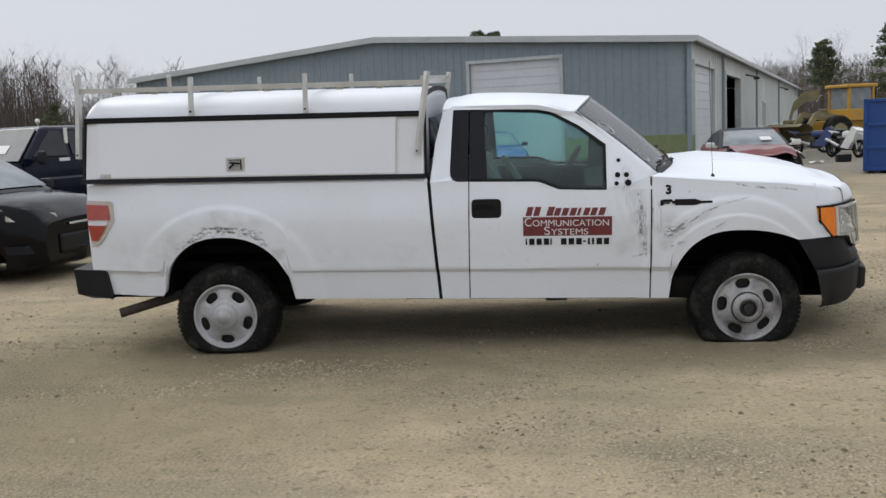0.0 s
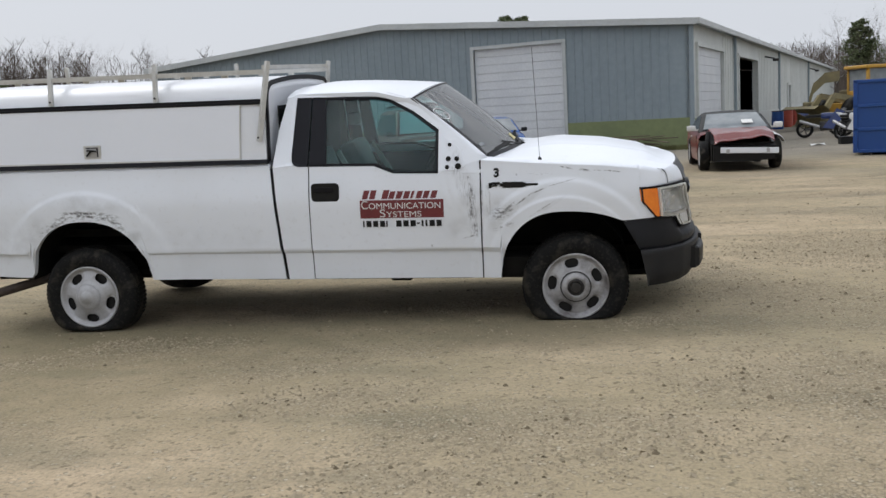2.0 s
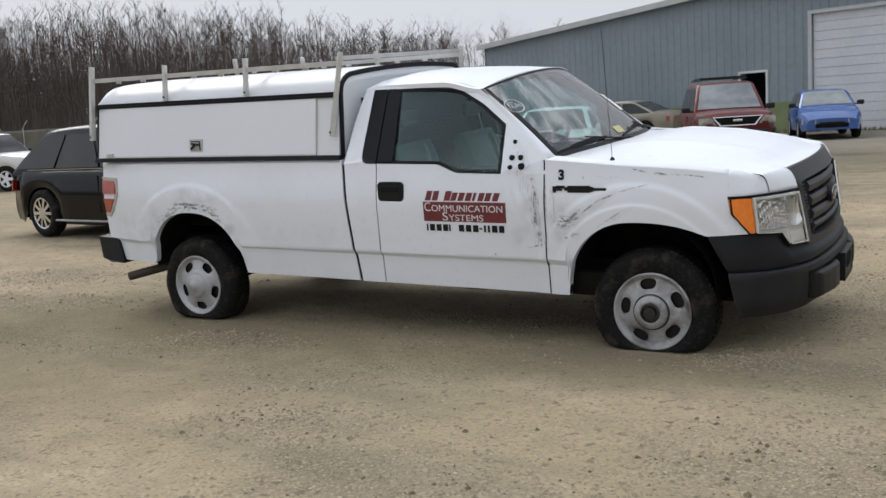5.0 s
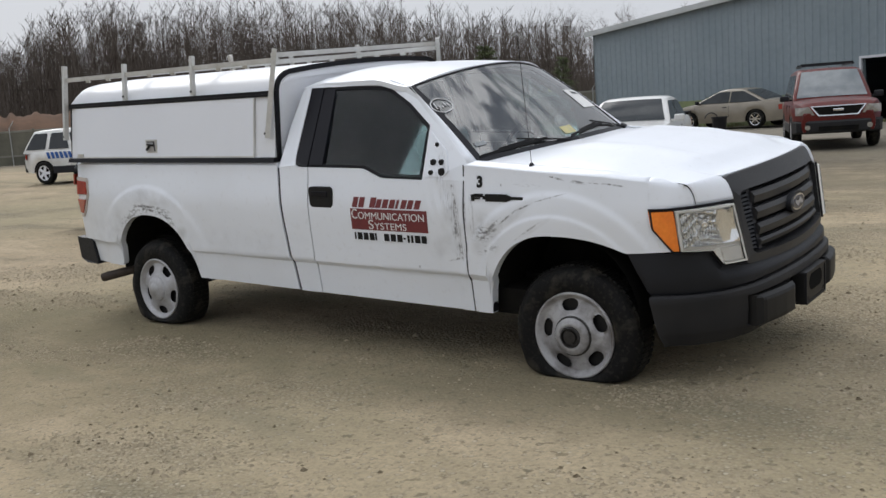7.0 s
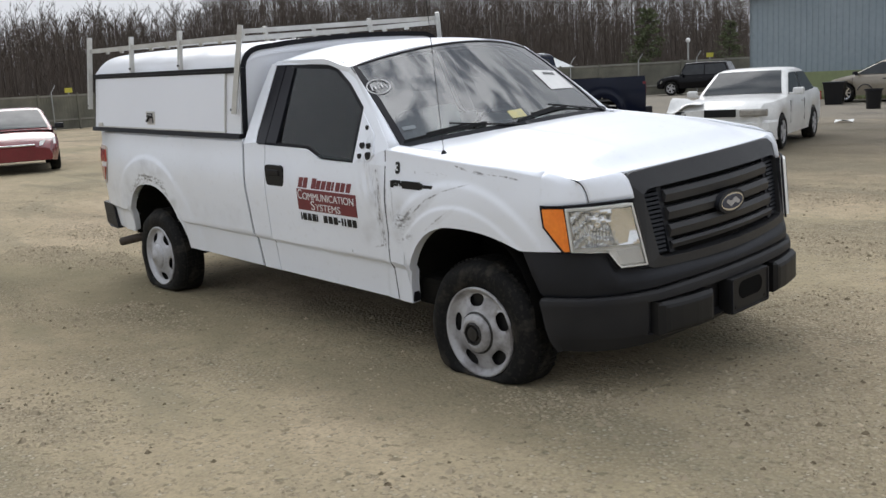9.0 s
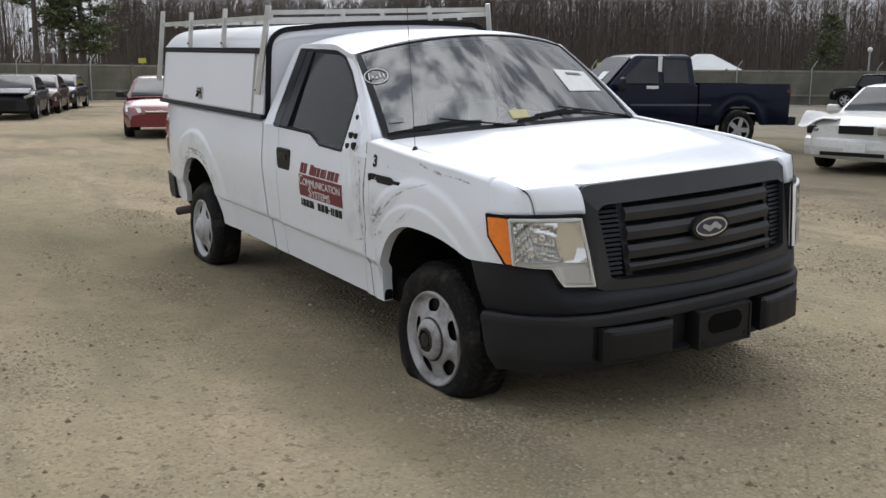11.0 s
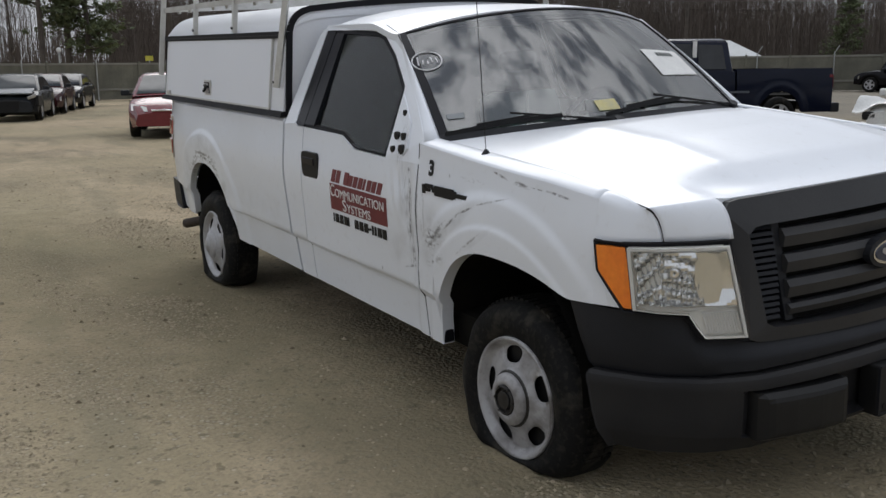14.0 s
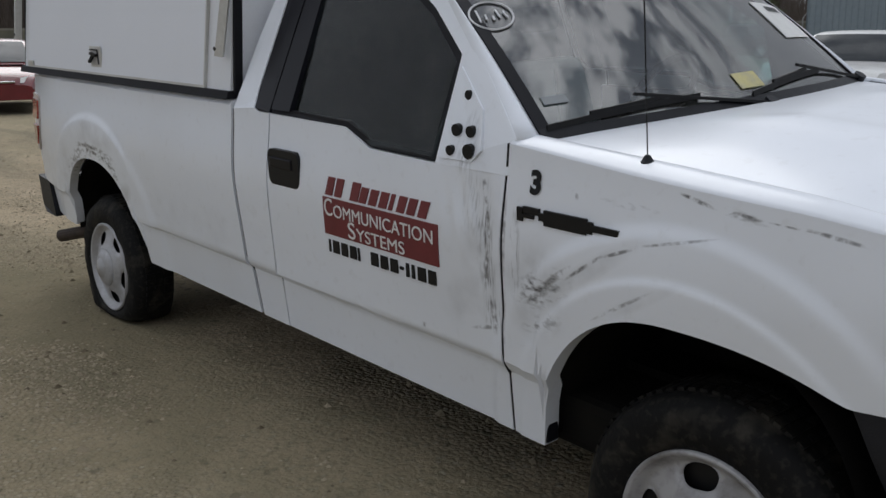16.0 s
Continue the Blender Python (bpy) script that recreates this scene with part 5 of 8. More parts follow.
# rear bumper, tailgate, bed floor, chassis
rb = tp("rear_bumper", prism_bm([(-4.84, -0.90, 0.53), (-4.58, -0.925, 0.525), (-4.545, -0.925, 0.315), (-4.70, -0.925, 0.320), (-4.825, -0.90, 0.345)], (0, 1.825, 0)), M_TRIM, label="dark plastic rear bumper")
tp("tailgate", box_bm((-4.665, 0, 0.85), (0.05, 1.66, 0.62), 0.01), M_PAINT)
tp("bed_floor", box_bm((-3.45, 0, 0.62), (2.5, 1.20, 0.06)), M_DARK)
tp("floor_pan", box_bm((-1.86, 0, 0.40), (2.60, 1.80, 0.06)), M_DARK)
# unseen low boxes, added to keep light off the ground below
tp("shade_tray", box_bm((-4.40, 0, 0.43), (0.46, 1.70, 0.05)), M_DARK)
tp("shade_tray", box_bm((-3.66, 0, 0.50), (1.05, 1.26, 0.05)), M_DARK)
tp("shade_tray", box_bm((0.02, 0, 0.44), (1.25, 1.20, 0.05)), M_DARK)
tp("tank_blocker", box_bm((-1.75, 0.30, 0.33), (1.25, 0.62, 0.24), 0.05), M_DARK)
tp("gearbox_blocker", box_bm((-0.85, -0.05, 0.36), (0.85, 0.50, 0.26), 0.05), M_DARK)
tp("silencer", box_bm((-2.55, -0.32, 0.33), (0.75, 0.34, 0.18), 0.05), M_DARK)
tp("cross_blocker", box_bm((-1.3, 0, 0.30), (0.16, 1.5, 0.12), 0.02), M_DARK)
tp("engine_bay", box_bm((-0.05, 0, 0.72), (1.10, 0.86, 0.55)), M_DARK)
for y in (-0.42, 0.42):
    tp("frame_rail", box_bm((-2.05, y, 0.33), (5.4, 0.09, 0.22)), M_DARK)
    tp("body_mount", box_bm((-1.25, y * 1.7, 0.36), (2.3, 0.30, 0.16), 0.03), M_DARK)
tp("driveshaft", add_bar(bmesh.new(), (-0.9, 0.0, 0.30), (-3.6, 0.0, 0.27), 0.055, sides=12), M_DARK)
# more added boxes, blocking light from the far side and the front
tp("side_blocker", box_bm((-2.35, 0.66, 0.30), (1.10, 0.36, 0.24), 0.05), M_DARK)
tp("sill_blocker", box_bm((-1.30, 0.91, 0.262), (1.55, 0.03, 0.10), 0.01), M_DARK)
tp("light_blocker", box_bm((-1.80, 0.42, 0.275), (2.70, 0.62, 0.25), 0.04), M_DARK)
tp("front_blocker", box_bm((0.30, 0, 0.27), (0.60, 1.30, 0.05), 0.02), M_DARK)
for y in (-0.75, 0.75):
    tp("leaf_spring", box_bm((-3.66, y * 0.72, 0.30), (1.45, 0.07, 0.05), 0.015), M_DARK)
tp("exhaust_pipe", add_bar(bmesh.new(), (-3.95, -0.60, 0.33), (-4.50, -0.93, 0.205), 0.036, sides=14), M_RUST, label="rusty exhaust tailpipe")
tp("spare_wheel", add_bar(bmesh.new(), (-4.2, 0, 0.30), (-4.2, 0, 0.48), 0.34, sides=20), M_TYRE)
for x in (0.0, -3.68):
    part("axle", add_bar(bmesh.new(), (x, -0.80, 0.26), (x, 0.80, 0.36), 0.05, sides=10), M_DARK, TRUCK)

# inside the cab
for y, ahead in ((-0.42, 0.0), (0.42, 0.09)):
    seat = tp("seat", box_bm((-1.55 + ahead, y, 0.80), (0.55, 0.56, 0.20), 0.06), M_SEAT, label="grey cloth bucket seat")
    bm = box_bm((0, 0, 0), (0.16, 0.52, 0.56), 0.07)
    bmesh.ops.transform(bm, matrix=Matrix.Translation((-1.89 + ahead, y, 0.955)) @ Matrix.Rotation(radians(-20), 4, "Y"), verts=bm.verts)
    part("backrest", bm, M_SEAT, seat)
    part("headrest", box_bm((-1.96 + ahead, y, 1.40), (0.075, 0.24, 0.11), 0.035), M_DASHGREY, seat)
    part("belt", add_bar(bmesh.new(), (-1.80 + ahead, y - 0.05, 1.20), (-1.60 + ahead, y - 0.22, 0.94), 0.012, 0.05), M_BELT, seat, "pale seat belt")
tp("console", box_bm((-1.50, 0, 0.86), (0.5, 0.24, 0.24), 0.04), M_SEAT)
tp("dashboard", grid_bm(lambda u, v: (-1.02 + 0.60 * u, -0.80 + 1.6 * v, 1.045 + 0.075 * smooth01(u * 1.6)), 8, 10, (0, 0, -0.25)), M_DASH, smooth=True)
wheel_bm = bmesh.new()
ring = [Vector((0, 0.185 * math.cos(t), 0.185 * math.sin(t))) for t in np.linspace(0, 2 * math.pi, 25)]
for a, b in zip(ring, ring[1:]):
    add_bar(wheel_bm, a, b, 0.016, sides=6)
add_bar(wheel_bm, (0, -0.18, 0), (0, 0.18, 0), 0.03, 0.05)
bmesh.ops.transform(wheel_bm, matrix=Matrix.Translation((-1.17, 0.40, 1.10)) @ Matrix.Rotation(radians(28), 4, "Y"), verts=wheel_bm.verts)
tp("steering_wheel", wheel_bm, M_DASH)

# stickers on the glass
def on_screen(y, v, lift=0.004):
    return Vector(screen((y / 0.80 + 1) / 2, v)) + Vector((0.6, 0, 0.8)) * lift


def glass_patch(name, y0, y1, v0, v1, material, label, lift=0.005, tilt=0.0):
    f = lambda u, v: on_screen(y0 + (y1 - y0) * u, v0 + (v1 - v0) * v + tilt * u, lift)
    return tp(name, grid_bm(f, 6, 4, (-0.002, 0, -0.002)), material, label=label)


sheet = glass_patch("lot_sheet", 0.385, 0.690, 0.325, 0.565, M_PAPER, "white paper lot sheet on the glass")
for k in range(5):
    part("writing_bar", grid_bm(lambda u, v: on_screen(0.475 + 0.030 * k + 0.018 * u, 0.500 + 0.034 * v, 0.008), 1, 1, (-0.001, 0, -0.001)), M_DASHGREY, sheet)
glass_patch("inspection_sticker", -0.128, -0.022, 0.105, 0.178, M_YELLOWPAPER, "small yellow inspection sticker")
glass_patch("round_sticker", -0.750, -0.685, 0.160, 0.198, M_PALEGLASS, "small pale oval sticker")
mark = tp("chalk_mark", bmesh.new(), M_CHALK, label="white hand-drawn oval mark on the glass")
bm = bmesh.new()
ovals = [on_screen(-0.736 + 0.062 * math.cos(t), 0.664 + 0.088 * math.sin(t), 0.005) for t in np.linspace(0, 2 * math.pi, 29)]
for a, b in zip(ovals, ovals[1:]):
    add_bar(bm, a, b, 0.006, 0.004)
for k in range(5):
    add_bar(bm, on_screen(-0.776 + 0.020 * k, 0.632 + 0.010 * (k % 2), 0.005), on_screen(-0.770 + 0.018 * k, 0.690 - 0.016 * (k % 3) + 0.02 * (k == 0), 0.005), 0.006, 0.004)
bm.to_mesh(mark.data)
bm.free()

# lettering on the door and wing
def flat_text(body, size, x0, z0, depth, material, wide=0.0, bold=0.0):
    cu = bpy.data.curves.new("lettering", "FONT")
    cu.body, cu.size, cu.offset = body, size, bold
    cu.align_x, cu.align_y = "CENTER", "CENTER"
    cu.extrude = 0.0008
    tmp = bpy.data.objects.new("lettering", cu)
    me = bpy.data.meshes.new_from_object(tmp)
    bpy.data.objects.remove(tmp)
    have = max(v.co.x for v in me.vertices) - min(v.co.x for v in me.vertices)
    squeeze = wide / have if wide else 1.0
    for v in me.vertices:
        x, z, d = x0 + v.co.x * squeeze, z0 + v.co.y, v.co.z
        v.co = (x, -(body_y(x, z) + depth + d), z)
    me.materials.append(material)
    return me


sign = tp("sign_panel", grid_bm(lambda u, v: (-1.531 + 0.606 * u, -(body_y(-1.531 + 0.606 * u, 0.757 + 0.130 * v) + 0.003), 0.757 + 0.130 * v), 8, 4, (0, 0.004, 0)), M_MAROON, label="maroon sign reading COMMUNICATION SYSTEMS in white")
for txt, size, x, z, wide in (("C", 0.086, -1.497, 0.851, 0.046), ("OMMUNICATION", 0.062, -1.205, 0.843, 0.520), ("S", 0.082, -1.367, 0.789, 0.040), ("YSTEMS", 0.060, -1.212, 0.782, 0.254)):
    ob = new("lettering", flat_text(txt, size, x, z, 0.0045, M_LETTER, wide, 0.0))
    ob.parent = sign
xs = [-1.515, -1.462, -1.372, -1.322, -1.270, -1.216, -1.164, -1.124, -1.074, -1.020]
ws = [0.040, 0.040, 0.044, 0.038, 0.040, 0.040, 0.018, 0.038, 0.038, 0.040]
for x, w in zip(xs, ws):
    h = 0.062 if x < -1.36 else 0.052
    pts = [(x, 0.896), (x + w, 0.896), (x + w + 0.018, 0.896 + h), (x + 0.018, 0.896 + h)]
    tp("name_bar", prism_bm([(px, -(body_y(px, pz) + 0.004), pz) for px, pz in pts], (0, 0.004, 0)), M_MAROON)
for k, (x, w) in enumerate([(-1.515, 0.010), (-1.490, 0.036), (-1.440, 0.036), (-1.390, 0.036), (-1.345, 0.010), (-1.272, 0.038), (-1.220, 0.038), (-1.168, 0.038), (-1.120, 0.018), (-1.088, 0.014), (-1.060, 0.014), (-1.030, 0.038), (-0.980, 0.036)]):
    h = 0.010 if k == 8 else 0.044
    tp("number_bar", box_bm((x + w / 2, -(body_y(x, 0.716) + 0.002), 0.716), (w, 0.004, h)), M_BLACKVINYL)
three = new("numeral", flat_text("3", 0.082, -0.545, 1.058, 0.0030, M_BLACKVINYL, 0.0, 0.004))
three.parent, three.matrix_basis = TRUCK, LEANING
tagged(three, "black stick-on figure 3")
bm = bmesh.new()
for x0, x1, z0, z1 in ((-0.600, -0.583, 0.955, 0.992), (-0.583, -0.535, 0.978, 0.996), (-0.583, -0.550, 0.966, 0.976), (-0.520, -0.400, 0.955, 0.996), (-0.535, -0.515, 0.966, 0.986), (-0.400, -0.385, 0.960, 0.990), (-0.385, -0.315, 0.968, 0.984)):
    xm, zm = -0.600 + 1.21 * ((x0 + x1) / 2 + 0.600), (z0 + z1) / 2
    add_box(bm, (xm, -(body_y(xm, zm) + 0.003), zm), ((x1 - x0) * 1.21, 0.008, z1 - z0))
tp("wing_badge", bm, M_BLACKVINYL, label="black model badge as plain shapes")

# wheels with flat tyres
def wheel(x, sgn, hub_z, flat, cap, turn=0.0, dirty=False, spin=90.0):
    w = part("wheel", bmesh.new(), M_STEEL, TRUCK, "steel wheel with a %s tyre" % ("flat" if flat else "standing"), pose(x, sgn * 0.96, hub_z, 0, 0, turn) @ (pose(0, 0, 0, 0, 0, 180) if sgn > 0 else Matrix.Identity(4)))
    # outward is -y in the wheel's own frame
    prof = [(0.225, 0.015), (0.235, -0.005), (0.262, -0.018), (0.310, -0.020), (0.348, -0.006), (0.366, 0.018), (0.374, 0.045), (0.376, 0.10), (0.374, 0.155), (0.364, 0.185), (0.31, 0.206), (0.25, 0.200)]
    bm = lathe_bm(prof, 72)
    for v in bm.verts:
        r = math.hypot(v.co.x, v.co.z)
        a = math.degrees(math.atan2(v.co.z, v.co.x))
        if v.co.z < -hub_z + 0.075:
            # the collapsed tyre rolls round onto its flat foot
            over = (-hub_z + 0.075 - v.co.z) / 0.075
            v.co.z = -hub_z + 0.002 + 0.073 * max(0.0, 1 - over * 0.62) ** 1.7
            v.co.x *= 1 + 0.006 * min(1.5, over)
        low = smooth01((-v.co.z - hub_z + 0.10) / 0.10)
        if flat and low > 0 and v.co.y < 0.1 and r > 0.24:
            v.co.y -= 0.008 * low
        v.co.y += 0.0015 * math.sin(a * 0.8) if r > 0.37 else 0
        if flat and r > 0.26 and v.co.y < 0.06:
            v.co.y += 0.005 * math.sin(math.radians(a) * 9 + r * 60) + 0.004 * math.sin(math.radians(a) * 5 - r * 90)
    part("tyre", bm, M_TYRE, w, "dusty black tyre" + (", gone flat" if flat else ""), smooth=True)
    bm = bmesh.new()
    for k in range(72):
        a = 2 * math.pi * (k + 0.3) / 72
        for y, dy in ((0.054, 0.028), (0.100, 0.030), (0.148, 0.028)):
            c = Vector((0.3745 * math.cos(a), y, 0.3745 * math.sin(a)))
            if c.z > -hub_z + 0.085:
                add_box(bm, c, (0.010, dy * 1.45, 0.020), Matrix.Rotation(-a, 3, "Y"))
    part("tread", bm, M_TYRE, w)
    # pressed disc with five rounded windows
    pr = [(0.236, 0.000), (0.236, -0.014), (0.229, -0.019), (0.220, -0.013), (0.210, 0.004), (0.202, 0.010)] + [(0.196 - 0.0055 * k, 0.010 - 0.0016 * k) for k in range(14)] + [(0.116, -0.016), (0.106, -0.024), (0.096, -0.026)]
    seg = 160

    def window(x, z):
        r, a = math.hypot(x, z), math.degrees(math.atan2(z, x)) - spin
        a = (a + 36) % 72 - 36
        return (abs(a / 16.5) ** 2.6 + abs((r - 0.167) / 0.0315) ** 2.6) ** (1 / 2.6), a, r
    bm = lathe_bm(pr, seg, lambda i, j: False)
    for v in bm.verts:
        f, a, r = window(v.co.x, v.co.z)
        if 0.80 < f < 1.22:
            ta, tr = math.atan2(v.co.z, v.co.x) + math.radians(a / f - a), 0.167 + (r - 0.167) / f
            v.co.x, v.co.z = tr * math.cos(ta), tr * math.sin(ta)
            f = 1.0
        if f < 1.5:
            v.co.y += 0.007 * smooth01((1.5 - f) / 0.5)
    gone = [q for q in bm.faces if window(q.calc_center_median().x, q.calc_center_median().z)[0] < 0.99]
    bmesh.ops.delete(bm, geom=gone, context="FACES")
    rim = part("rim", bm, M_STEELDIRT if dirty else M_STEEL, w, "grey pressed-steel rim with five openings", smooth=True)
    part("drum", add_bar(bmesh.new(), (0, 0.03, 0), (0, 0.10, 0), 0.215, sides=28), M_BLACKVINYL, w)
    if cap:
        part("hub_cap", lathe_bm([(0.098, -0.018), (0.098, -0.030), (0.088, -0.040), (0.060, -0.052), (0.052, -0.052), (0.048, -0.060), (0.0, -0.066)], 32), M_STEEL, w, "domed silver hub cap", smooth=True)
    else:
        part("hub_ring", lathe_bm([(0.100, -0.016), (0.101, -0.034), (0.094, -0.042), (0.078, -0.052), (0.064, -0.056), (0.058, -0.050)], 40), M_STEELDIRT, w, "grimy steel hub ring", smooth=True)
        part("hub", lathe_bm([(0.060, -0.040), (0.058, -0.056), (0.050, -0.060), (0.046, -0.046), (0.038, -0.046), (0.034, -0.060), (0.0, -0.062)], 32), M_HUB, w, "open greasy hub", smooth=False)
        part("hub_grime", lathe_bm([(0.112, -0.019), (0.104, -0.028), (0.099, -0.026)], 40), M_HUB, w, smooth=True)
        for k in range(6):
            t = 2 * math.pi * k / 6
            part("lug_nut", add_bar(bmesh.new(), (0.052 * math.cos(t), -0.03, 0.052 * math.sin(t)), (0.052 * math.cos(t), -0.062, 0.052 * math.sin(t)), 0.006, sides=6), M_HUB, w)


wheel(0.0, -1, 0.240, True, False, 1.8, True, 98)
wheel(-3.69, -1, 0.262, True, True, 0.0, False, 270)
wheel(0.0, 1, 0.355, False, False)
wheel(-3.69, 1, 0.355, False, True)

# topper over the bed
TOPPER = thing("truck_topper", TRUCK.matrix_basis @ LEANING, "white work topper with side hatch on the pickup bed", "truck topper")


def cp(name, bm, material, parent=None, label="", smooth=False):
    return part(name, bm, material, parent or TOPPER, label, None, smooth)


def cap_y(z):
    return 0.935 - 0.140 * (z - 1.165)


for sgn in (-1, 1):
    wall = cp("side_wall", prism_bm([(-4.665, sgn * cap_y(1.17), 1.175), (-2.215, sgn * cap_y(1.17), 1.175), (-2.215, sgn * cap_y(1.63), 1.63), (-4.645, sgn * cap_y(1.63), 1.63)], (0, -sgn * 0.03, 0)), M_CAP)
    cp("base_seal", prism_bm([(-4.690, sgn * (cap_y(1.16) + 0.022), 1.166), (-2.205, sgn * (cap_y(1.16) + 0.022), 1.166), (-2.205, sgn * (cap_y(1.2) + 0.016), 1.197), (-4.690, sgn * (cap_y(1.2) + 0.016), 1.197)], (0, -sgn * 0.06, 0)), M_GUNK, label="black base rail seal")
    cp("drip_rail", prism_bm([(-4.665, sgn * (cap_y(1.595) + 0.016), 1.592), (-2.225, sgn * (cap_y(1.595) + 0.016), 1.592), (-2.225, sgn * (cap_y(1.63) + 0.020), 1.630), (-4.655, sgn * (cap_y(1.63) + 0.020), 1.630)], (0, -sgn * 0.03, 0)), M_GUNK, label="black rubber drip rail")
    cp("rail_lip", prism_bm([(-4.655, sgn * (cap_y(1.60) + 0.020), 1.606), (-2.225, sgn * (cap_y(1.60) + 0.020), 1.606), (-2.225, sgn * (cap_y(1.60) + 0.020), 1.612), (-4.655, sgn * (cap_y(1.60) + 0.020), 1.612)], (0, -sgn * 0.01, 0)), M_TRIM)
    hatch = cp("side_hatch", prism_bm([(-4.565, sgn * (cap_y(1.205) + 0.012), 1.205), (-2.415, sgn * (cap_y(1.205) + 0.012), 1.205), (-2.405, sgn * (cap_y(1.60) + 0.012), 1.600), (-4.565, sgn * (cap_y(1.60) + 0.012), 1.600)], (0, -sgn * 0.018, 0)), M_CAPDOOR, label="flat white side hatch")
    part("edge_trim", prism_bm([(-4.575, sgn * (cap_y(1.20) + 0.015), 1.199), (-2.408, sgn * (cap_y(1.20) + 0.015), 1.199), (-2.408, sgn * (cap_y(1.21) + 0.015), 1.209), (-4.575, sgn * (cap_y(1.21) + 0.015), 1.209)], (0, -sgn * 0.02, 0)), M_ALU, hatch)
    part("edge_trim", prism_bm([(-2.416, sgn * (cap_y(1.20) + 0.015), 1.20), (-2.408, sgn * (cap_y(1.20) + 0.015), 1.20), (-2.398, sgn * (cap_y(1.60) + 0.015), 1.60), (-2.406, sgn * (cap_y(1.60) + 0.015), 1.60)], (0, -sgn * 0.02, 0)), M_ALU, hatch)
    y = sgn * (cap_y(1.285) + 0.014)
    lock = part("lock", box_bm((-3.555, y, 1.283), (0.135, 0.010, 0.105), 0.004), M_ALU, hatch, "folding T-handle lock in a metal dish")
    part("dish", box_bm((-3.555, y + sgn * 0.004, 1.283), (0.105, 0.006, 0.078), 0.003), M_STEEL, lock)
    bm = bmesh.new()
    add_bar(bm, (-3.590, y + sgn * 0.012, 1.300), (-3.520, y + sgn * 0.012, 1.292), 0.018, 0.012)
    add_bar(bm, (-3.56, y + sgn * 0.010, 1.296), (-3.595, y + sgn * 0.022, 1.258), 0.014, 0.012)
    add_bar(bm, (-3.600, y + sgn * 0.008, 1.318), (-3.510, y + sgn * 0.008, 1.318), 0.008, 0.006)
    add_bar(bm, (-3.512, y + sgn * 0.008, 1.318), (-3.512, y + sgn * 0.008, 1.250), 0.008, 0.006)
    part("handle", bm, M_BLACKVINYL, lock)
    part("hinge_plate", box_bm((-4.51, sgn * (cap_y(1.217) + 0.018), 1.222), (0.075, 0.012, 0.026), 0.003), M_ALU, hatch)

# roof of the topper: a low vault with rounded shoulders and ends
def vault(u, v):
    s = 2 * v - 1
    u -= 0.92 * math.sin(2 * math.pi * u) / (2 * math.pi)
    x = -4.655 + 2.455 * u
    end = min(1.0, (u + 0.002) / 0.026) if u < 0.5 else min(1.0, (1.002 - u) / 0.02)
    rise = math.sqrt(max(0.0, 1 - (1 - end) ** 2))
    z = 1.630 + (0.125 * (1 - abs(s) ** 12) + 0.030 * (1 - s * s)) * (0.30 + 0.70 * rise)
    return (x, s * 0.872, z)


cp("roof", grid_bm(vault, 60, 40, (0, 0, -0.02)), M_CAP, label="rounded white topper roof", smooth=True)
shoulder = [(0.905, 1.18), (0.866, 1.58), (0.861, 1.625), (0.850, 1.662), (0.832, 1.692), (0.806, 1.716), (0.772, 1.733), (0.73, 1.744), (0.50, 1.760), (0.25, 1.770)]
front_arc = [(-y, z) for y, z in shoulder] + [(0.0, 1.773)] + shoulder[::-1]
cp("front_wall", prism_bm([(-2.205, y, z) for y, z in front_arc], (-0.03, 0, 0)), M_CAP)
bm = bmesh.new()
for (y0, z0), (y1, z1) in zip(front_arc, front_arc[1:]):
    add_bar(bm, (-2.203, y0, z0), (-2.203, y1, z1), 0.014, 0.034)
cp("front_trim", bm, M_GUNK, label="black rubber edge round the front wall")
cp("front_window", box_bm((-2.203, 0, 1.42), (0.012, 1.25, 0.30), 0.004), M_DARKGLASS)
cp("rear_wall", prism_bm([(-4.665, -0.90, 1.18), (-4.665, 0.90, 1.18), (-4.645, 0.85, 1.62), (-4.645, -0.85, 1.62)], (0.03, 0, 0)), M_CAP)
for sgn in (-1, 1):
    cp("rear_trim", add_bar(bmesh.new(), (-4.678, sgn * 0.915, 1.17), (-4.655, sgn * 0.862, 1.62), 0.028, 0.03), M_GUNK)

# ladder rack on the topper
RACK = thing("ladder_rack", TRUCK.matrix_basis @ LEANING, "bare aluminium ladder rack fixed to the topper roof", "ladder rack")
for sgn in (-1, 1):
    for k, (x0, z0, x1, z1, w) in enumerate(((-4.700, 1.345, -4.690, 1.935, 0.036), (-3.865, 1.632, -3.865, 1.902, 0.028), (-3.040, 1.632, -3.040, 1.905, 0.028), (-2.256, 1.328, -2.180, 1.895, 0.032))):
        y0, y1 = sgn * (cap_y(z0) + (0.030 if z0 < 1.5 else 0.020)), sgn * 0.855
        post = part("post", add_bar(bmesh.new(), (x0, y0, z0), (x1, y1, z1), 0.030, w), M_ALU, RACK)
        part("bolt", add_bar(bmesh.new(), (x0, y0 + sgn * 0.02, z0 + 0.03), (x0, y0 - sgn * 0.02, z0 + 0.03), 0.008, sides=6), M_HUB, post)
    part("side_rail", add_bar(bmesh.new(), (-4.69, sgn * 0.848, 1.822), (-2.185, sgn * 0.848, 1.822), 0.046, 0.034), M_ALU, RACK)
for x in (-4.67, -3.865, -3.04, -2.215):
    part("crossbar", add_bar(bmesh.new(), (x, -0.85, 1.855 if x > -2.5 else 1.822), (x, 0.85, 1.855 if x > -2.5 else 1.822), 0.030, 0.030), M_ALU, RACK)
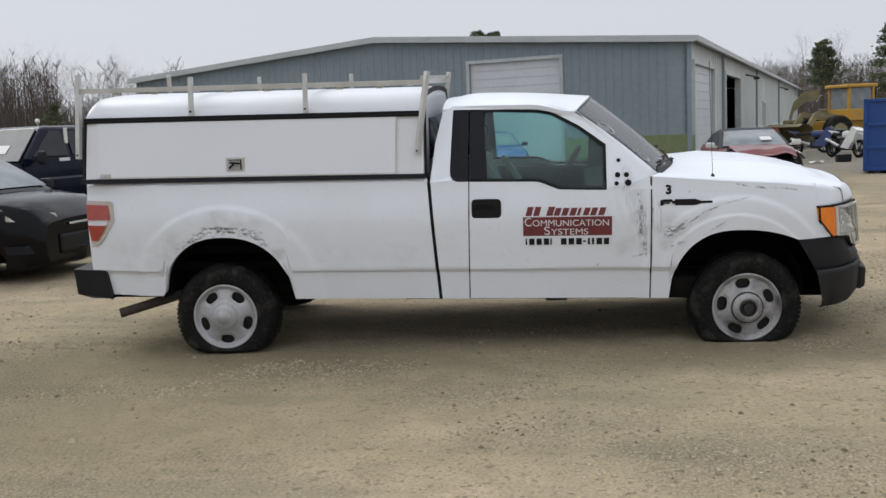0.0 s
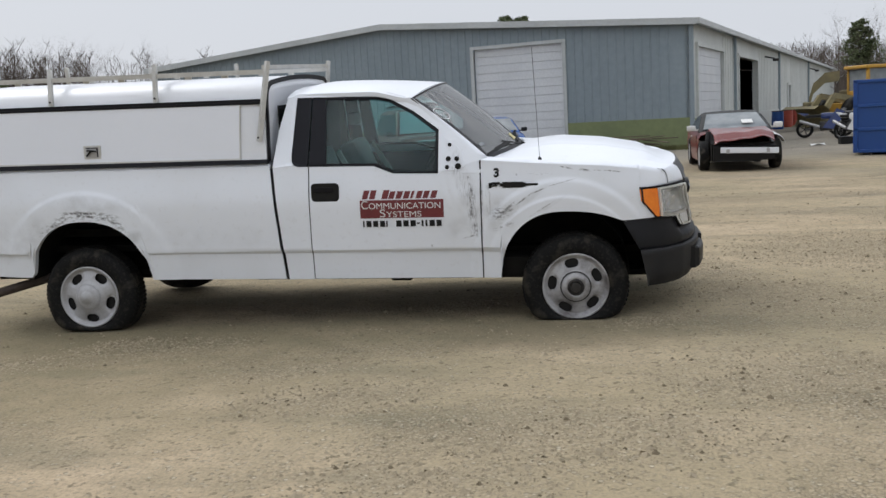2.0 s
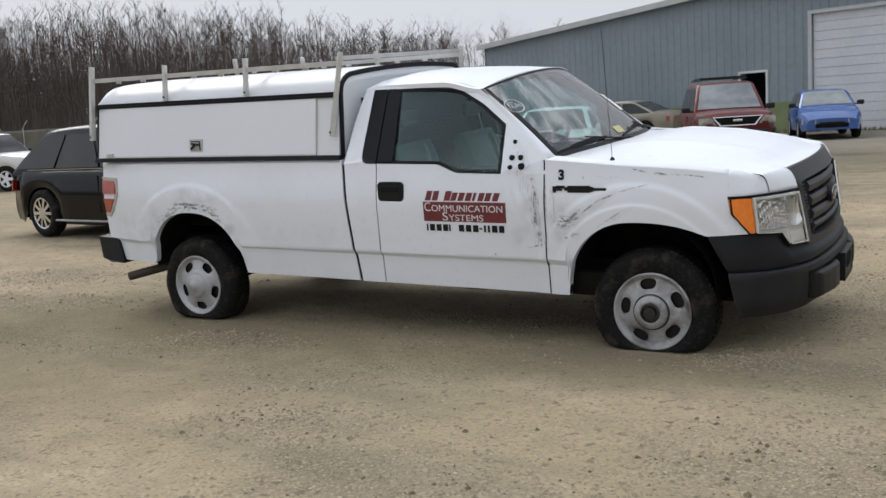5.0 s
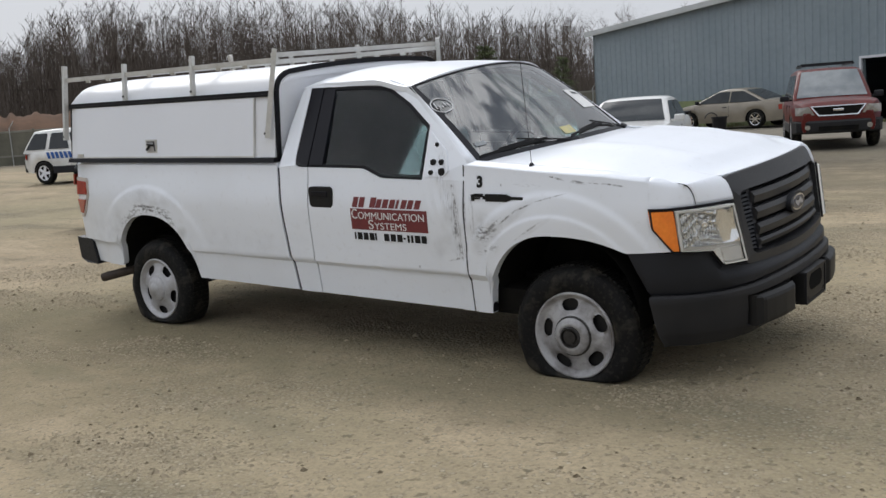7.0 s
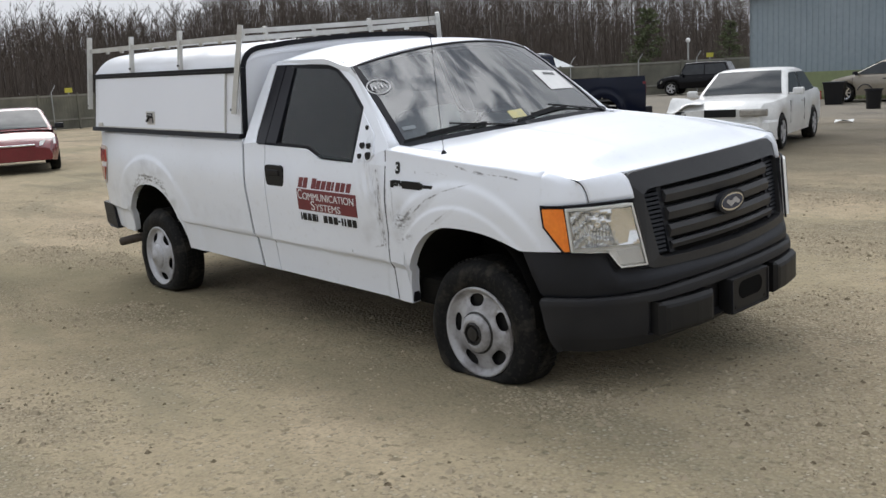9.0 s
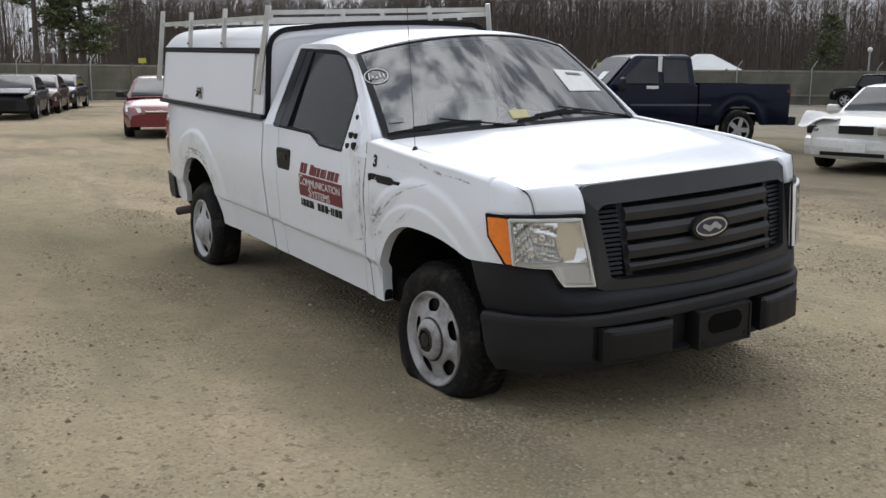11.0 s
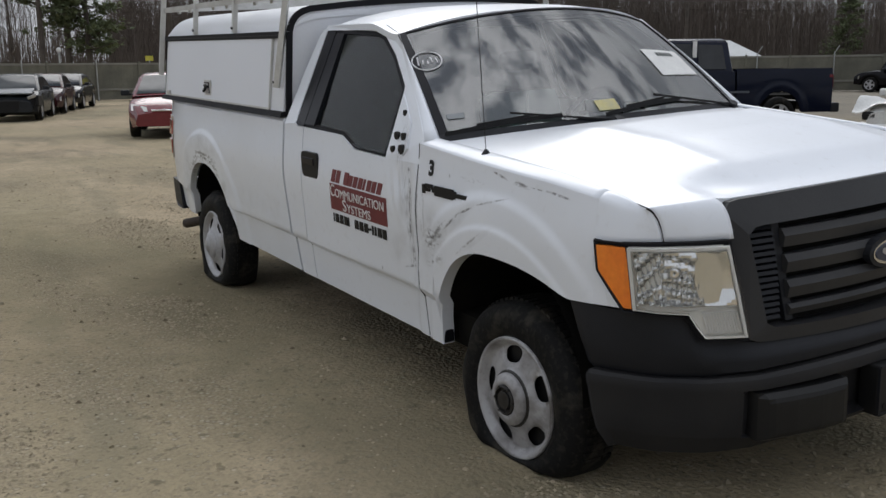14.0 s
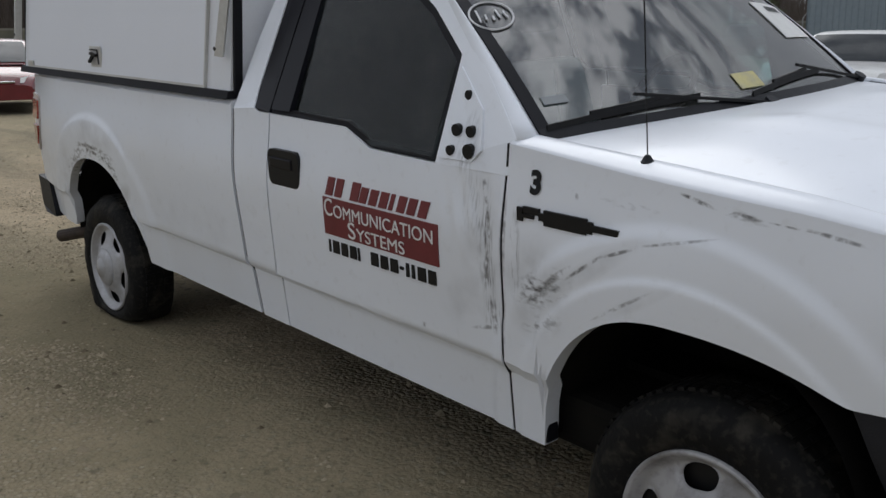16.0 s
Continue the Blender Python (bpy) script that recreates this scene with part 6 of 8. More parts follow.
for x in (-4.43, -4.15, -3.60, -3.32, -2.80, -2.52):
    part("tab", box_bm((x, -0.825, 1.800), (0.05, 0.012, 0.025)), M_ALU, RACK)
    part("tab", box_bm((x, 0.825, 1.800), (0.05, 0.012, 0.025)), M_ALU, RACK)

# ---- parked and wrecked cars ----
def car_wheel(parent, x, sgn, w, r, spokes, rim_mat):
    wh = part("wheel", bmesh.new(), M_TYRE, parent, "", pose(x, sgn * w, r) @ (pose(0, 0, 0, 0, 0, 180) if sgn > 0 else Matrix.Identity(4)))
    bm = lathe_bm([(r * 0.64, 0.02), (r * 0.66, -0.006), (r * 0.84, -0.016), (r * 0.96, 0.004), (r, 0.035), (r, 0.17), (r * 0.95, 0.20), (r * 0.6, 0.20)], 32)
    for v in bm.verts:
        v.co.z = max(v.co.z, -r + 0.008)
    part("tyre", bm, M_TYRE, wh, smooth=True)
    bm = lathe_bm([(r * 0.66, 0.03), (r * 0.66, -0.004), (r * 0.60, 0.002), (r * 0.58, 0.03)], 32)
    for k in range(spokes):
        a = 2 * math.pi * k / spokes
        add_bar(bm, (0.03 * math.cos(a), 0.004, 0.03 * math.sin(a)), (r * 0.61 * math.cos(a), 0.008, r * 0.61 * math.sin(a)), 0.016, r * (0.24 if spokes < 7 else 0.13))
    add_bar(bm, (0, -0.006, 0), (0, 0.05, 0), r * 0.19, sides=12)
    part("rim", bm, rim_mat, wh, "alloy rim")
    part("drum", add_bar(bmesh.new(), (0, 0.05, 0), (0, 0.10, 0), r * 0.60, sides=18), M_DARK, wh)


def car(name, m, label, paint, L, W, H, top, cab, axles, r=0.32, belt=0.92, sill=0.24, trim=None, glass=None, spokes=5, rim=None, posts=(0.5,),
        front="sedan", lower=None, headlamp=None, category="car", sills=None, tail=True, roof_mat=None, screen_glass=None, grille_high=0.10, pillar=0.03):
    """A car with x ahead: top is its upper line (x, z) from tail to nose without the cabin; cab the x of screen foot, roof front, roof back, rear screen foot."""
    c = thing(name, m, label, category)
    hw = W / 2
    fx, rx = axles
    trim, glass, rim = trim or M_TRIM, glass or M_DARKGLASS, rim or M_STEEL
    screen_glass = screen_glass or glass

    def half(x):
        k = abs(x) / (L / 2)
        return hw * (1 - 0.20 * smooth01((k - 0.72) / 0.28) ** 1.4)

    def bottom(x):
        z = sill + 0.04 * smooth01((abs(x) / (L / 2) - 0.8) / 0.2)
        for ax in (fx, rx):
            q = (x - ax) / (r * 1.22)
            if abs(q) < 1:
                z = max(z, r * 0.95 + r * 1.16 * math.sqrt(1 - abs(q) ** 2.2) * 0.98)
        return z

    xs = sorted(set([round(v, 3) for v in np.linspace(-L / 2, L / 2, 25)] + [round(ax + r * 1.22 * q, 3) for ax in (fx, rx) for q in (-1.0, -0.97, -0.88, -0.7, -0.45, -0.2, 0, 0.2, 0.45, 0.7, 0.88, 0.97, 1.0)]))
    rings = []
    for x in xs:
        w, zb, zt = half(x), bottom(x), lerp(top, x)
        k = abs(x) / (L / 2)
        zs = zt - 0.10 - 0.04 * smooth01((k - 0.5) * 2)
        zb = min(zb, zs - 0.05)
        line = [(0.955, zb), (0.99, zb + (zs - zb) * 0.30), (1.0, zb + (zs - zb) * 0.55), (0.985, zs), (0.93, zt - 0.030), (0.80, zt), (0.45, zt + 0.022), (0.0, zt + 0.030)]
        ring = [(x, -w * a, z) for a, z in line] + [(x, w * a, z) for a, z in reversed(line[:-1])]
        rings.append(ring)
    bm = loft_bm(rings, closed=False)
    bm.verts.ensure_lookup_table()
    n = len(rings[0])
    bm.faces.new([bm.verts[i] for i in range(n)])
    bm.faces.new([bm.verts[len(bm.verts) - n + i] for i in reversed(range(n))])
    sharp(part("body", bm, paint, c), 40)
    # near-black box stands in for the shaded underside and wheel wells
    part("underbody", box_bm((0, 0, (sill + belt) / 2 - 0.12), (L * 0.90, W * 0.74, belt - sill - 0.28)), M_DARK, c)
    for ax in (fx, rx):
        for sgn in (-1, 1):
            car_wheel(c, ax, sgn, hw - 0.015, r, spokes, rim)
    if lower:
        for sgn in (-1, 1):
            part("cladding", box_bm(((fx + rx) / 2, sgn * (hw - 0.004), sill + 0.09), (fx - rx - 2.3 * r, 0.03, 0.22), 0.01), lower, c)
        for sx in (-1, 1):
            part("bumper", box_bm((sx * (L / 2 - 0.02), 0, sill + 0.16), (0.12, W * 0.80, 0.26), 0.03), lower, c)

    # cabin shell with panes set into it
    xa, xb, xc, xd = cab
    wb, wt = hw * 0.925, hw * 0.735
    zr = H - 0.035
    zbelt = belt

    def shell(x, v):
        """A point of the cabin's side: v from belt to roof."""
        return wb + (wt - wb) * v

    def wide(z):
        return wb + (wt - wb) * min(1.0, max(0.0, (z - zbelt) / (zr - zbelt)))

    def roofline(x):
        if x > xb:
            return zbelt + (zr - zbelt) * ((xa - x) / (xa - xb)) ** 0.86
        if x < xc:
            return zbelt + (zr - zbelt) * max(0.0, (x - xd) / (xc - xd)) ** 0.86
        k = (x - (xb + xc) / 2) / ((xb - xc) / 2)
        return zr + (H - zr) * (1 - abs(k) ** 2.2)

    rings = []
    for x in sorted({*np.linspace(xd, xc, 7), *np.linspace(xc, xb, 9), *np.linspace(xb, xa, 7)}):
        t = roofline(x)
        zs = max(zbelt - 0.05, t - 0.06)
        line = [(wide(zbelt - 0.06), zbelt - 0.07), (wide(zs), (zbelt + zs) / 2 - 0.02), (wide(zs), zs), (wide(t) - 0.03, max(zs + 0.01, t - 0.022)), (wide(t) - 0.09, t - 0.004), (wide(t) * 0.5, t + 0.010), (0.0, t + 0.014)]
        line[1] = (wide(line[1][1]), line[1][1])
        rings.append([(x, -y, z) for y, z in line] + [(x, y, z) for y, z in reversed(line[:-1])])
    sharp(part("cabin", loft_bm(rings, closed=False), roof_mat or paint, c), 45)
    e = 0.010

    def quad(name, pts, push, mat):
        part(name, prism_bm([Vector(p) + Vector(push) * e for p in pts], Vector(push) * -0.004), mat, c)

    def glaze(name, x0, x1, mat):
        def f(u, v):
            x, k = x0 + (x1 - x0) * u, 2 * v - 1
            t = roofline(x)
            return (x, k * (wide(t) - 0.085), t + 0.012 + 0.010 * (1 - k * k))
        part(name, grid_bm(f, 8, 8), mat, c, smooth=True)
    glaze("windscreen", xa - (xa - xb) * 0.05, xa - (xa - xb) * 0.92, screen_glass)
    glaze("rear_window", xd + (xc - xd) * 0.06, xd + (xc - xd) * 0.90, glass)
    cuts = [0.0, *posts, 1.0]
    for sgn in (-1, 1):
        for i, (k0, k1) in enumerate(zip(cuts, cuts[1:])):
            def side(k, v, inset):
                lo, hi = xa + (xd - xa) * k, xb + (xc - xb) * k
                x = lo + (hi - lo) * v
                return (x + inset, sgn * (wb + (wt - wb) * v), zbelt + (zr - zbelt) * v)
            g0, g1 = (-0.10 if k0 == 0 else -pillar), (0.10 if k1 == 1 else pillar)
            quad("side_window", [side(k0, 0.05, g0), side(k1, 0.05, g1), side(k1, 0.55, g1 * 0.9), side(k1, 0.80, g1 * 0.9), side(k1, 0.86, g1 * 1.4), side(k0, 0.86, g0 * 1.4), side(k0, 0.78, g0)], (0, sgn, 0.2), glass)
        for k in posts[:1]:
            x = xa + (xd - xa) * k
            part("handle", box_bm((x + 0.16, sgn * (hw * 0.985 + 0.004), zbelt - 0.13), (0.17, 0.03, 0.03), 0.008), trim, c)
        part("door_seam", box_bm((xa + (xd - xa) * posts[0], sgn * hw * 0.992, (sill + zbelt) / 2 + 0.05), (0.008, 0.012, zbelt - sill - 0.28)), M_DARK, c)
        part("door_seam", box_bm((xa - 0.05, sgn * hw * 0.992, (sill + zbelt) / 2 + 0.05), (0.008, 0.012, zbelt - sill - 0.28)), M_DARK, c)
        mir = part("mirror", box_bm((xa - 0.22, sgn * (hw + 0.09), zbelt + 0.07), (0.10, 0.20, 0.13), 0.035), trim, c)
        part("stalk", box_bm((xa - 0.21, sgn * (hw - 0.04), zbelt + 0.03), (0.05, 0.14, 0.04)), trim, mir)
    # nose and tail
    zn, zt2 = lerp(top, L / 2 - 0.10), lerp(top, -L / 2 + 0.08)
    if front != "bare":
        part("grille", box_bm((L / 2 - 0.008, 0, zn - 0.20), (0.05, W * 0.40, grille_high), 0.01), M_BLACKVINYL, c)
        part("air_intake", box_bm((L / 2 - 0.005, 0, sill + 0.16), (0.05, W * 0.52, 0.12), 0.01), M_DARK, c)
        for sgn in (-1, 1):
            hl = part("headlamp", prism_bm([(L / 2 - 0.03, sgn * hw * 0.50, zn - 0.06), (L / 2 - 0.32, sgn * hw * 0.93, zn - 0.05), (L / 2 - 0.28, sgn * hw * 0.93, zn - 0.20), (L / 2 - 0.01, sgn * hw * 0.50, zn - 0.20)], (0.04, 0, 0)), headlamp or M_CARLAMP, c)
    if tail:
        for sgn in (-1, 1):
            part("tail_lamp", prism_bm([(-L / 2 + 0.01, sgn * hw * 0.52, zt2 - 0.10), (-L / 2 + 0.20, sgn * hw * 0.93, zt2 - 0.10), (-L / 2 + 0.18, sgn * hw * 0.93, zt2 - 0.27), (-L / 2 - 0.005, sgn * hw * 0.52, zt2 - 0.27)], (-0.035, 0, 0)), M_REDLENS, c)
    return c


def pose_car(x, y, heading):
    return pose(x, y, 0, 0, 0, heading)


M_CARLAMP = plain("clear_car_lamp", (0.42, 0.40, 0.36), 0.15, 0.3, (0.25, 0.24, 0.22), 12, 60, coat=0.5)
P_BLACK, P_RED = car_paint("black_car_paint", (0.0035, 0.0035, 0.005), 0.14), car_paint("faded_red_paint", (0.175, 0.024, 0.021), 0.3)
P_MAROON, P_BLUE = car_paint("dark_red_paint", (0.16, 0.012, 0.018), 0.22), car_paint("bright_blue_paint", (0.035, 0.11, 0.36), 0.25)
P_TAN, P_WHITE = car_paint("champagne_paint", (0.28, 0.245, 0.19), 0.3), car_paint("white_car_paint", (0.74, 0.74, 0.72), 0.3)
P_NAVY, P_SILVER = car_paint("navy_paint", (0.006, 0.009, 0.022), 0.16), car_paint("dark_silver_paint", (0.10, 0.11, 0.12), 0.25)
P_WINE, P_DEEPBLUE = car_paint("wine_red_paint", (0.040, 0.012, 0.014), 0.2), car_paint("deep_blue_paint", (0.006, 0.016, 0.075), 0.2)
P_DEEPRED = plain("deep_red_paint", (0.110, 0.011, 0.008), 0.3, 0.0, (0.080, 0.008, 0.006), 2.2, 30, spec=0.24)
P_CHARCOAL = car_paint("charcoal_paint", (0.022, 0.024, 0.027), 0.25)
P_GREYBLUE = car_paint("dull_navy_trim", (0.06, 0.07, 0.09), 0.4)

SEDAN = lambda L: [(-L / 2, 0.78), (-L / 2 + 0.10, 0.93), (-L / 2 + 0.6, 0.99), (-0.6, 0.95), (0.5, 0.95), (L / 2 - 0.9, 0.90), (L / 2 - 0.25, 0.76), (L / 2, 0.60)]
SUV = lambda L: [(-L / 2, 0.95), (-L / 2 + 0.06, 1.06), (0.5, 1.06), (L / 2 - 1.0, 1.08), (L / 2 - 0.25, 0.98), (L / 2, 0.80)]

crossover = car("crossover", pose_car(-8.10, 10.88, -3.0), "glossy black crossover parked behind the pickup", P_BLACK, 4.70, 1.87, 1.63,
                [(-2.35, 0.80), (-2.31, 0.93), (-2.20, 1.02), (-0.6, 1.03), (0.6, 1.02), (1.5, 0.99), (2.0, 0.92), (2.25, 0.83), (2.35, 0.68)], (1.45, 0.50, -1.35, -2.15), (1.40, -1.35), r=0.36, belt=1.00, sill=0.20, front="bare", screen_glass=M_PALEGLASS, posts=(0.36, 0.68), spokes=10, rim=M_CHROME)
for sgn in (-1, 1):
    part("headlamp", prism_bm([(2.24, sgn * 0.44, 0.78), (1.84, sgn * 0.875, 0.86), (1.96, sgn * 0.885, 0.72), (2.30, sgn * 0.44, 0.66)], (0.05, 0, 0)), M_CARLAMP, crossover, "clear headlamp")
    part("sill_strip", box_bm((-0.08, sgn * 0.905, 0.26), (1.9, 0.03, 0.03), 0.01), M_STEEL, crossover)
    part("window_strip", add_bar(bmesh.new(), (1.25, sgn * 0.872, 1.012), (-1.7, sgn * 0.872, 1.012), 0.010, 0.010), M_CHROME, crossover)
part("grille", box_bm((2.35, 0, 0.42), (0.05, 1.0, 0.24), 0.04), M_BLACKVINYL, crossover)
part("bumper", loft_bm([[(x + dx, y, z) for z, dx in ((0.15, -0.10), (0.19, 0.0), (0.34, 0.03), (0.44, 0.0))] for y, x in ((-0.92, 1.92), (-0.86, 2.12), (-0.62, 2.28), (0, 2.36), (0.62, 2.28), (0.86, 2.12), (0.92, 1.92))], closed=False), P_BLACK, crossover, "deep black front bumper")
part("grille_bar", box_bm((2.375, 0, 0.64), (0.03, 0.62, 0.03), 0.01), M_CHROME, crossover)
red_suv = car("suv", pose_car(-3.82, 25.75, -66.0), "dark red four-wheel-drive wagon with a roof rack", P_DEEPRED, 4.80, 1.83, 1.78,
              [(-2.4, 0.95), (-2.34, 1.06), (0.5, 1.06), (1.3, 1.08), (2.0, 1.04), (2.28, 0.98), (2.4, 0.80)], (1.10, 0.42, -2.05, -2.32), (1.45, -1.45), r=0.38, belt=1.06, sill=0.36, posts=(0.33, 0.66), front="bare", screen_glass=M_PALEGLASS)
for sgn in (-1, 1):
    part("roof_rail", add_bar(bmesh.new(), (0.2, sgn * 0.55, 1.85), (-1.9, sgn * 0.55, 1.85), 0.05, 0.04), M_TRIM, red_suv)
for x in (0.0, -1.3):
    part("rack_bar", box_bm((x, 0, 1.88), (0.06, 1.15, 0.05)), M_TRIM, red_suv)
part("grille_frame", prism_bm([(2.41, -0.56, 0.955), (2.41, 0.56, 0.955), (2.43, 0.40, 0.735), (2.43, -0.40, 0.735)], (-0.05, 0, 0)), M_CHROME, red_suv, "bright grille surround")
part("grille_mesh", prism_bm([(2.418, -0.52, 0.935), (2.418, 0.52, 0.935), (2.438, 0.375, 0.760), (2.438, -0.375, 0.760)], (-0.05, 0, 0)), M_DARK, red_suv)
part("emblem", box_bm((2.445, 0, 0.86), (0.02, 0.22, 0.06), 0.02), M_CHROME, red_suv)
for sgn in (-1, 1):
    part("headlamp", prism_bm([(2.40, sgn * 0.585, 0.945), (2.30, sgn * 0.86, 0.935), (2.31, sgn * 0.86, 0.765), (2.42, sgn * 0.47, 0.765)], (-0.06, 0, 0)), M_CARLAMP, red_suv, "dull clear headlamp")
    part("fog_lamp", add_bar(bmesh.new(), (2.44, sgn * 0.62, 0.50), (2.36, sgn * 0.62, 0.50), 0.055, sides=14), M_CARLAMP, red_suv)
    part("cladding", box_bm((0.0, sgn * 0.90, 0.45), (2.0, 0.04, 0.20), 0.015), M_GREYTRIM, red_suv)
part("bumper", loft_bm([[(x + dx, y, z) for z, dx in ((0.36, -0.04), (0.40, 0.02), (0.60, 0.03), (0.64, 0.0))] for y, x in ((-0.92, 2.02), (-0.84, 2.26), (-0.60, 2.41), (0, 2.45), (0.60, 2.41), (0.84, 2.26), (0.92, 2.02))], closed=False), M_GREYTRIM, red_suv, "dark plastic bumper")
part("air_intake", box_bm((2.455, 0, 0.47), (0.04, 0.80, 0.10), 0.01), M_DARK, red_suv)
car("hatchback", pose_car(-2.65, 32.0, -72.0), "bright blue hatchback parked facing out", P_BLUE, 4.20, 1.70, 1.42,
               [(-2.1, 0.85), (-2.0, 0.98), (0.4, 0.96), (1.2, 0.90), (1.85, 0.76), (2.1, 0.58)], (1.05, 0.35, -1.35, -1.95), (1.30, -1.30), r=0.31, posts=(0.45,), screen_glass=M_PALEGLASS)
car("sedan", pose_car(-10.70, 36.1, 173.0), "champagne sedan parked sideways beyond the wagon", P_TAN, 4.75, 1.76, 1.43, SEDAN(4.75), (1.15, 0.15, -0.75, -1.72), (1.38, -1.32), r=0.33, posts=(0.50,), spokes=8, rim=M_CHROME, glass=M_MIDGLASS)
white_sedan = car("sedan", pose_car(-5.6, 19.8, -71.0), "white boxy sedan with a crushed front corner", P_WHITE, 4.72, 1.76, 1.42,
                  [(-2.36, 0.85), (-2.3, 0.98), (-1.5, 1.0), (-0.6, 0.97), (0.5, 0.96), (1.7, 0.90), (2.25, 0.86), (2.36, 0.74)], (0.95, 0.25, -1.05, -1.60), (1.45, -1.22), r=0.31, posts=(0.47,), screen_glass=M_MIDGLASS, trim=P_WHITE, front="bare")
part("headlamp", box_bm((2.33, 0.58, 0.70), (0.14, 0.46, 0.13), 0.03, Matrix.Rotation(radians(10), 3, "Z")), M_CARLAMP, white_sedan, "wide clear headlamp")
part("grille_panel", box_bm((2.365, 0.02, 0.70), (0.04, 0.54, 0.13), 0.01), M_BLACKVINYL, white_sedan, "dark grille")
part("plate", box_bm((2.465, 0.05, 0.42), (0.02, 0.34, 0.14), 0.004), M_PAPER, white_sedan, "blank pale number plate")
part("lower_slot", box_bm((2.435, 0, 0.315), (0.04, 1.0, 0.06), 0.01), M_BLACKVINYL, white_sedan)
def buckle(u, v):
    x, y = 1.75 + 0.62 * u, -0.92 + 0.62 * v
    return (x, y, 0.915 - 0.05 * u + 0.09 * math.sin(5.2 * u + 2.1 * v) * u * (1 - v) + 0.06 * math.sin(7 * v + 3 * u) * (1 - v) - 0.18 * max(0.0, u - 0.7) * (1 - v))


part("crumpled_corner", grid_bm(buckle, 12, 10, (0, 0, -0.012)), P_WHITE, white_sedan, "crumpled white bonnet corner")
part("lamp_cavity", box_bm((2.25, -0.66, 0.68), (0.22, 0.24, 0.13), 0.04), M_BLACKVINYL, white_sedan)
part("bumper_cover", loft_bm([[(x + dx, y, z + 0.03 * max(0.0, -y)) for z, dx in ((0.22, -0.06), (0.27, 0.0), (0.40, 0.03), (0.52, 0.02), (0.56, -0.05))] for y, x in ((-0.90, 2.02), (-0.82, 2.26), (-0.55, 2.39), (0, 2.43), (0.55, 2.39), (0.82, 2.26), (0.90, 2.02))], closed=False), P_WHITE, white_sedan, "loose white bumper cover")
red_coupe = car("coupe", pose_car(4.21, 23.28, -89.0), "wrecked red coupe with its front bumper torn off", P_RED, 4.30, 1.74, 1.28,
                [(-2.15, 0.80), (-2.05, 0.92), (-1.2, 0.95), (-0.2, 0.88), (0.5, 0.88), (1.4, 0.80), (2.0, 0.72), (2.15, 0.62)], (0.80, -0.02, -0.75, -1.65), (1.30, -1.20), r=0.33, belt=0.86, sill=0.20, posts=(0.6,), front="bare", roof_mat=M_BLACKVINYL, screen_glass=M_PALEGLASS, trim=P_WHITE)
# its front corners are torn away back to the wheels
shell_me = next(o for o in red_coupe.children if o.name.startswith("body")).data
bm = bmesh.new()
bm.from_mesh(shell_me)
torn = [f for f in bm.faces for q in [f.calc_center_median()] if q.x > 1.02 + 0.10 * math.sin(9 * q.z) and (abs(q.y) > 0.45 or q.x > 1.3) and not (q.y < -0.75 and q.x < 1.25)]
bmesh.ops.delete(bm, geom=torn, context="FACES")
bm.to_mesh(shell_me)
bm.free()
part("crash_beam", box_bm((2.06, 0.12, 0.445), (0.08, 1.20, 0.125), 0.02, Matrix.Rotation(radians(-2.5), 3, "X")), M_CAP, red_coupe, "bare white crash beam")
for y in (-0.33, 0.50):
    part("beam_bracket", box_bm((2.09, y, 0.44), (0.05, 0.07, 0.09), 0.012), M_STEEL, red_coupe)
part("front_cavity", loft_bm([[(1.20, y, 0.20), (1.98, y, 0.20 + 0.06 * abs(y)), (2.00, y, 0.52), (1.90, y, 0.60), (1.20, y, 0.72)] for y in np.linspace(-0.62, 0.66, 9)]), M_BLACKVINYL, red_coupe)
part("folded_bonnet", grid_bm(lambda u, v: (0.84 + 1.28 * u - 0.06 * v * u, -0.60 + 1.24 * v, 0.915 - 0.05 * u - 0.03 * (1 - v) * u - (0.15 - 0.03 * v) * smooth01((u - 0.80) / 0.20) - 0.10 * (2 * v - 1) ** 4 * u + 0.022 * math.sin(7 * v + 2 * u) * u + 0.012 * math.sin(17 * v - 6 * u) * u), 18, 24, (0, 0, -0.015)), P_RED, red_coupe, "buckled red bonnet")
for sgn in (-1, 1):
    part("inner_wing", prism_bm([(0.95, sgn * 0.60, 0.30), (1.95, sgn * 0.56, 0.34), (1.90, sgn * 0.56, 0.64), (1.60, sgn * 0.58, 0.78), (0.95, sgn * 0.60, 0.84)], (0, sgn * 0.03, 0)), M_BLACKVINYL, red_coupe, "bare black inner wing")
    part("strut_tower", add_bar(bmesh.new(), (1.32, sgn * 0.66, 0.50), (1.26, sgn * 0.60, 0.84), 0.10, sides=12), M_BLACKVINYL, red_coupe)
part("bent_wing", grid_bm(lambda u, v: (1.02 + 0.50 * u, 0.74 + 0.16 * v + 0.05 * u, 0.80 - 0.08 * u - 0.16 * v * v + 0.02 * math.sin(9 * u)), 8, 6, (0, 0, -0.012)), P_WHITE, red_coupe, "bent white wing edge")
part("screen_note", prism_bm([(0.655, 0.16, 0.998), (0.655, 0.40, 0.998), (0.545, 0.38, 1.070), (0.545, 0.15, 1.070)], (0.010, 0, 0.012)), M_PAPER, red_coupe, "white paper on the windscreen")
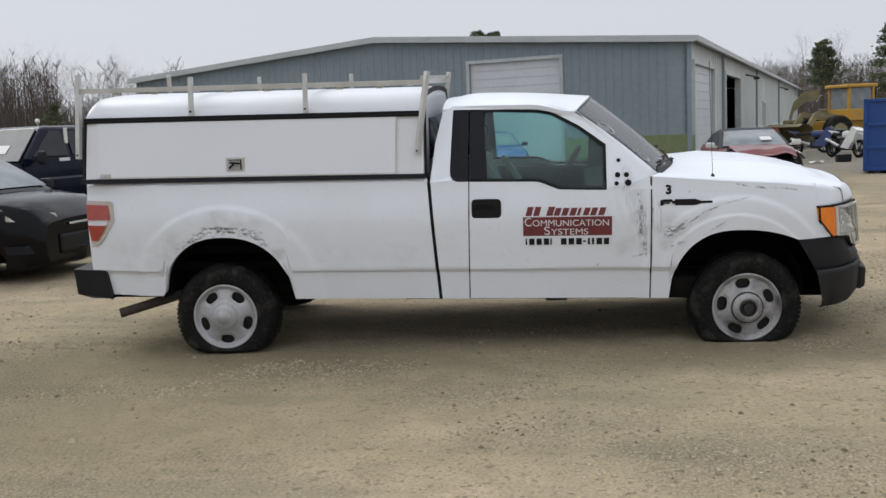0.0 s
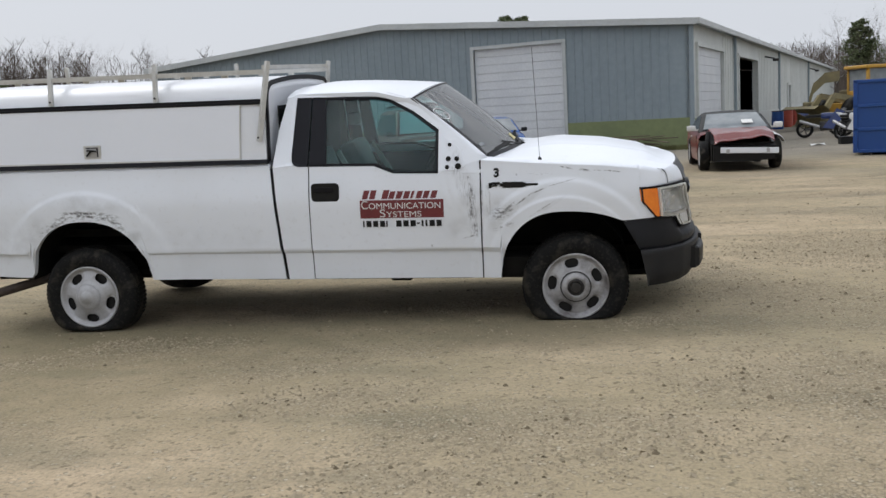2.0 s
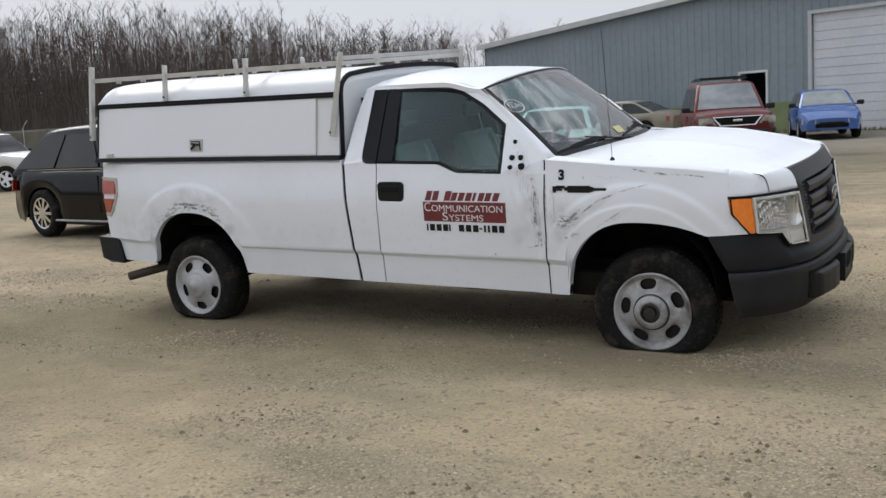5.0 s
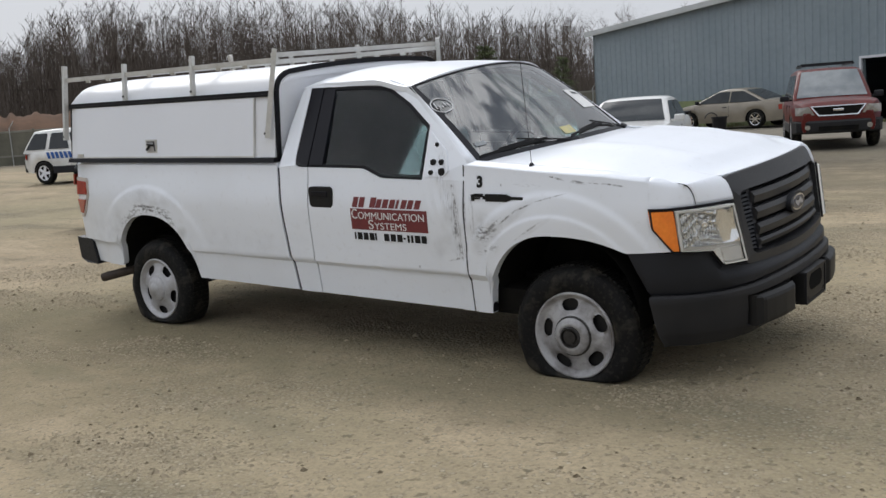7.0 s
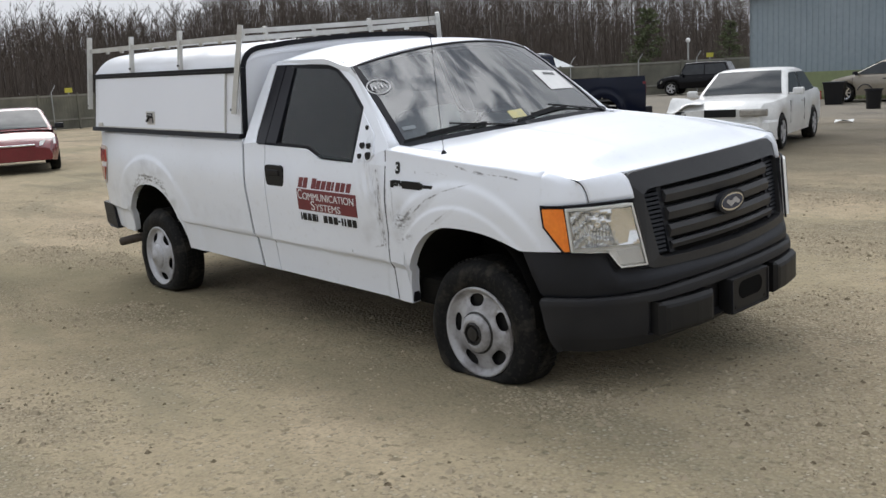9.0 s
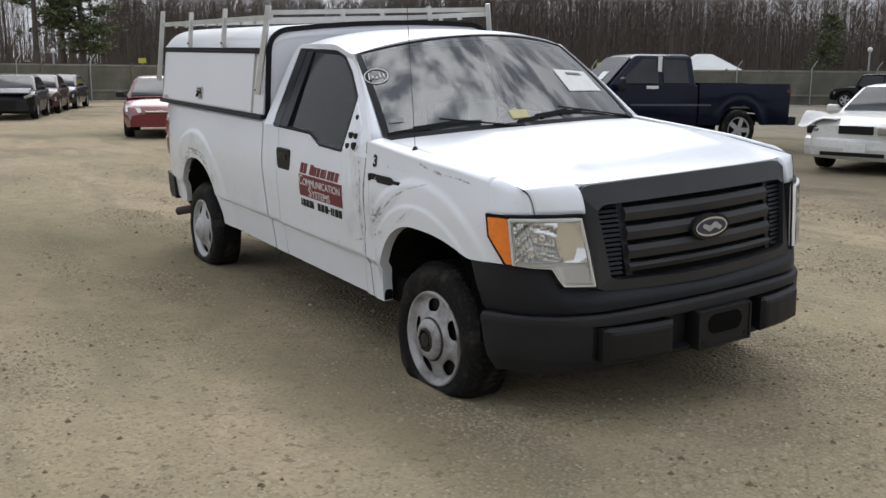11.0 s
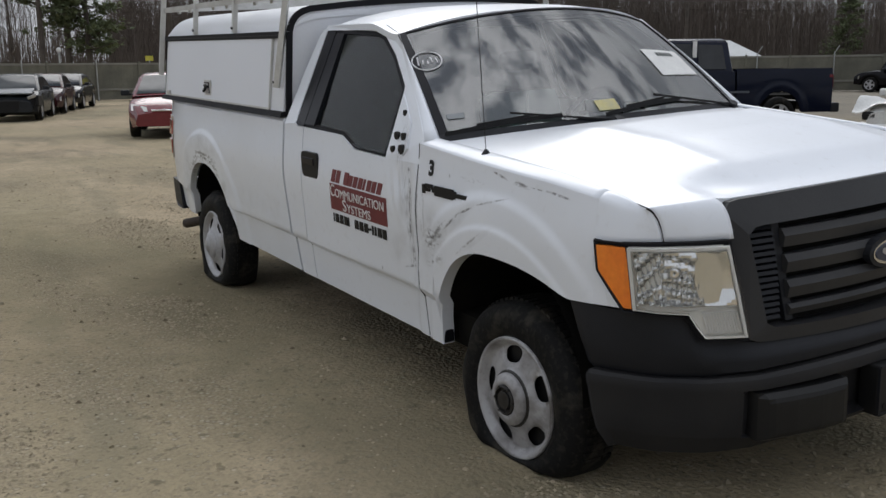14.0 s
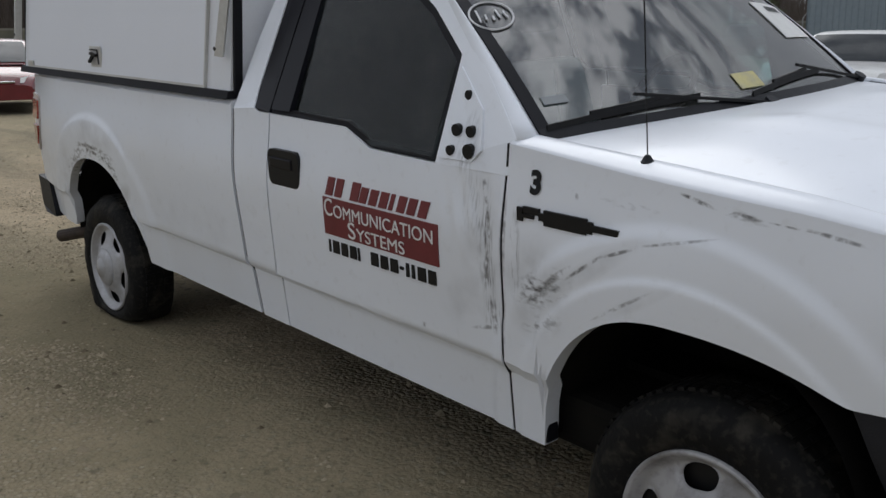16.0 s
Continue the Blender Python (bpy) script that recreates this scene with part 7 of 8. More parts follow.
red_civic = car("sedan", pose_car(-19.3, 9.95, -14.0), "dark red sedan facing the pickup", P_MAROON, 4.49, 1.75, 1.43,
                [(-2.24, 0.85), (-2.15, 1.0), (-1.5, 1.02), (-0.5, 0.95), (0.6, 0.93), (1.5, 0.86), (2.05, 0.72), (2.24, 0.55)], (1.25, 0.30, -0.95, -1.75), (1.40, -1.30), r=0.31, posts=(0.5,), front="bare", screen_glass=M_MIDGLASS)
for sgn in (-1, 1):
    part("headlamp", prism_bm([(2.14, sgn * 0.46, 0.69), (1.80, sgn * 0.80, 0.76), (1.92, sgn * 0.80, 0.62), (2.20, sgn * 0.44, 0.60)], (0.05, 0, 0)), M_REFLECT, red_civic)
part("air_intake", box_bm((2.21, 0, 0.36), (0.06, 0.95, 0.12), 0.03), M_DARK, red_civic)
part("chrome_strip", box_bm((2.22, 0, 0.62), (0.06, 0.72, 0.035), 0.01), M_CHROME, red_civic)
wreck = car("sedan", pose_car(-29.65, 7.35, -13.0), "dark grey sedan with a smashed nose", P_CHARCOAL, 4.5, 1.75, 1.42, SEDAN(4.5), (1.15, 0.25, -1.0, -1.7), (1.38, -1.30), r=0.32, posts=(0.5,), front="bare", screen_glass=M_MIDGLASS)
part("front_cavity", loft_bm([[(2.0, y, 0.20), (2.275 - 0.25 * abs(y) ** 2, y, 0.28), (2.285 - 0.25 * abs(y) ** 2, y, 0.62), (2.1, y, 0.72 - 0.05 * abs(y))] for y in np.linspace(-0.84, 0.84, 9)]), M_BLACKVINYL, wreck)
for sgn in (-1, 1):
    part("bare_wing", box_bm((1.75, sgn * 0.84, 0.62), (0.85, 0.10, 0.34), 0.04), M_BLACKVINYL, wreck)
part("hanging_lamp", box_bm((2.14, 0.70, 0.74), (0.16, 0.26, 0.10), 0.03, Matrix.Rotation(radians(20), 3, "X")), M_CARLAMP, wreck)
part("crumpled_bonnet", box_bm((1.75, 0.0, 0.90), (0.8, 1.4, 0.05), 0.02, Matrix.Rotation(radians(9), 3, "Y")), P_SILVER, wreck)
maroon = car("sedan", pose_car(-34.2, 8.6, -13.5), "dark maroon sedan at the fence", P_WINE, 4.5, 1.74, 1.42, SEDAN(4.5), (1.1, 0.25, -1.0, -1.7), (1.38, -1.30), r=0.32, posts=(0.5,))
car("sedan", pose_car(-38.5, 9.9, -17.0), "small dark sedan at the fence", P_BLACK, 4.3, 1.70, 1.42, SEDAN(4.3), (1.1, 0.25, -1.0, -1.7), (1.30, -1.25), r=0.31, posts=(0.5,))
car("sedan", pose_car(-40.9, 5.2, -55.0), "deep blue sedan with a buckled bonnet", P_DEEPBLUE, 4.4, 1.72, 1.40, SEDAN(4.4), (1.1, 0.25, -1.0, -1.7), (1.30, -1.25), r=0.31, posts=(0.5,))
white_suv = car("suv", pose_car(-23.75, 18.0, 18.0), "white compact wagon with blue side lettering shapes", P_WHITE, 4.42, 1.78, 1.70, SUV(4.42), (0.95, 0.40, -1.75, -2.12), (1.30, -1.31), r=0.36, belt=1.06, sill=0.36, lower=M_TRIM, posts=(0.36, 0.68), spokes=5, rim=M_CAP, pillar=0.075)
bm = bmesh.new()
for k in range(11):
    pts = [(0.95 - 0.175 * k, 0.80), (0.95 - 0.175 * k - 0.11, 0.80), (0.95 - 0.175 * k - 0.05, 1.00), (0.95 - 0.175 * k + 0.06, 1.00)]
    pts = [(-x - 0.1, -0.902, z) for x, z in pts]
    f = prism_bm(pts, (0, 0.01, 0))
    me = bpy.data.meshes.new("tmp")
    f.to_mesh(me)
    f.free()
    bm.from_mesh(me)
    bpy.data.meshes.remove(me)
part("lettering_bars", bm, P_BLUE, white_suv, "slanted blue bars along the doors")
car("suv", pose_car(-27.8, 48.4, 200.0), "black four-wheel drive by the fence", P_BLACK, 4.2, 1.75, 1.75, SUV(4.2), (0.8, 0.5, -1.7, -2.0), (1.25, -1.25), r=0.38, belt=1.05, sill=0.36, posts=(0.5,))


def crew_pickup():
    """A navy extended-cab pickup: x ahead."""
    c = thing("pickup_truck", pose_car(-10.75, 18.50, 252.0) @ Matrix.Diagonal((0.94, 1.0, 1.04, 1.0)), "navy extended-cab pickup with white tape on its doors", "pickup truck")
    L, hw, r = 5.75, 1.0, 0.40
    fx, rx = 1.95, -1.65

    def arch(x, z0):
        for ax in (fx, rx):
            q = (x - ax) / (r * 1.25)
            if abs(q) < 1:
                return max(z0, 0.42 + r * 1.22 * math.sqrt(1 - q * q))
        return z0
    for sgn in (-1, 1):
        for nm, x0, x1, zt in (("bed_side", -2.85, -0.66, 1.33), ("cab_side", -0.62, 1.50, 1.29), ("wing", 1.52, 2.80, 1.22)):
            def f(u, v):
                x = x0 + (x1 - x0) * u
                zb = arch(x, 0.50)
                z = zb + (zt - zb) * v
                y = hw - 0.03 * (2 * v - 1) ** 2 - 0.05 * smooth01((x - 2.2) / 0.6)
                for ax in (fx, rx):
                    d = math.hypot(x - ax, z - 0.42)
                    if d < 0.66 and z > 0.45:
                        y += 0.03 * smooth01((0.66 - d) / 0.06)
                return (x, sgn * y, z)
            sharp(part(nm, grid_bm(f, 40, 12, (0, -sgn * 0.04, 0)), P_NAVY, c), 30)
        part("trim_strip", box_bm(((-2.8 + 2.6) / 2 + 0.1, sgn * (hw - 0.004), 0.90), (1.9, 0.02, 0.035), 0.006), P_GREYBLUE, c)
        mir = part("mirror", box_bm((1.22, sgn * (hw + 0.20), 1.30), (0.10, 0.20, 0.26), 0.05), M_TRIM, c)
        part("stalk", box_bm((1.24, sgn * (hw + 0.04), 1.25), (0.05, 0.22, 0.06)), M_TRIM, mir)
        for nm, pts in (("side_window", [(1.20, 1.32), (0.62, 1.80), (0.28, 1.80), (0.28, 1.32)]), ("side_window", [(0.16, 1.33), (0.16, 1.79), (-0.40, 1.78), (-0.44, 1.33)])):
            part(nm, prism_bm([(x, sgn * (0.955 - 0.30 * (z - 1.22) + 0.012), z) for x, z in pts], (0, -sgn * 0.006, 0)), M_DARKGLASS, c)
        part("tape", box_bm((0.23, sgn * 0.845, 1.70), (0.09, 0.02, 0.30), 0.004), M_PAPER, c, "strip of white tape")
        part("tape", box_bm((0.45, sgn * 0.990, 1.245), (0.28, 0.02, 0.06), 0.004), M_PAPER, c, "strip of white tape")
        part("tail_lamp", box_bm((-2.82, sgn * 0.95, 1.08), (0.10, 0.08, 0.26), 0.01), P_MAROON, c)
        for ax in (fx, rx):
            car_wheel(c, ax, sgn, hw - 0.02, r, 5, M_STEEL)
    bm = loft_bm([[(1.50, -0.94, 1.20), (1.50, 0.94, 1.20), (-0.62, 0.95, 1.20), (-0.62, -0.95, 1.20)], [(0.80, -0.76, 1.86), (0.80, 0.76, 1.86), (-0.55, 0.76, 1.86), (-0.55, -0.76, 1.86)], [(0.68, -0.62, 1.90), (0.68, 0.62, 1.90), (-0.50, 0.62, 1.90), (-0.50, -0.62, 1.90)]])
    bmesh.ops.bevel(bm, geom=[q for q in bm.edges if max(q.verts[0].co.z, q.verts[1].co.z) > 1.5], offset=0.05, segments=3, affect="EDGES", profile=0.5)
    sharp(part("cab", bm, P_NAVY, c), 45)
    part("windscreen", prism_bm([(1.50, -0.86, 1.24), (1.50, 0.86, 1.24), (0.86, 0.70, 1.83), (0.86, -0.70, 1.83)], (0.015, 0, 0.015)), M_MIDGLASS, c)
    part("screen_note", prism_bm([(1.37, 0.02, 1.385), (1.37, 0.36, 1.385), (1.20, 0.34, 1.540), (1.20, 0.02, 1.540)], (0.012, 0, 0.012)), M_PAPER, c, "white paper behind the windscreen")
    part("bonnet", grid_bm(lambda u, v: (1.50 + 1.32 * u, -0.92 + 1.84 * v, 1.20 + 0.07 * (1 - (2 * v - 1) ** 2) - 0.10 * u * u), 10, 10, (0, 0, -0.06)), P_NAVY, c, smooth=True)
    part("front", box_bm((2.80, 0, 0.88), (0.10, 1.80, 0.60), 0.04), M_TRIM, c)
    part("tailgate", box_bm((-2.86, 0, 1.0), (0.05, 1.76, 0.62), 0.01), P_NAVY, c)
    part("rear_bumper", box_bm((-2.97, 0, 0.58), (0.20, 1.9, 0.18), 0.03), M_TRIM, c)
    part("front_bumper", box_bm((2.92, 0, 0.55), (0.20, 1.95, 0.24), 0.04), M_STEEL, c)
    part("bed_floor", box_bm((-1.75, 0, 0.80), (2.1, 1.7, 0.06)), M_DARK, c)
    part("bed_front", box_bm((-0.70, 0, 1.0), (0.05, 1.8, 0.58)), P_NAVY, c)
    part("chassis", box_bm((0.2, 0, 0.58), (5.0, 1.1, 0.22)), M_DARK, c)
    return c


crew_pickup()

# ---- trees and woods ----
def add_stick(vs, fs, a, b, ra, rb, sides=3):
    d = (b - a)
    if d.length < 1e-5:
        return
    d.normalize()
    u = d.orthogonal().normalized()
    w = d.cross(u)
    k = len(vs)
    for p, r in ((a, ra), (b, rb)):
        for i in range(sides):
            t = 2 * math.pi * i / sides
            vs.append(tuple(p + (u * math.cos(t) + w * math.sin(t)) * r))
    for i in range(sides):
        j = (i + 1) % sides
        fs.append((k + i, k + j, k + sides + j, k + sides + i))


def grow(vs, fs, rng, p, d, length, r, depth, up=0.15, spread=0.75, sides=4):
    segs = 3 if depth > 1 else 2
    step = length / segs
    for i in range(segs):
        q = p + d * step
        r2 = r * (0.82 if i < segs - 1 else 0.7)
        add_stick(vs, fs, p, q, r, r2, sides if depth > 1 else 3)
        p, r = q, r2
        d = (d + Vector((rng.uniform(-1, 1), rng.uniform(-1, 1), rng.uniform(-0.5, 1) * up * 2)) * 0.16).normalized()
        if depth > 0 and (i > 0 or depth < 3):
            for _ in range(2 if depth > 1 else 3):
                side = Vector((rng.uniform(-1, 1), rng.uniform(-1, 1), rng.uniform(-0.1, 0.9))).normalized()
                grow(vs, fs, rng, p, (d * (1 - spread) + side * spread + Vector((0, 0, up))).normalized(), length * rng.uniform(0.45, 0.7), r * 0.55, depth - 1, up, spread, sides)


def mesh_of(name, vs, fs, material):
    me = bpy.data.meshes.new(name)
    me.from_pydata(vs, [], fs)
    me.materials.append(material)
    return me


def bare_tree(x, y, height, seed, label="bare winter tree with spreading limbs"):
    rng = random.Random(seed)
    t = thing("tree", pose(x, y, 0), label, "tree", "bare trees beyond the yard")
    vs, fs = [], []
    p, d, r = Vector((0, 0, -0.1)), Vector((0, 0, 1)), height * 0.011
    trunk_v, trunk_f = [], []
    for i in range(5):
        q = p + d * height * 0.13
        add_stick(trunk_v, trunk_f, p, q, r, r * 0.85, 8)
        p, r = q, r * 0.85
        d = (d + Vector((rng.uniform(-1, 1), rng.uniform(-1, 1), 0)) * 0.06).normalized()
        if i > 0:
            for _ in range(2):
                side = Vector((rng.uniform(-1, 1), rng.uniform(-1, 1), rng.uniform(0.1, 0.6))).normalized()
                grow(vs, fs, rng, p, (side + Vector((0, 0, 0.45))).normalized(), height * rng.uniform(0.20, 0.34), r * 0.5, 3)
    grow(vs, fs, rng, p, d, height * 0.3, r * 0.8, 3)
    for nm, v, f, mt in (("trunk", trunk_v, trunk_f, M_BARK), ("crown", vs, fs, M_TWIG)):
        ob = new(nm, mesh_of(nm, v, f, mt))
        ob.parent = t
    return t


def pine_tree(x, y, height, seed, width=0.24, low=0.25, label="tall dark green pine with open boughs", dense=1.0):
    rng = random.Random(seed)
    t = thing("tree", pose(x, y, 0), label, "tree", "evergreens beyond the yard")
    tv, tf, nv, nf = [], [], [], []
    add_stick(tv, tf, Vector((0, 0, -0.1)), Vector((0, 0, height * 0.55)), height * 0.018, height * 0.012, 8)
    add_stick(tv, tf, Vector((0, 0, height * 0.55)), Vector((0.1, 0, height)), height * 0.012, 0.02, 8)
    n_b = int(60 * dense)
    for i in range(n_b):
        k = low + (1 - low) * (i / n_b)
        z = height * k
        a = rng.uniform(0, 2 * math.pi)
        reach = height * width * (1.05 - k) ** 0.65 * rng.uniform(0.55, 1.15) + 0.2
        end = Vector((math.cos(a) * reach, math.sin(a) * reach, z + reach * rng.uniform(0.0, 0.35)))
        add_stick(tv, tf, Vector((0, 0, z)), end, height * 0.004 + 0.01, 0.012, 4)
        for j in range(int(26 * dense) + 12):
            c = Vector((0, 0, z)).lerp(end, rng.uniform(0.35, 1.06)) + Vector((rng.gauss(0, 1), rng.gauss(0, 1), rng.gauss(0, 0.55))) * reach * 0.15
            s = height * rng.uniform(0.010, 0.026)
            base = len(nv)
            for _ in range(3):
                nv.append(tuple(c + Vector((rng.uniform(-1, 1), rng.uniform(-1, 1), rng.uniform(-0.6, 0.8))) * s))
            nf.append((base, base + 1, base + 2))
            q = len(nv)
            for _ in range(3):
                nv.append(tuple(c + Vector((rng.uniform(-1, 1), rng.uniform(-1, 1), rng.uniform(-0.6, 0.8))) * s))
            nf.append((q, q + 1, q + 2))
    for nm, v, f, mt in (("trunk", tv, tf, M_BARK), ("crown", nv, nf, M_PINE)):
        ob = new(nm, mesh_of(nm, v, f, mt))
        ob.parent = t
    return t


def woods():
    """The bare woods behind the fence: trunks, limbs and twigs beyond counting, in one piece."""
    rng = random.Random(11)
    vs, fs = [], []
    for _ in range(3800):
        a = radians(rng.uniform(-24, 106))       # to the left of +y
        if a > radians(81) and rng.random() < 0.90:
            continue
        dist = 76 + 75 * rng.random() ** 0.8
        big = 1.0
        if a < radians(24):
            dist, big = 150 + 90 * rng.random(), 0.70
        x, y = -dist * math.sin(a), 6 + dist * math.cos(a)
        if a >= radians(24):
            big = (0.84 + 0.33 * smooth01((math.degrees(a) - 31) / 20)) * (1 - 0.24 * smooth01((math.degrees(a) - 60) / 8))
            if math.degrees(a) < 31.5 and rng.random() < 0.85:
                continue
        h = (6.4 + 0.052 * dist) * rng.uniform(0.86, 1.06) * big
        lean = Vector((rng.uniform(-0.05, 0.05), rng.uniform(-0.05, 0.05), 1))
        r = rng.uniform(0.035, 0.105)
        p = Vector((x, y, -0.3))
        top = p + lean * h
        mid = p.lerp(top, 0.55) + Vector((rng.uniform(-0.3, 0.3), rng.uniform(-0.3, 0.3), 0))
        add_stick(vs, fs, p, mid, r, r * 0.62)
        add_stick(vs, fs, mid, top, r * 0.62, 0.015)
        for i in range(12):
            k = 0.22 + 0.77 * rng.random() ** 0.75
            q = p.lerp(mid, k / 0.55) if k < 0.55 else mid.lerp(top, (k - 0.55) / 0.45)
            l = h * rng.uniform(0.10, 0.24) * (1.15 - k * 0.6)
            b = rng.uniform(0, 2 * math.pi)
            e = q + Vector((math.cos(b) * l * 0.62, math.sin(b) * l * 0.62, l * rng.uniform(0.5, 1.0)))
            add_stick(vs, fs, q, e, max(0.014, r * 0.22), 0.008)
            for _ in range(4):
                k2 = rng.uniform(0.30, 1.0)
                q2 = q.lerp(e, k2)
                l2 = l * rng.uniform(0.3, 0.65)
                b2 = rng.uniform(0, 2 * math.pi)
                add_stick(vs, fs, q2, q2 + Vector((math.cos(b2) * l2 * 0.6, math.sin(b2) * l2 * 0.6, l2 * 0.8)), 0.016, 0.006)
    ob = new("woods", mesh_of("woods", vs, fs, M_TWIG))
    return tagged(ob, "dense bare winter woods behind the fence", "woods", kind="stuff")


def brush():
    rng = random.Random(5)
    vs, fs = [], []
    for _ in range(7000):
        a = radians(rng.uniform(-24, 104))
        dist = (74 if a > radians(26) else 140) + 40 * rng.random()
        p = Vector((-dist * math.sin(a), 6 + dist * math.cos(a), -0.2))
        for _ in range(5):
            l = rng.uniform(1.0, 3.2) * (1 + 1.2 * rng.random() ** 3)
            b = rng.uniform(0, 2 * math.pi)
            q = p + Vector((rng.uniform(-1, 1), rng.uniform(-1, 1), 0))
            add_stick(vs, fs, q, q + Vector((math.cos(b) * l * 0.3, math.sin(b) * l * 0.3, l)), 0.030, 0.008)
    ob = new("brush", mesh_of("brush", vs, fs, M_TWIG))
    return tagged(ob, "tangled brown undergrowth at the wood's edge", "brush", kind="stuff")


def far_woods():
    """A thin-stemmed distance of woods, deep behind the rest."""
    rng = random.Random(17)
    vs, fs = [], []
    for _ in range(13500):
        a = radians(rng.uniform(-26, 108))
        if a > radians(81) and rng.random() < 0.80:
            continue
        left = a > radians(24)
        dist = rng.uniform(150, 215) if left else rng.uniform(250, 320)
        h = dist * rng.uniform(0.045, 0.092) * ((0.60 + 0.52 * smooth01((math.degrees(a) - 31) / 20)) * (1 - 0.14 * smooth01((math.degrees(a) - 60) / 8)) if left else 0.62)
        p = Vector((-dist * math.sin(a), 6 + dist * math.cos(a), -0.5))
        top = p + Vector((rng.uniform(-0.6, 0.6), rng.uniform(-0.6, 0.6), h))
        r = rng.uniform(0.07, 0.17)
        add_stick(vs, fs, p, top, r, 0.012)
        for _ in range(7):
            q = p.lerp(top, rng.uniform(0.35, 0.97))
            l, b = h * rng.uniform(0.10, 0.22), rng.uniform(0, 6.28)
            add_stick(vs, fs, q, q + Vector((math.cos(b) * l * 0.5, math.sin(b) * l * 0.5, l)), 0.030, 0.008)
    ob = new("far_woods", mesh_of("far_woods", vs, fs, M_TWIG))
    return tagged(ob, "distant grey-brown winter woods", "woods", kind="stuff")


def earth_bank():
    """A low bank of brown leaf litter at the foot of the woods."""
    rng = random.Random(8)
    bumps = [rng.uniform(-0.25, 0.25) for _ in range(60)]

    def f(u, v):
        a = radians(57.5 + 12.5 * u)
        d = 60.5 + 14 * v
        z = 3.1 * math.sin(math.pi * min(1.0, v * 1.5) * 0.5) * smooth01(u * 8) * smooth01((1 - u) * 8) + bumps[int(u * 40) % 60] * v
        return (3.9 - d * math.sin(a), 2.3 + d * math.cos(a), z - 0.05)
    ob = part("earth_bank", grid_bm(f, 80, 10), M_LITTER, smooth=True)
    return tagged(ob, "low bank of brown leaf litter behind the fence", "bank", kind="structure")


earth_bank()
woods()
brush()
far_woods()
pine_tree(-56.0, 10.8, 11.0, 3, 0.20, 0.42, dense=0.55)
pine_tree(-58.0, 12.5, 11.5, 4, 0.22, 0.30, dense=0.7)
pine_tree(-57.0, 13.5, 10.5, 7, 0.22, 0.24, dense=1.4)
pine_tree(-8.4, 92, 10.6, 6, 0.42, 0.45, dense=1.6)
pine_tree(-45.5, 66, 6.3, 8, 0.28, 0.04, "dark bushy cedar at the wood's edge", 1.4)
pine_tree(-40.5, 70, 5.0, 9, 0.26, 0.04, "dark bushy cedar at the wood's edge", 1.2)
bare_tree(-57.0, 6.6, 12.5, 21)
bare_tree(-58.0, 7.5, 12.0, 22)
bare_tree(-60.0, 9.4, 10.0, 25)
bare_tree(-62.0, 3.0, 10.0, 26)
for k, (az, dist, high) in enumerate(((26.3, 88, 7.4), (27.4, 92, 8.4), (28.5, 90, 8.3), (29.6, 94, 8.6), (31.0, 90, 8.7), (32.2, 94, 9.2), (33.4, 90, 9.0))):
    bare_tree(2.0 - dist * math.sin(radians(az)), dist * math.cos(radians(az)), high, 40 + k)
pine_tree(30.5, 98, 10.0, 31, 0.28, 0.3, dense=1.3)
pine_tree(25.5, 104, 9.0, 32, 0.34, 0.5, dense=1.4)
bare_tree(22.5, 100, 8.5, 33)
bare_tree(28, 108, 9.5, 34)

# ---- things about the yard ----
M_DUMPBLUE = plain("blue_container_paint", (0.006, 0.052, 0.235), 0.45, 0.0, (0.008, 0.058, 0.215), 1.5, 20)
M_YELLOW = plain("machine_yellow", (0.55, 0.30, 0.035), 0.5, 0.0, (0.40, 0.23, 0.04), 2, 20)
M_DULLYELLOW = plain("weathered_yellow", (0.28, 0.235, 0.115), 0.75, 0.0, (0.165, 0.145, 0.09), 2, 20)
M_WOOD = plain("old_pallet_wood", (0.16, 0.125, 0.085), 0.9, 0.0, (0.10, 0.08, 0.06), 3, 30)
M_REDPLASTIC = plain("red_drum", (0.32, 0.05, 0.03), 0.5)
M_SIGNYELLOW = plain("yellow_plate", (0.55, 0.50, 0.06), 0.6)

# blue container
box = thing("dumpster", pose(9.40, 25.68, 0, 0, 0, -17), "blue ribbed steel dumpster at the yard edge", "dumpster")
part("body", box_bm((0, 0, 0.97), (3.6, 1.9, 1.78), 0.03), M_DUMPBLUE, box)
for z in (0.10, 0.64, 1.22, 1.82):
    part("rib", box_bm((0, 0, z), (3.68, 1.98, 0.08), 0.015), M_DUMPBLUE, box)
for x in (-1.79, 1.79):
    for y in (-0.94, 0.94):
        part("corner_post", box_bm((x, y, 0.96), (0.10, 0.10, 1.80), 0.01), M_DUMPBLUE, box)
        part("foot", box_bm((x * 0.85, y * 0.9, 0.04), (0.18, 0.14, 0.08)), M_HUB, box)


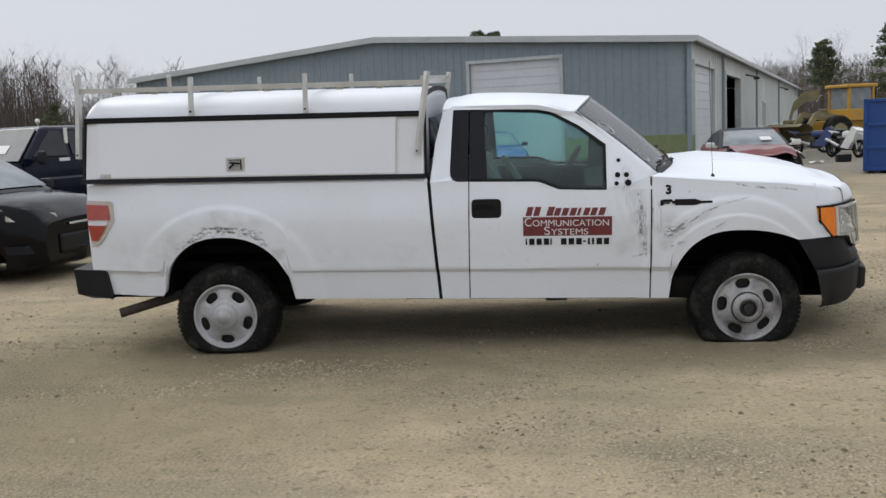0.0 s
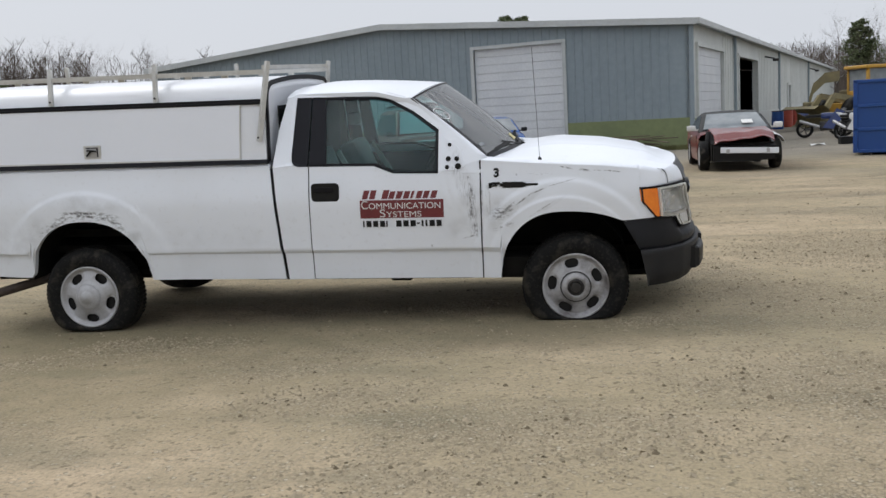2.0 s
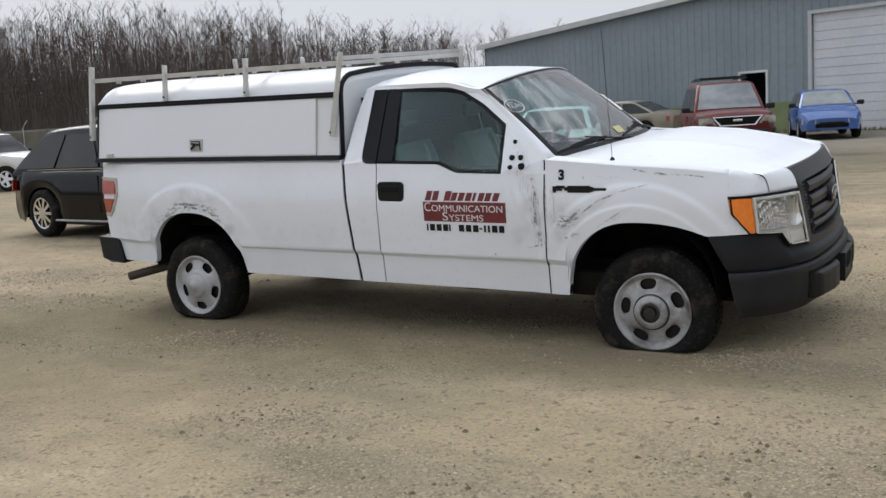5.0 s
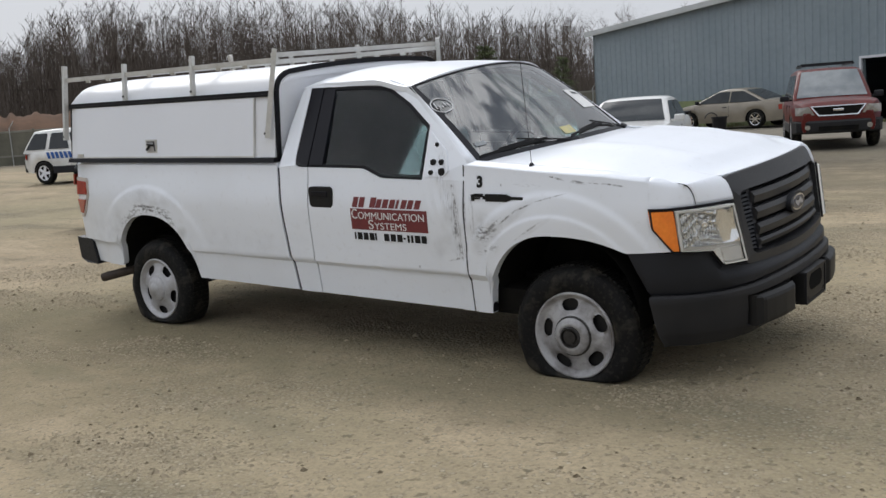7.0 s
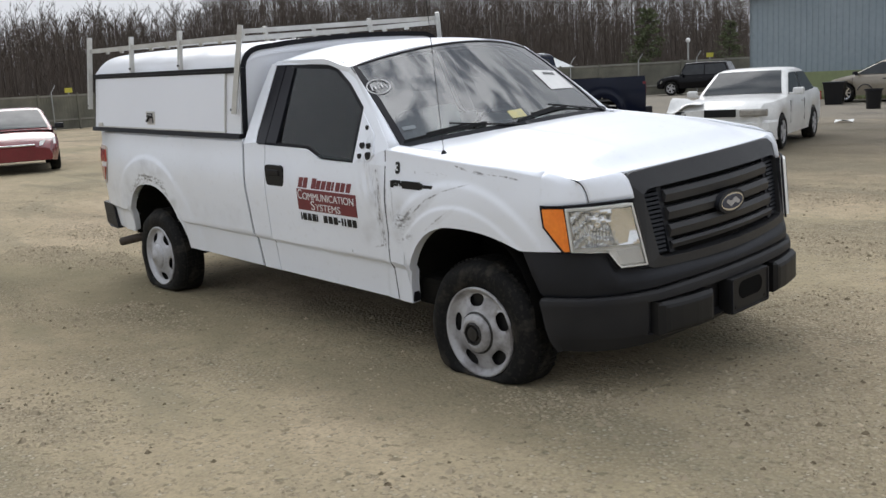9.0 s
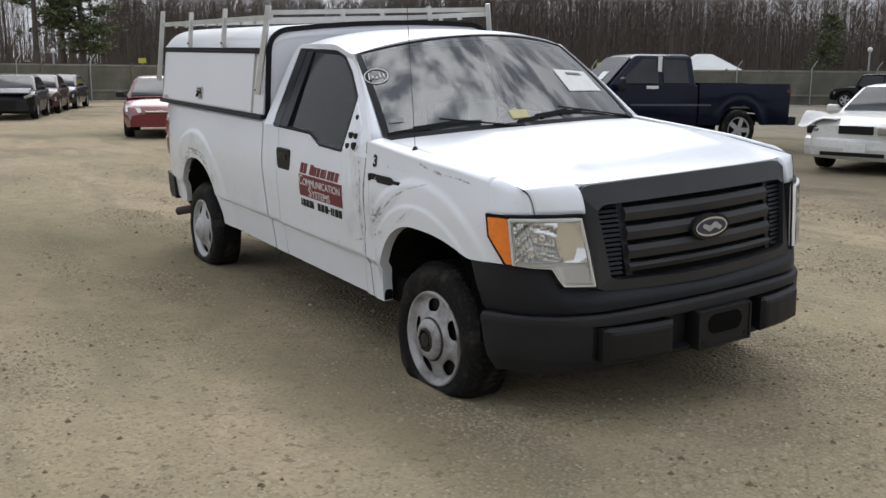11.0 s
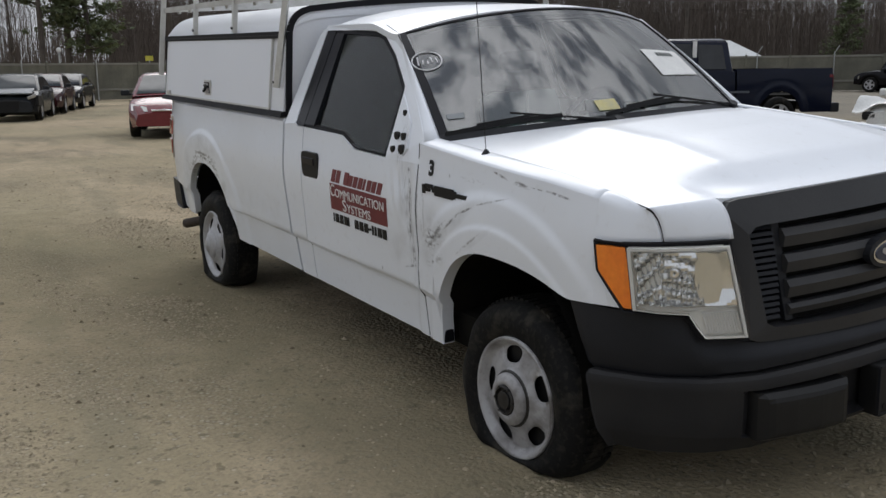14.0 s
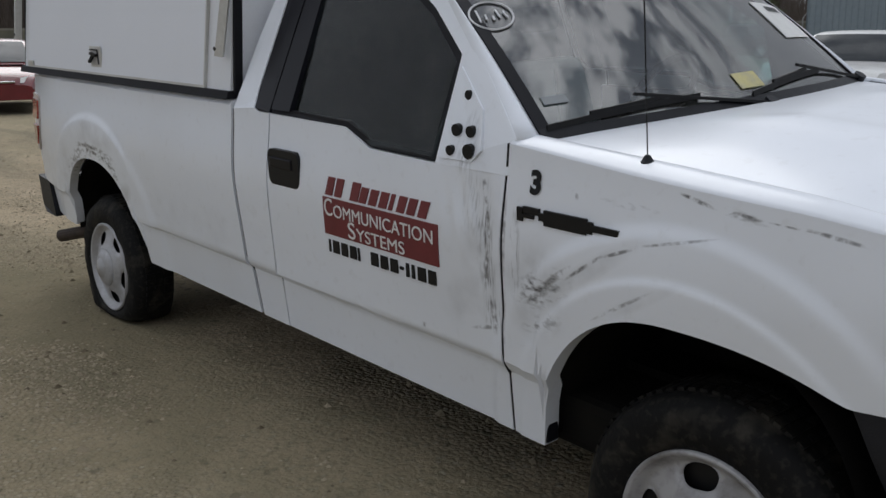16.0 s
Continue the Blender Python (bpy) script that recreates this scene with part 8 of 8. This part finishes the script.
def wheel_loader():
    c = thing("wheel_loader", pose(13.05, 48.0, 0, 0, 0, 205), "yellow wheel loader with a glazed cab", "wheel loader")
    for x in (-1.45, 1.35):
        for sgn in (-1, 1):
            w = part("wheel", bmesh.new(), M_TYRE, c, "", pose(x, sgn * 1.15, 0.72) @ (pose(0, 0, 0, 0, 0, 180) if sgn > 0 else Matrix.Identity(4)))
            part("tyre", lathe_bm([(0.40, 0.0), (0.62, -0.05), (0.72, 0.02), (0.72, 0.40), (0.60, 0.45)], 28), M_TYRE, w, smooth=True)
            part("rim", lathe_bm([(0.0, 0.03), (0.18, 0.0), (0.36, 0.04), (0.41, 0.0)], 20), M_DULLYELLOW, w)
    part("rear_hood", box_bm((-1.55, 0, 1.45), (1.9, 1.5, 0.85), 0.10), M_YELLOW, c)
    part("frame", box_bm((0, 0, 0.95), (3.6, 1.0, 0.5), 0.05), M_YELLOW, c)
    cab = part("cab", box_bm((-0.15, 0, 1.45), (1.45, 1.45, 0.55), 0.04), M_YELLOW, c)
    for x in (-0.82, 0.52):
        for y in (-0.67, 0.67):
            part("cab_post", box_bm((x, y, 2.20), (0.12, 0.12, 1.1)), M_YELLOW, c)
    part("cab_roof", box_bm((-0.15, 0, 2.80), (1.70, 1.65, 0.16), 0.05), M_YELLOW, c)
    for nm, p, s in (("cab_window", (-0.15, -0.66, 2.20), (1.25, 0.02, 1.0)), ("cab_window", (-0.15, 0.66, 2.20), (1.25, 0.02, 1.0)), ("cab_window", (0.53, 0, 2.2), (0.02, 1.25, 1.0)), ("cab_window", (-0.83, 0, 2.2), (0.02, 1.25, 1.0))):
        part(nm, box_bm(p, s), M_PALEGLASS, c)
    for y in (-0.5, 0.5):
        bm = add_bar(bmesh.new(), (0.9, y, 1.3), (2.2, y, 1.55), 0.18, 0.26)
        add_bar(bm, (2.2, y, 1.55), (2.9, y, 0.6), 0.16, 0.24)
        part("arm", bm, M_DULLYELLOW, c)
    part("bucket", loft_bm([[(3.4 + 0.5 * math.cos(t), y, 0.65 + 0.5 * math.sin(t)) for t in np.linspace(0.8, 5.0, 9)] for y in (-1.25, 1.25)], closed=False), M_DULLYELLOW, c)
    part("exhaust_stack", add_bar(bmesh.new(), (-1.3, 0.3, 1.8), (-1.3, 0.3, 2.6), 0.06, sides=8), M_HUB, c)


wheel_loader()


def digger():
    c = thing("backhoe", pose(11.9, 50.5, 0, 0, 0, 170), "weathered yellow backhoe with a folded boom", "backhoe")
    part("body", box_bm((0, 0, 0.95), (2.6, 1.5, 0.7), 0.08), M_DULLYELLOW, c)
    part("engine_cover", box_bm((-0.9, 0, 1.5), (1.0, 1.1, 0.6), 0.12), M_DULLYELLOW, c)
    part("boom", loft_bm([[(x, y, z) for y, z in ((-0.40, z0), (0.40, z0), (0.40, z0 + 0.50), (-0.40, z0 + 0.50))] for x, z0 in ((1.0, 1.0), (0.8, 1.7), (0.25, 2.2), (-0.4, 2.25))]), M_DULLYELLOW, c)
    part("bucket", loft_bm([[(-0.75 + 0.48 * math.cos(t), y, 2.05 + 0.5 * math.sin(t)) for t in np.linspace(0.2, 4.0, 10)] for y in (-0.55, 0.55)], closed=False), M_WALLSIDE, c, "pale worn bucket")
    part("dirt_heap", loft_bm([[(r * 1.5 * math.cos(t) - 0.4, -0.9 + r * 0.8 * math.sin(t), z) for t in np.linspace(0, 2 * math.pi, 13)[:-1]] for r, z in ((1.0, 0.0), (0.8, 0.4), (0.4, 0.8), (0.1, 0.9))]), M_DULLYELLOW, c)
    for x in (-0.9, 0.9):
        for sgn in (-1, 1):
            w = part("wheel", lathe_bm([(0.0, 0.02), (0.30, 0.0), (0.5, -0.04), (0.58, 0.02), (0.58, 0.30), (0.4, 0.34)], 24), M_TYRE, c, "", pose(x, sgn * 0.85, 0.58) @ (pose(0, 0, 0, 0, 0, 180) if sgn > 0 else Matrix.Identity(4)), True)


digger()


def motorcycle(x, y, heading, body, label, fairing=True):
    c = thing("motorcycle", pose(x, y, 0, 0, 0, heading) @ pose(0, 0, 0, -7, 0, 0), label, "motorcycle", "motorcycles in the yard")
    for wx in (-0.68, 0.70):
        w = part("wheel", bmesh.new(), M_TYRE, c, "", pose(wx, 0, 0.31))
        part("tyre", lathe_bm([(0.22, -0.05), (0.28, -0.065), (0.31, -0.03), (0.31, 0.03), (0.28, 0.065), (0.22, 0.05)], 28), M_TYRE, w, smooth=True)
        bm = lathe_bm([(0.225, -0.03), (0.205, -0.02), (0.205, 0.02), (0.225, 0.03)], 28)
        for k in range(5):
            t = 2 * math.pi * k / 5
            add_bar(bm, (0, 0, 0), (0.21 * math.cos(t), 0, 0.21 * math.sin(t)), 0.03, 0.03)
        part("rim", bm, M_HUB, w)
    part("fork", add_bar(add_bar(bmesh.new(), (0.70, -0.10, 0.31), (0.42, -0.10, 0.95), 0.025, sides=8), (0.70, 0.10, 0.31), (0.42, 0.10, 0.95), 0.025, sides=8), M_STEEL, c)
    part("swingarm", add_bar(bmesh.new(), (-0.68, 0.09, 0.31), (-0.1, 0.09, 0.42), 0.05, 0.06), M_STEEL, c)
    part("engine", box_bm((0.08, 0, 0.42), (0.46, 0.34, 0.34), 0.06), M_HUB, c)
    part("tank", box_bm((0.14, 0, 0.80), (0.52, 0.30, 0.24), 0.09), body, c)
    part("seat", box_bm((-0.38, 0, 0.80), (0.56, 0.24, 0.10), 0.04), M_BLACKVINYL, c)
    part("tail", prism_bm([(-0.55, -0.10, 0.74), (-0.95, -0.07, 0.95), (-0.55, -0.10, 0.90)], (0, 0.20, 0)), body, c)
    part("handlebar", add_bar(bmesh.new(), (0.40, -0.34, 0.98), (0.40, 0.34, 0.98), 0.016, sides=8), M_HUB, c)
    part("headlamp", box_bm((0.62, 0, 0.86), (0.14, 0.22, 0.18), 0.05), M_REFLECT, c)
    part("silencer", add_bar(bmesh.new(), (-0.15, -0.16, 0.38), (-0.85, -0.18, 0.62), 0.055, sides=10), M_STEEL, c)
    if fairing:
        part("fairing", prism_bm([(0.72, -0.20, 0.92), (0.45, -0.22, 1.05), (0.25, -0.22, 0.72), (-0.05, -0.20, 0.34), (0.35, -0.20, 0.28), (0.55, -0.20, 0.55)], (0, 0.40, 0)), body, c)
    else:
        part("mudguard", box_bm((0.70, 0, 0.64), (0.36, 0.12, 0.04), 0.015), body, c)


P_BIKEBLUE = car_paint("dark_blue_bike_paint", (0.02, 0.04, 0.16), 0.25)
motorcycle(9.15, 38.0, -14, P_BIKEBLUE, "blue sports motorcycle on its stand")
motorcycle(9.45, 34.9, -66, P_WHITE, "black and white sports motorcycle on its stand")
motorcycle(10.6, 39.5, 150, P_BLACK, "black sports motorcycle on its stand")
motorcycle(5.05, 33.4, -80, P_WHITE, "white cruiser motorcycle beside the warehouse corner", False)

# drums by the long wall
for x, y, mt, lab in ((9.55, 51.6, M_DUMPBLUE, "blue plastic drum beside the warehouse"), (10.5, 54.6, M_REDPLASTIC, "red plastic drum beside the warehouse"), (11.1, 55.6, M_REDPLASTIC, "red plastic drum beside the warehouse")):
    d = thing("drum", pose(x, y, 0), lab, "drum", "drums by the wall")
    part("body", lathe_bm([(0.0, 0.0), (0.29, 0.0), (0.30, 0.30), (0.31, 0.32), (0.30, 0.34), (0.30, 0.60), (0.31, 0.62), (0.30, 0.64), (0.29, 0.92), (0.0, 0.92)], 24), mt, d, "", pose(0, 0, 0.92, -90, 0, 0))
    part("lid_ring", add_bar(bmesh.new(), (0, 0, 0.90), (0, 0, 0.935), 0.305, sides=24), M_HUB, d)


def pallet_heap():
    rng = random.Random(3)
    heap = thing("timber_heap", BLD.matrix_basis @ pose(-2.55, -0.75, 0), "heap of old broken pallet timber against the plinth", "timber heap")
    for k in range(3):
        for j in range(6):
            part("slat", box_bm((-0.35 + 0.05 * k, -0.45 + 0.17 * j, 0.07 + 0.13 * k), (1.5, 0.10, 0.025)), M_WOOD, heap)
        for j in range(3):
            part("bearer", box_bm((-1.0 + 0.65 * j + 0.05 * k, 0, 0.025 + 0.13 * k), (0.10, 1.0, 0.06)), M_WOOD, heap)
    for k in range(9):
        a = rng.uniform(-0.5, 0.5)
        part("plank", box_bm((0.55 + rng.uniform(-0.6, 0.9), rng.uniform(-0.4, 0.3), 0.10 + 0.05 * k), (rng.uniform(1.0, 2.0), 0.12, 0.03), 0, Matrix.Rotation(a, 3, "Z") @ Matrix.Rotation(rng.uniform(-0.12, 0.12), 3, "Y")), M_WOOD, heap)


pallet_heap()

# bin, box and litter near the tan sedan
big = thing("bin", pose(-12.0, 34.4, 0, 0, 0, 20), "black upright plastic bin beside the sedan", "bin")
part("body", loft_bm([[(-0.26, -0.26, 0), (0.26, -0.26, 0), (0.26, 0.26, 0), (-0.26, 0.26, 0)], [(-0.33, -0.33, 0.72), (0.33, -0.33, 0.72), (0.33, 0.33, 0.72), (-0.33, 0.33, 0.72)]]), M_BLACKVINYL, big)
part("rim", box_bm((0, 0, 0.73), (0.70, 0.70, 0.05), 0.01), M_TRIM, big)
part("handle", add_bar(bmesh.new(), (-0.25, 0.36, 0.70), (0.25, 0.36, 0.70), 0.02, sides=6), M_TRIM, big)
b = thing("bin", pose(-9.18, 31.5, 0, 0, 0, 20), "small black plastic bin with a hose over its rim", "bin")
part("body", loft_bm([[(r * math.cos(t), r * math.sin(t), z) for t in np.linspace(0, 2 * math.pi, 17)[:-1]] for r, z in ((0.20, 0.0), (0.23, 0.52), (0.25, 0.56))]), M_BLACKVINYL, b)
part("rim", lathe_bm([(0.24, 0.0), (0.265, 0.0), (0.265, 0.04), (0.24, 0.04)], 20), M_TRIM, b, "", pose(0, 0, 0.58, -90, 0, 0))
part("hose", loft_bm([[Vector((0.20 * math.cos(t) - 0.25, 0.02, 0.52 + 0.20 * math.sin(t))) + Vector((0.02 * math.cos(q) * math.cos(t), 0.02 * math.sin(q), 0.02 * math.cos(q) * math.sin(t))) for q in np.linspace(0, 2 * math.pi, 7)[:-1]] for t in np.linspace(-0.2, 3.0, 12)]), M_HUB, b)
for k, (x, y, sx, sy, a) in enumerate(((-6.9, 25.6, 0.42, 0.28, 20), (-6.2, 28.4, 0.22, 0.16, 60), (7.7, 31.5, 0.45, 0.12, 12))):
    t = thing("litter", pose(x, y, 0.0, 0, 0, a), "flat scrap of pale litter on the gravel", "litter")
    part("sheet", grid_bm(lambda u, v: (sx * (u - 0.5), sy * (v - 0.5), 0.01 + 0.06 * math.sin(3 * u + 2 * v) ** 2), 4, 3, (0, 0, -0.008)), M_PAPER, t)
t = thing("battery_case", pose(8.6, 31.8, 0.0, 0, 0, 10), "small black case lying on the gravel", "case")
part("case", box_bm((0, 0, 0.11), (0.42, 0.24, 0.22), 0.015), M_BLACKVINYL, t)
part("lid", box_bm((0, 0, 0.22), (0.43, 0.25, 0.03), 0.008), M_TRIM, t)

# white-roofed shed beyond the fence
shed = thing("shed", pose(-40.9, 49.1, 0, 0, 0, 45), "low shed with a pale hipped roof beyond the fence", "shed")
part("wall", box_bm((0, 0, 0.95), (4.2, 4.0, 1.9)), M_WALLSIDE, shed)
part("roof", loft_bm([[(-2.6, -2.2, 1.75), (2.6, -2.2, 1.75), (2.6, 2.2, 1.75), (-2.6, 2.2, 1.75)], [(-0.7, -0.1, 2.95), (0.3, -0.1, 2.95), (0.3, 0.1, 2.95), (-0.7, 0.1, 2.95)]]), M_ROOF, shed)

# yard lamps, fence hardware, overhead cable
for x, y, h in ((-54.3, 11.5, 2.6), (-30.8, 51.6, 3.0)):
    p = thing("yard_lamp", pose(x, y, 0), "grey pole with a pale globe lamp", "yard lamp", "yard lamps")
    part("pole", add_bar(bmesh.new(), (0, 0, 0), (0, 0, h), 0.05, sides=8), M_POST, p)
    bm = bmesh.new()
    bmesh.ops.create_icosphere(bm, subdivisions=2, radius=0.14, matrix=Matrix.Translation((0, 0, h + 0.10)))
    part("globe", bm, M_LETTER, p, smooth=True)
    part("collar", add_bar(bmesh.new(), (0, 0, h - 0.06), (0, 0, h + 0.03), 0.09, sides=8), M_POST, p)
for a, b_ in zip(FENCE[1:], FENCE[2:-1]):
    A, B = Vector((*a, 0)), Vector((*b_, 0))
    n = int((B - A).length / 3.2)
    for k in range(n):
        p = A.lerp(B, k / n)
        d = (B - A).normalized()
        out = Vector((-d.y, d.x, 0)) * -1
        post = thing("fence_post", Matrix.Translation(p + out * 0.12), "galvanised post with an angled wire arm", "fence post", "posts along the fence")
        part("tube", add_bar(bmesh.new(), (0, 0, 0), (0, 0, 2.05), 0.03, sides=8), M_POST, post)
        part("arm", add_bar(bmesh.new(), (0, 0, 2.03), tuple(d * 0.25 + Vector((0, 0, 2.42))), 0.022, sides=6), M_POST, post)
for x, y, a in ((-48.4, 15.3, 84), (-49.3, 20.9, 84), (-38.4, 38.6, 50), (-28.9, 51.1, 50)):
    t = thing("fence_sign", pose(x, y, 2.02, 0, 0, a), "small yellow plate fixed on the fence top", "sign")
    part("plate", box_bm((0, 0.0, 0.12), (0.40, 0.02, 0.26), 0.004), M_SIGNYELLOW, t)
    part("bracket", box_bm((0, 0.0, -0.06), (0.05, 0.05, 0.14)), M_POST, t)
cable_pts = [Vector((-70, -25, 5.8)), Vector((-64, 20, 5.6)), Vector((-52, 56, 5.6)), Vector((-12, 96, 6.4))]
cable = thing("overhead_cable", Matrix.Identity(4), "thin dark overhead cable strung along the woods", "cable")
for a, b_ in zip(cable_pts, cable_pts[1:]):
    line = [a.lerp(b_, k / 12) - Vector((0, 0, 1.0 * math.sin(math.pi * k / 12))) for k in range(13)]
    part("span", loft_bm([[p + Vector((0.012 * math.cos(t), 0, 0.012 * math.sin(t))) for t in (0.5, 2.6, 4.7)] for p in line]), M_HUB, cable)
for q in cable_pts:
    part("pole", add_bar(bmesh.new(), (q.x, q.y, -0.2), (q.x, q.y, q.z + 0.4), 0.12, sides=8), M_BARK, cable)


# loose stones and clods: beyond counting
def scatter(name, label, material, count, area, size, seed, clump, squash=0.6, spread=0.1):
    """Many small stones, thick in the drifts; spread: how thick they lie outside them."""
    rng = random.Random(seed)
    vs, fs = [], []
    x0, x1, y0, y1 = area
    made = tries = 0
    while made < count and tries < count * 25:
        tries += 1
        x, y = rng.uniform(x0, x1), rng.uniform(y0, y1)
        rag = noise.noise((x * clump, y * clump, seed * 1.7)) + 0.5 * noise.noise((x * clump * 4, y * clump * 4, seed))
        thick = spread * max(0.0, 0.5 + 1.4 * rag)
        for dx, dy, rx, ry, turn in DRIFTS:
            ca, sa = math.cos(radians(turn)), math.sin(radians(turn))
            q = math.hypot(((x - dx) * ca + (y - dy) * sa) / rx, ((y - dy) * ca - (x - dx) * sa) / ry)
            if q < 1.8:
                thick = max(thick, smooth01((1.35 - q + 0.5 * rag) / 0.9))
        if rng.random() > thick:
            continue
        s = size * rng.uniform(0.45, 1.0) * (1 + 1.6 * rng.random() ** 6)
        near = math.exp(-((x / 16) ** 2 + ((y - 6) / 16) ** 2))
        z = (noise.noise((x * 0.35, y * 0.35, 0.3)) * 0.022 + noise.noise((x * 1.3, y * 1.3, 4.1)) * 0.012) * near - 0.008
        t = rng.uniform(0, 6.28)
        k = len(vs)
        for i in range(5):
            a = t + i * 1.2566
            rr = s * rng.uniform(0.7, 1.1)
            vs.append((x + math.cos(a) * rr, y + math.sin(a) * rr, z - s * 0.1))
        vs.append((x + s * rng.uniform(-0.3, 0.3), y + s * rng.uniform(-0.3, 0.3), z + s * squash))
        vs.append((x + s * rng.uniform(-0.5, 0.5), y + s * rng.uniform(-0.5, 0.5), z + s * squash * 0.8))
        for i in range(5):
            fs.append((k + i, k + (i + 1) % 5, k + (5 if i < 3 else 6)))
        fs.append((k + 3, k + 6, k + 5))
        fs.append((k + 0, k + 5, k + 6))
        made += 1
    ob = new(name, mesh_of(name, vs, fs, material))
    return tagged(ob, label, name, kind="stuff")


M_CLOD = plain("dark_soil_clod", (0.185, 0.150, 0.100), 0.95, 0.0, (0.125, 0.102, 0.070), 2, 30, spec=0.1)
scatter("gravel", "loose pale gravel on the packed sand", M_STONE, 46000, (-9, 10, -0.5, 14), 0.0100, 3, 0.55, squash=0.5, spread=0.04)
scatter("coarse_gravel", "coarse loose gravel in drifts", M_STONE, 5000, (-6, 8, 2.5, 12), 0.0165, 13, 0.5, squash=0.45, spread=0.02)
scatter("pebbles", "larger pebbles scattered over the yard", M_STONE, 3200, (-14, 14, -0.5, 20), 0.016, 5, 0.3, spread=0.6)
scatter("clods", "dark soil clods and bits of debris", M_CLOD, 4200, (-12, 12, -0.5, 16), 0.013, 9, 0.8, spread=0.25)


def grass_strip():
    rng = random.Random(8)
    vs, fs = [], []
    bm_m = BLD.matrix_basis
    for _ in range(2600):
        q = bm_m @ Vector((rng.uniform(-24, -4.4) if rng.random() < 0.3 else rng.uniform(-4.4, 0.1), -0.15 - abs(rng.gauss(0, 0.25)), 0))
        for _ in range(2):
            h, a = rng.uniform(0.05, 0.18), rng.uniform(0, 6.28)
            k = len(vs)
            vs += [(q.x - 0.012, q.y, -0.02), (q.x + 0.012, q.y, -0.02), (q.x + math.cos(a) * h * 0.4, q.y + math.sin(a) * h * 0.4, h)]
            fs.append((k, k + 1, k + 2))
    ob = new("grass", mesh_of("grass", vs, fs, M_GRASS))
    return tagged(ob, "thin winter grass along the warehouse foot", "grass", kind="stuff")


grass_strip()
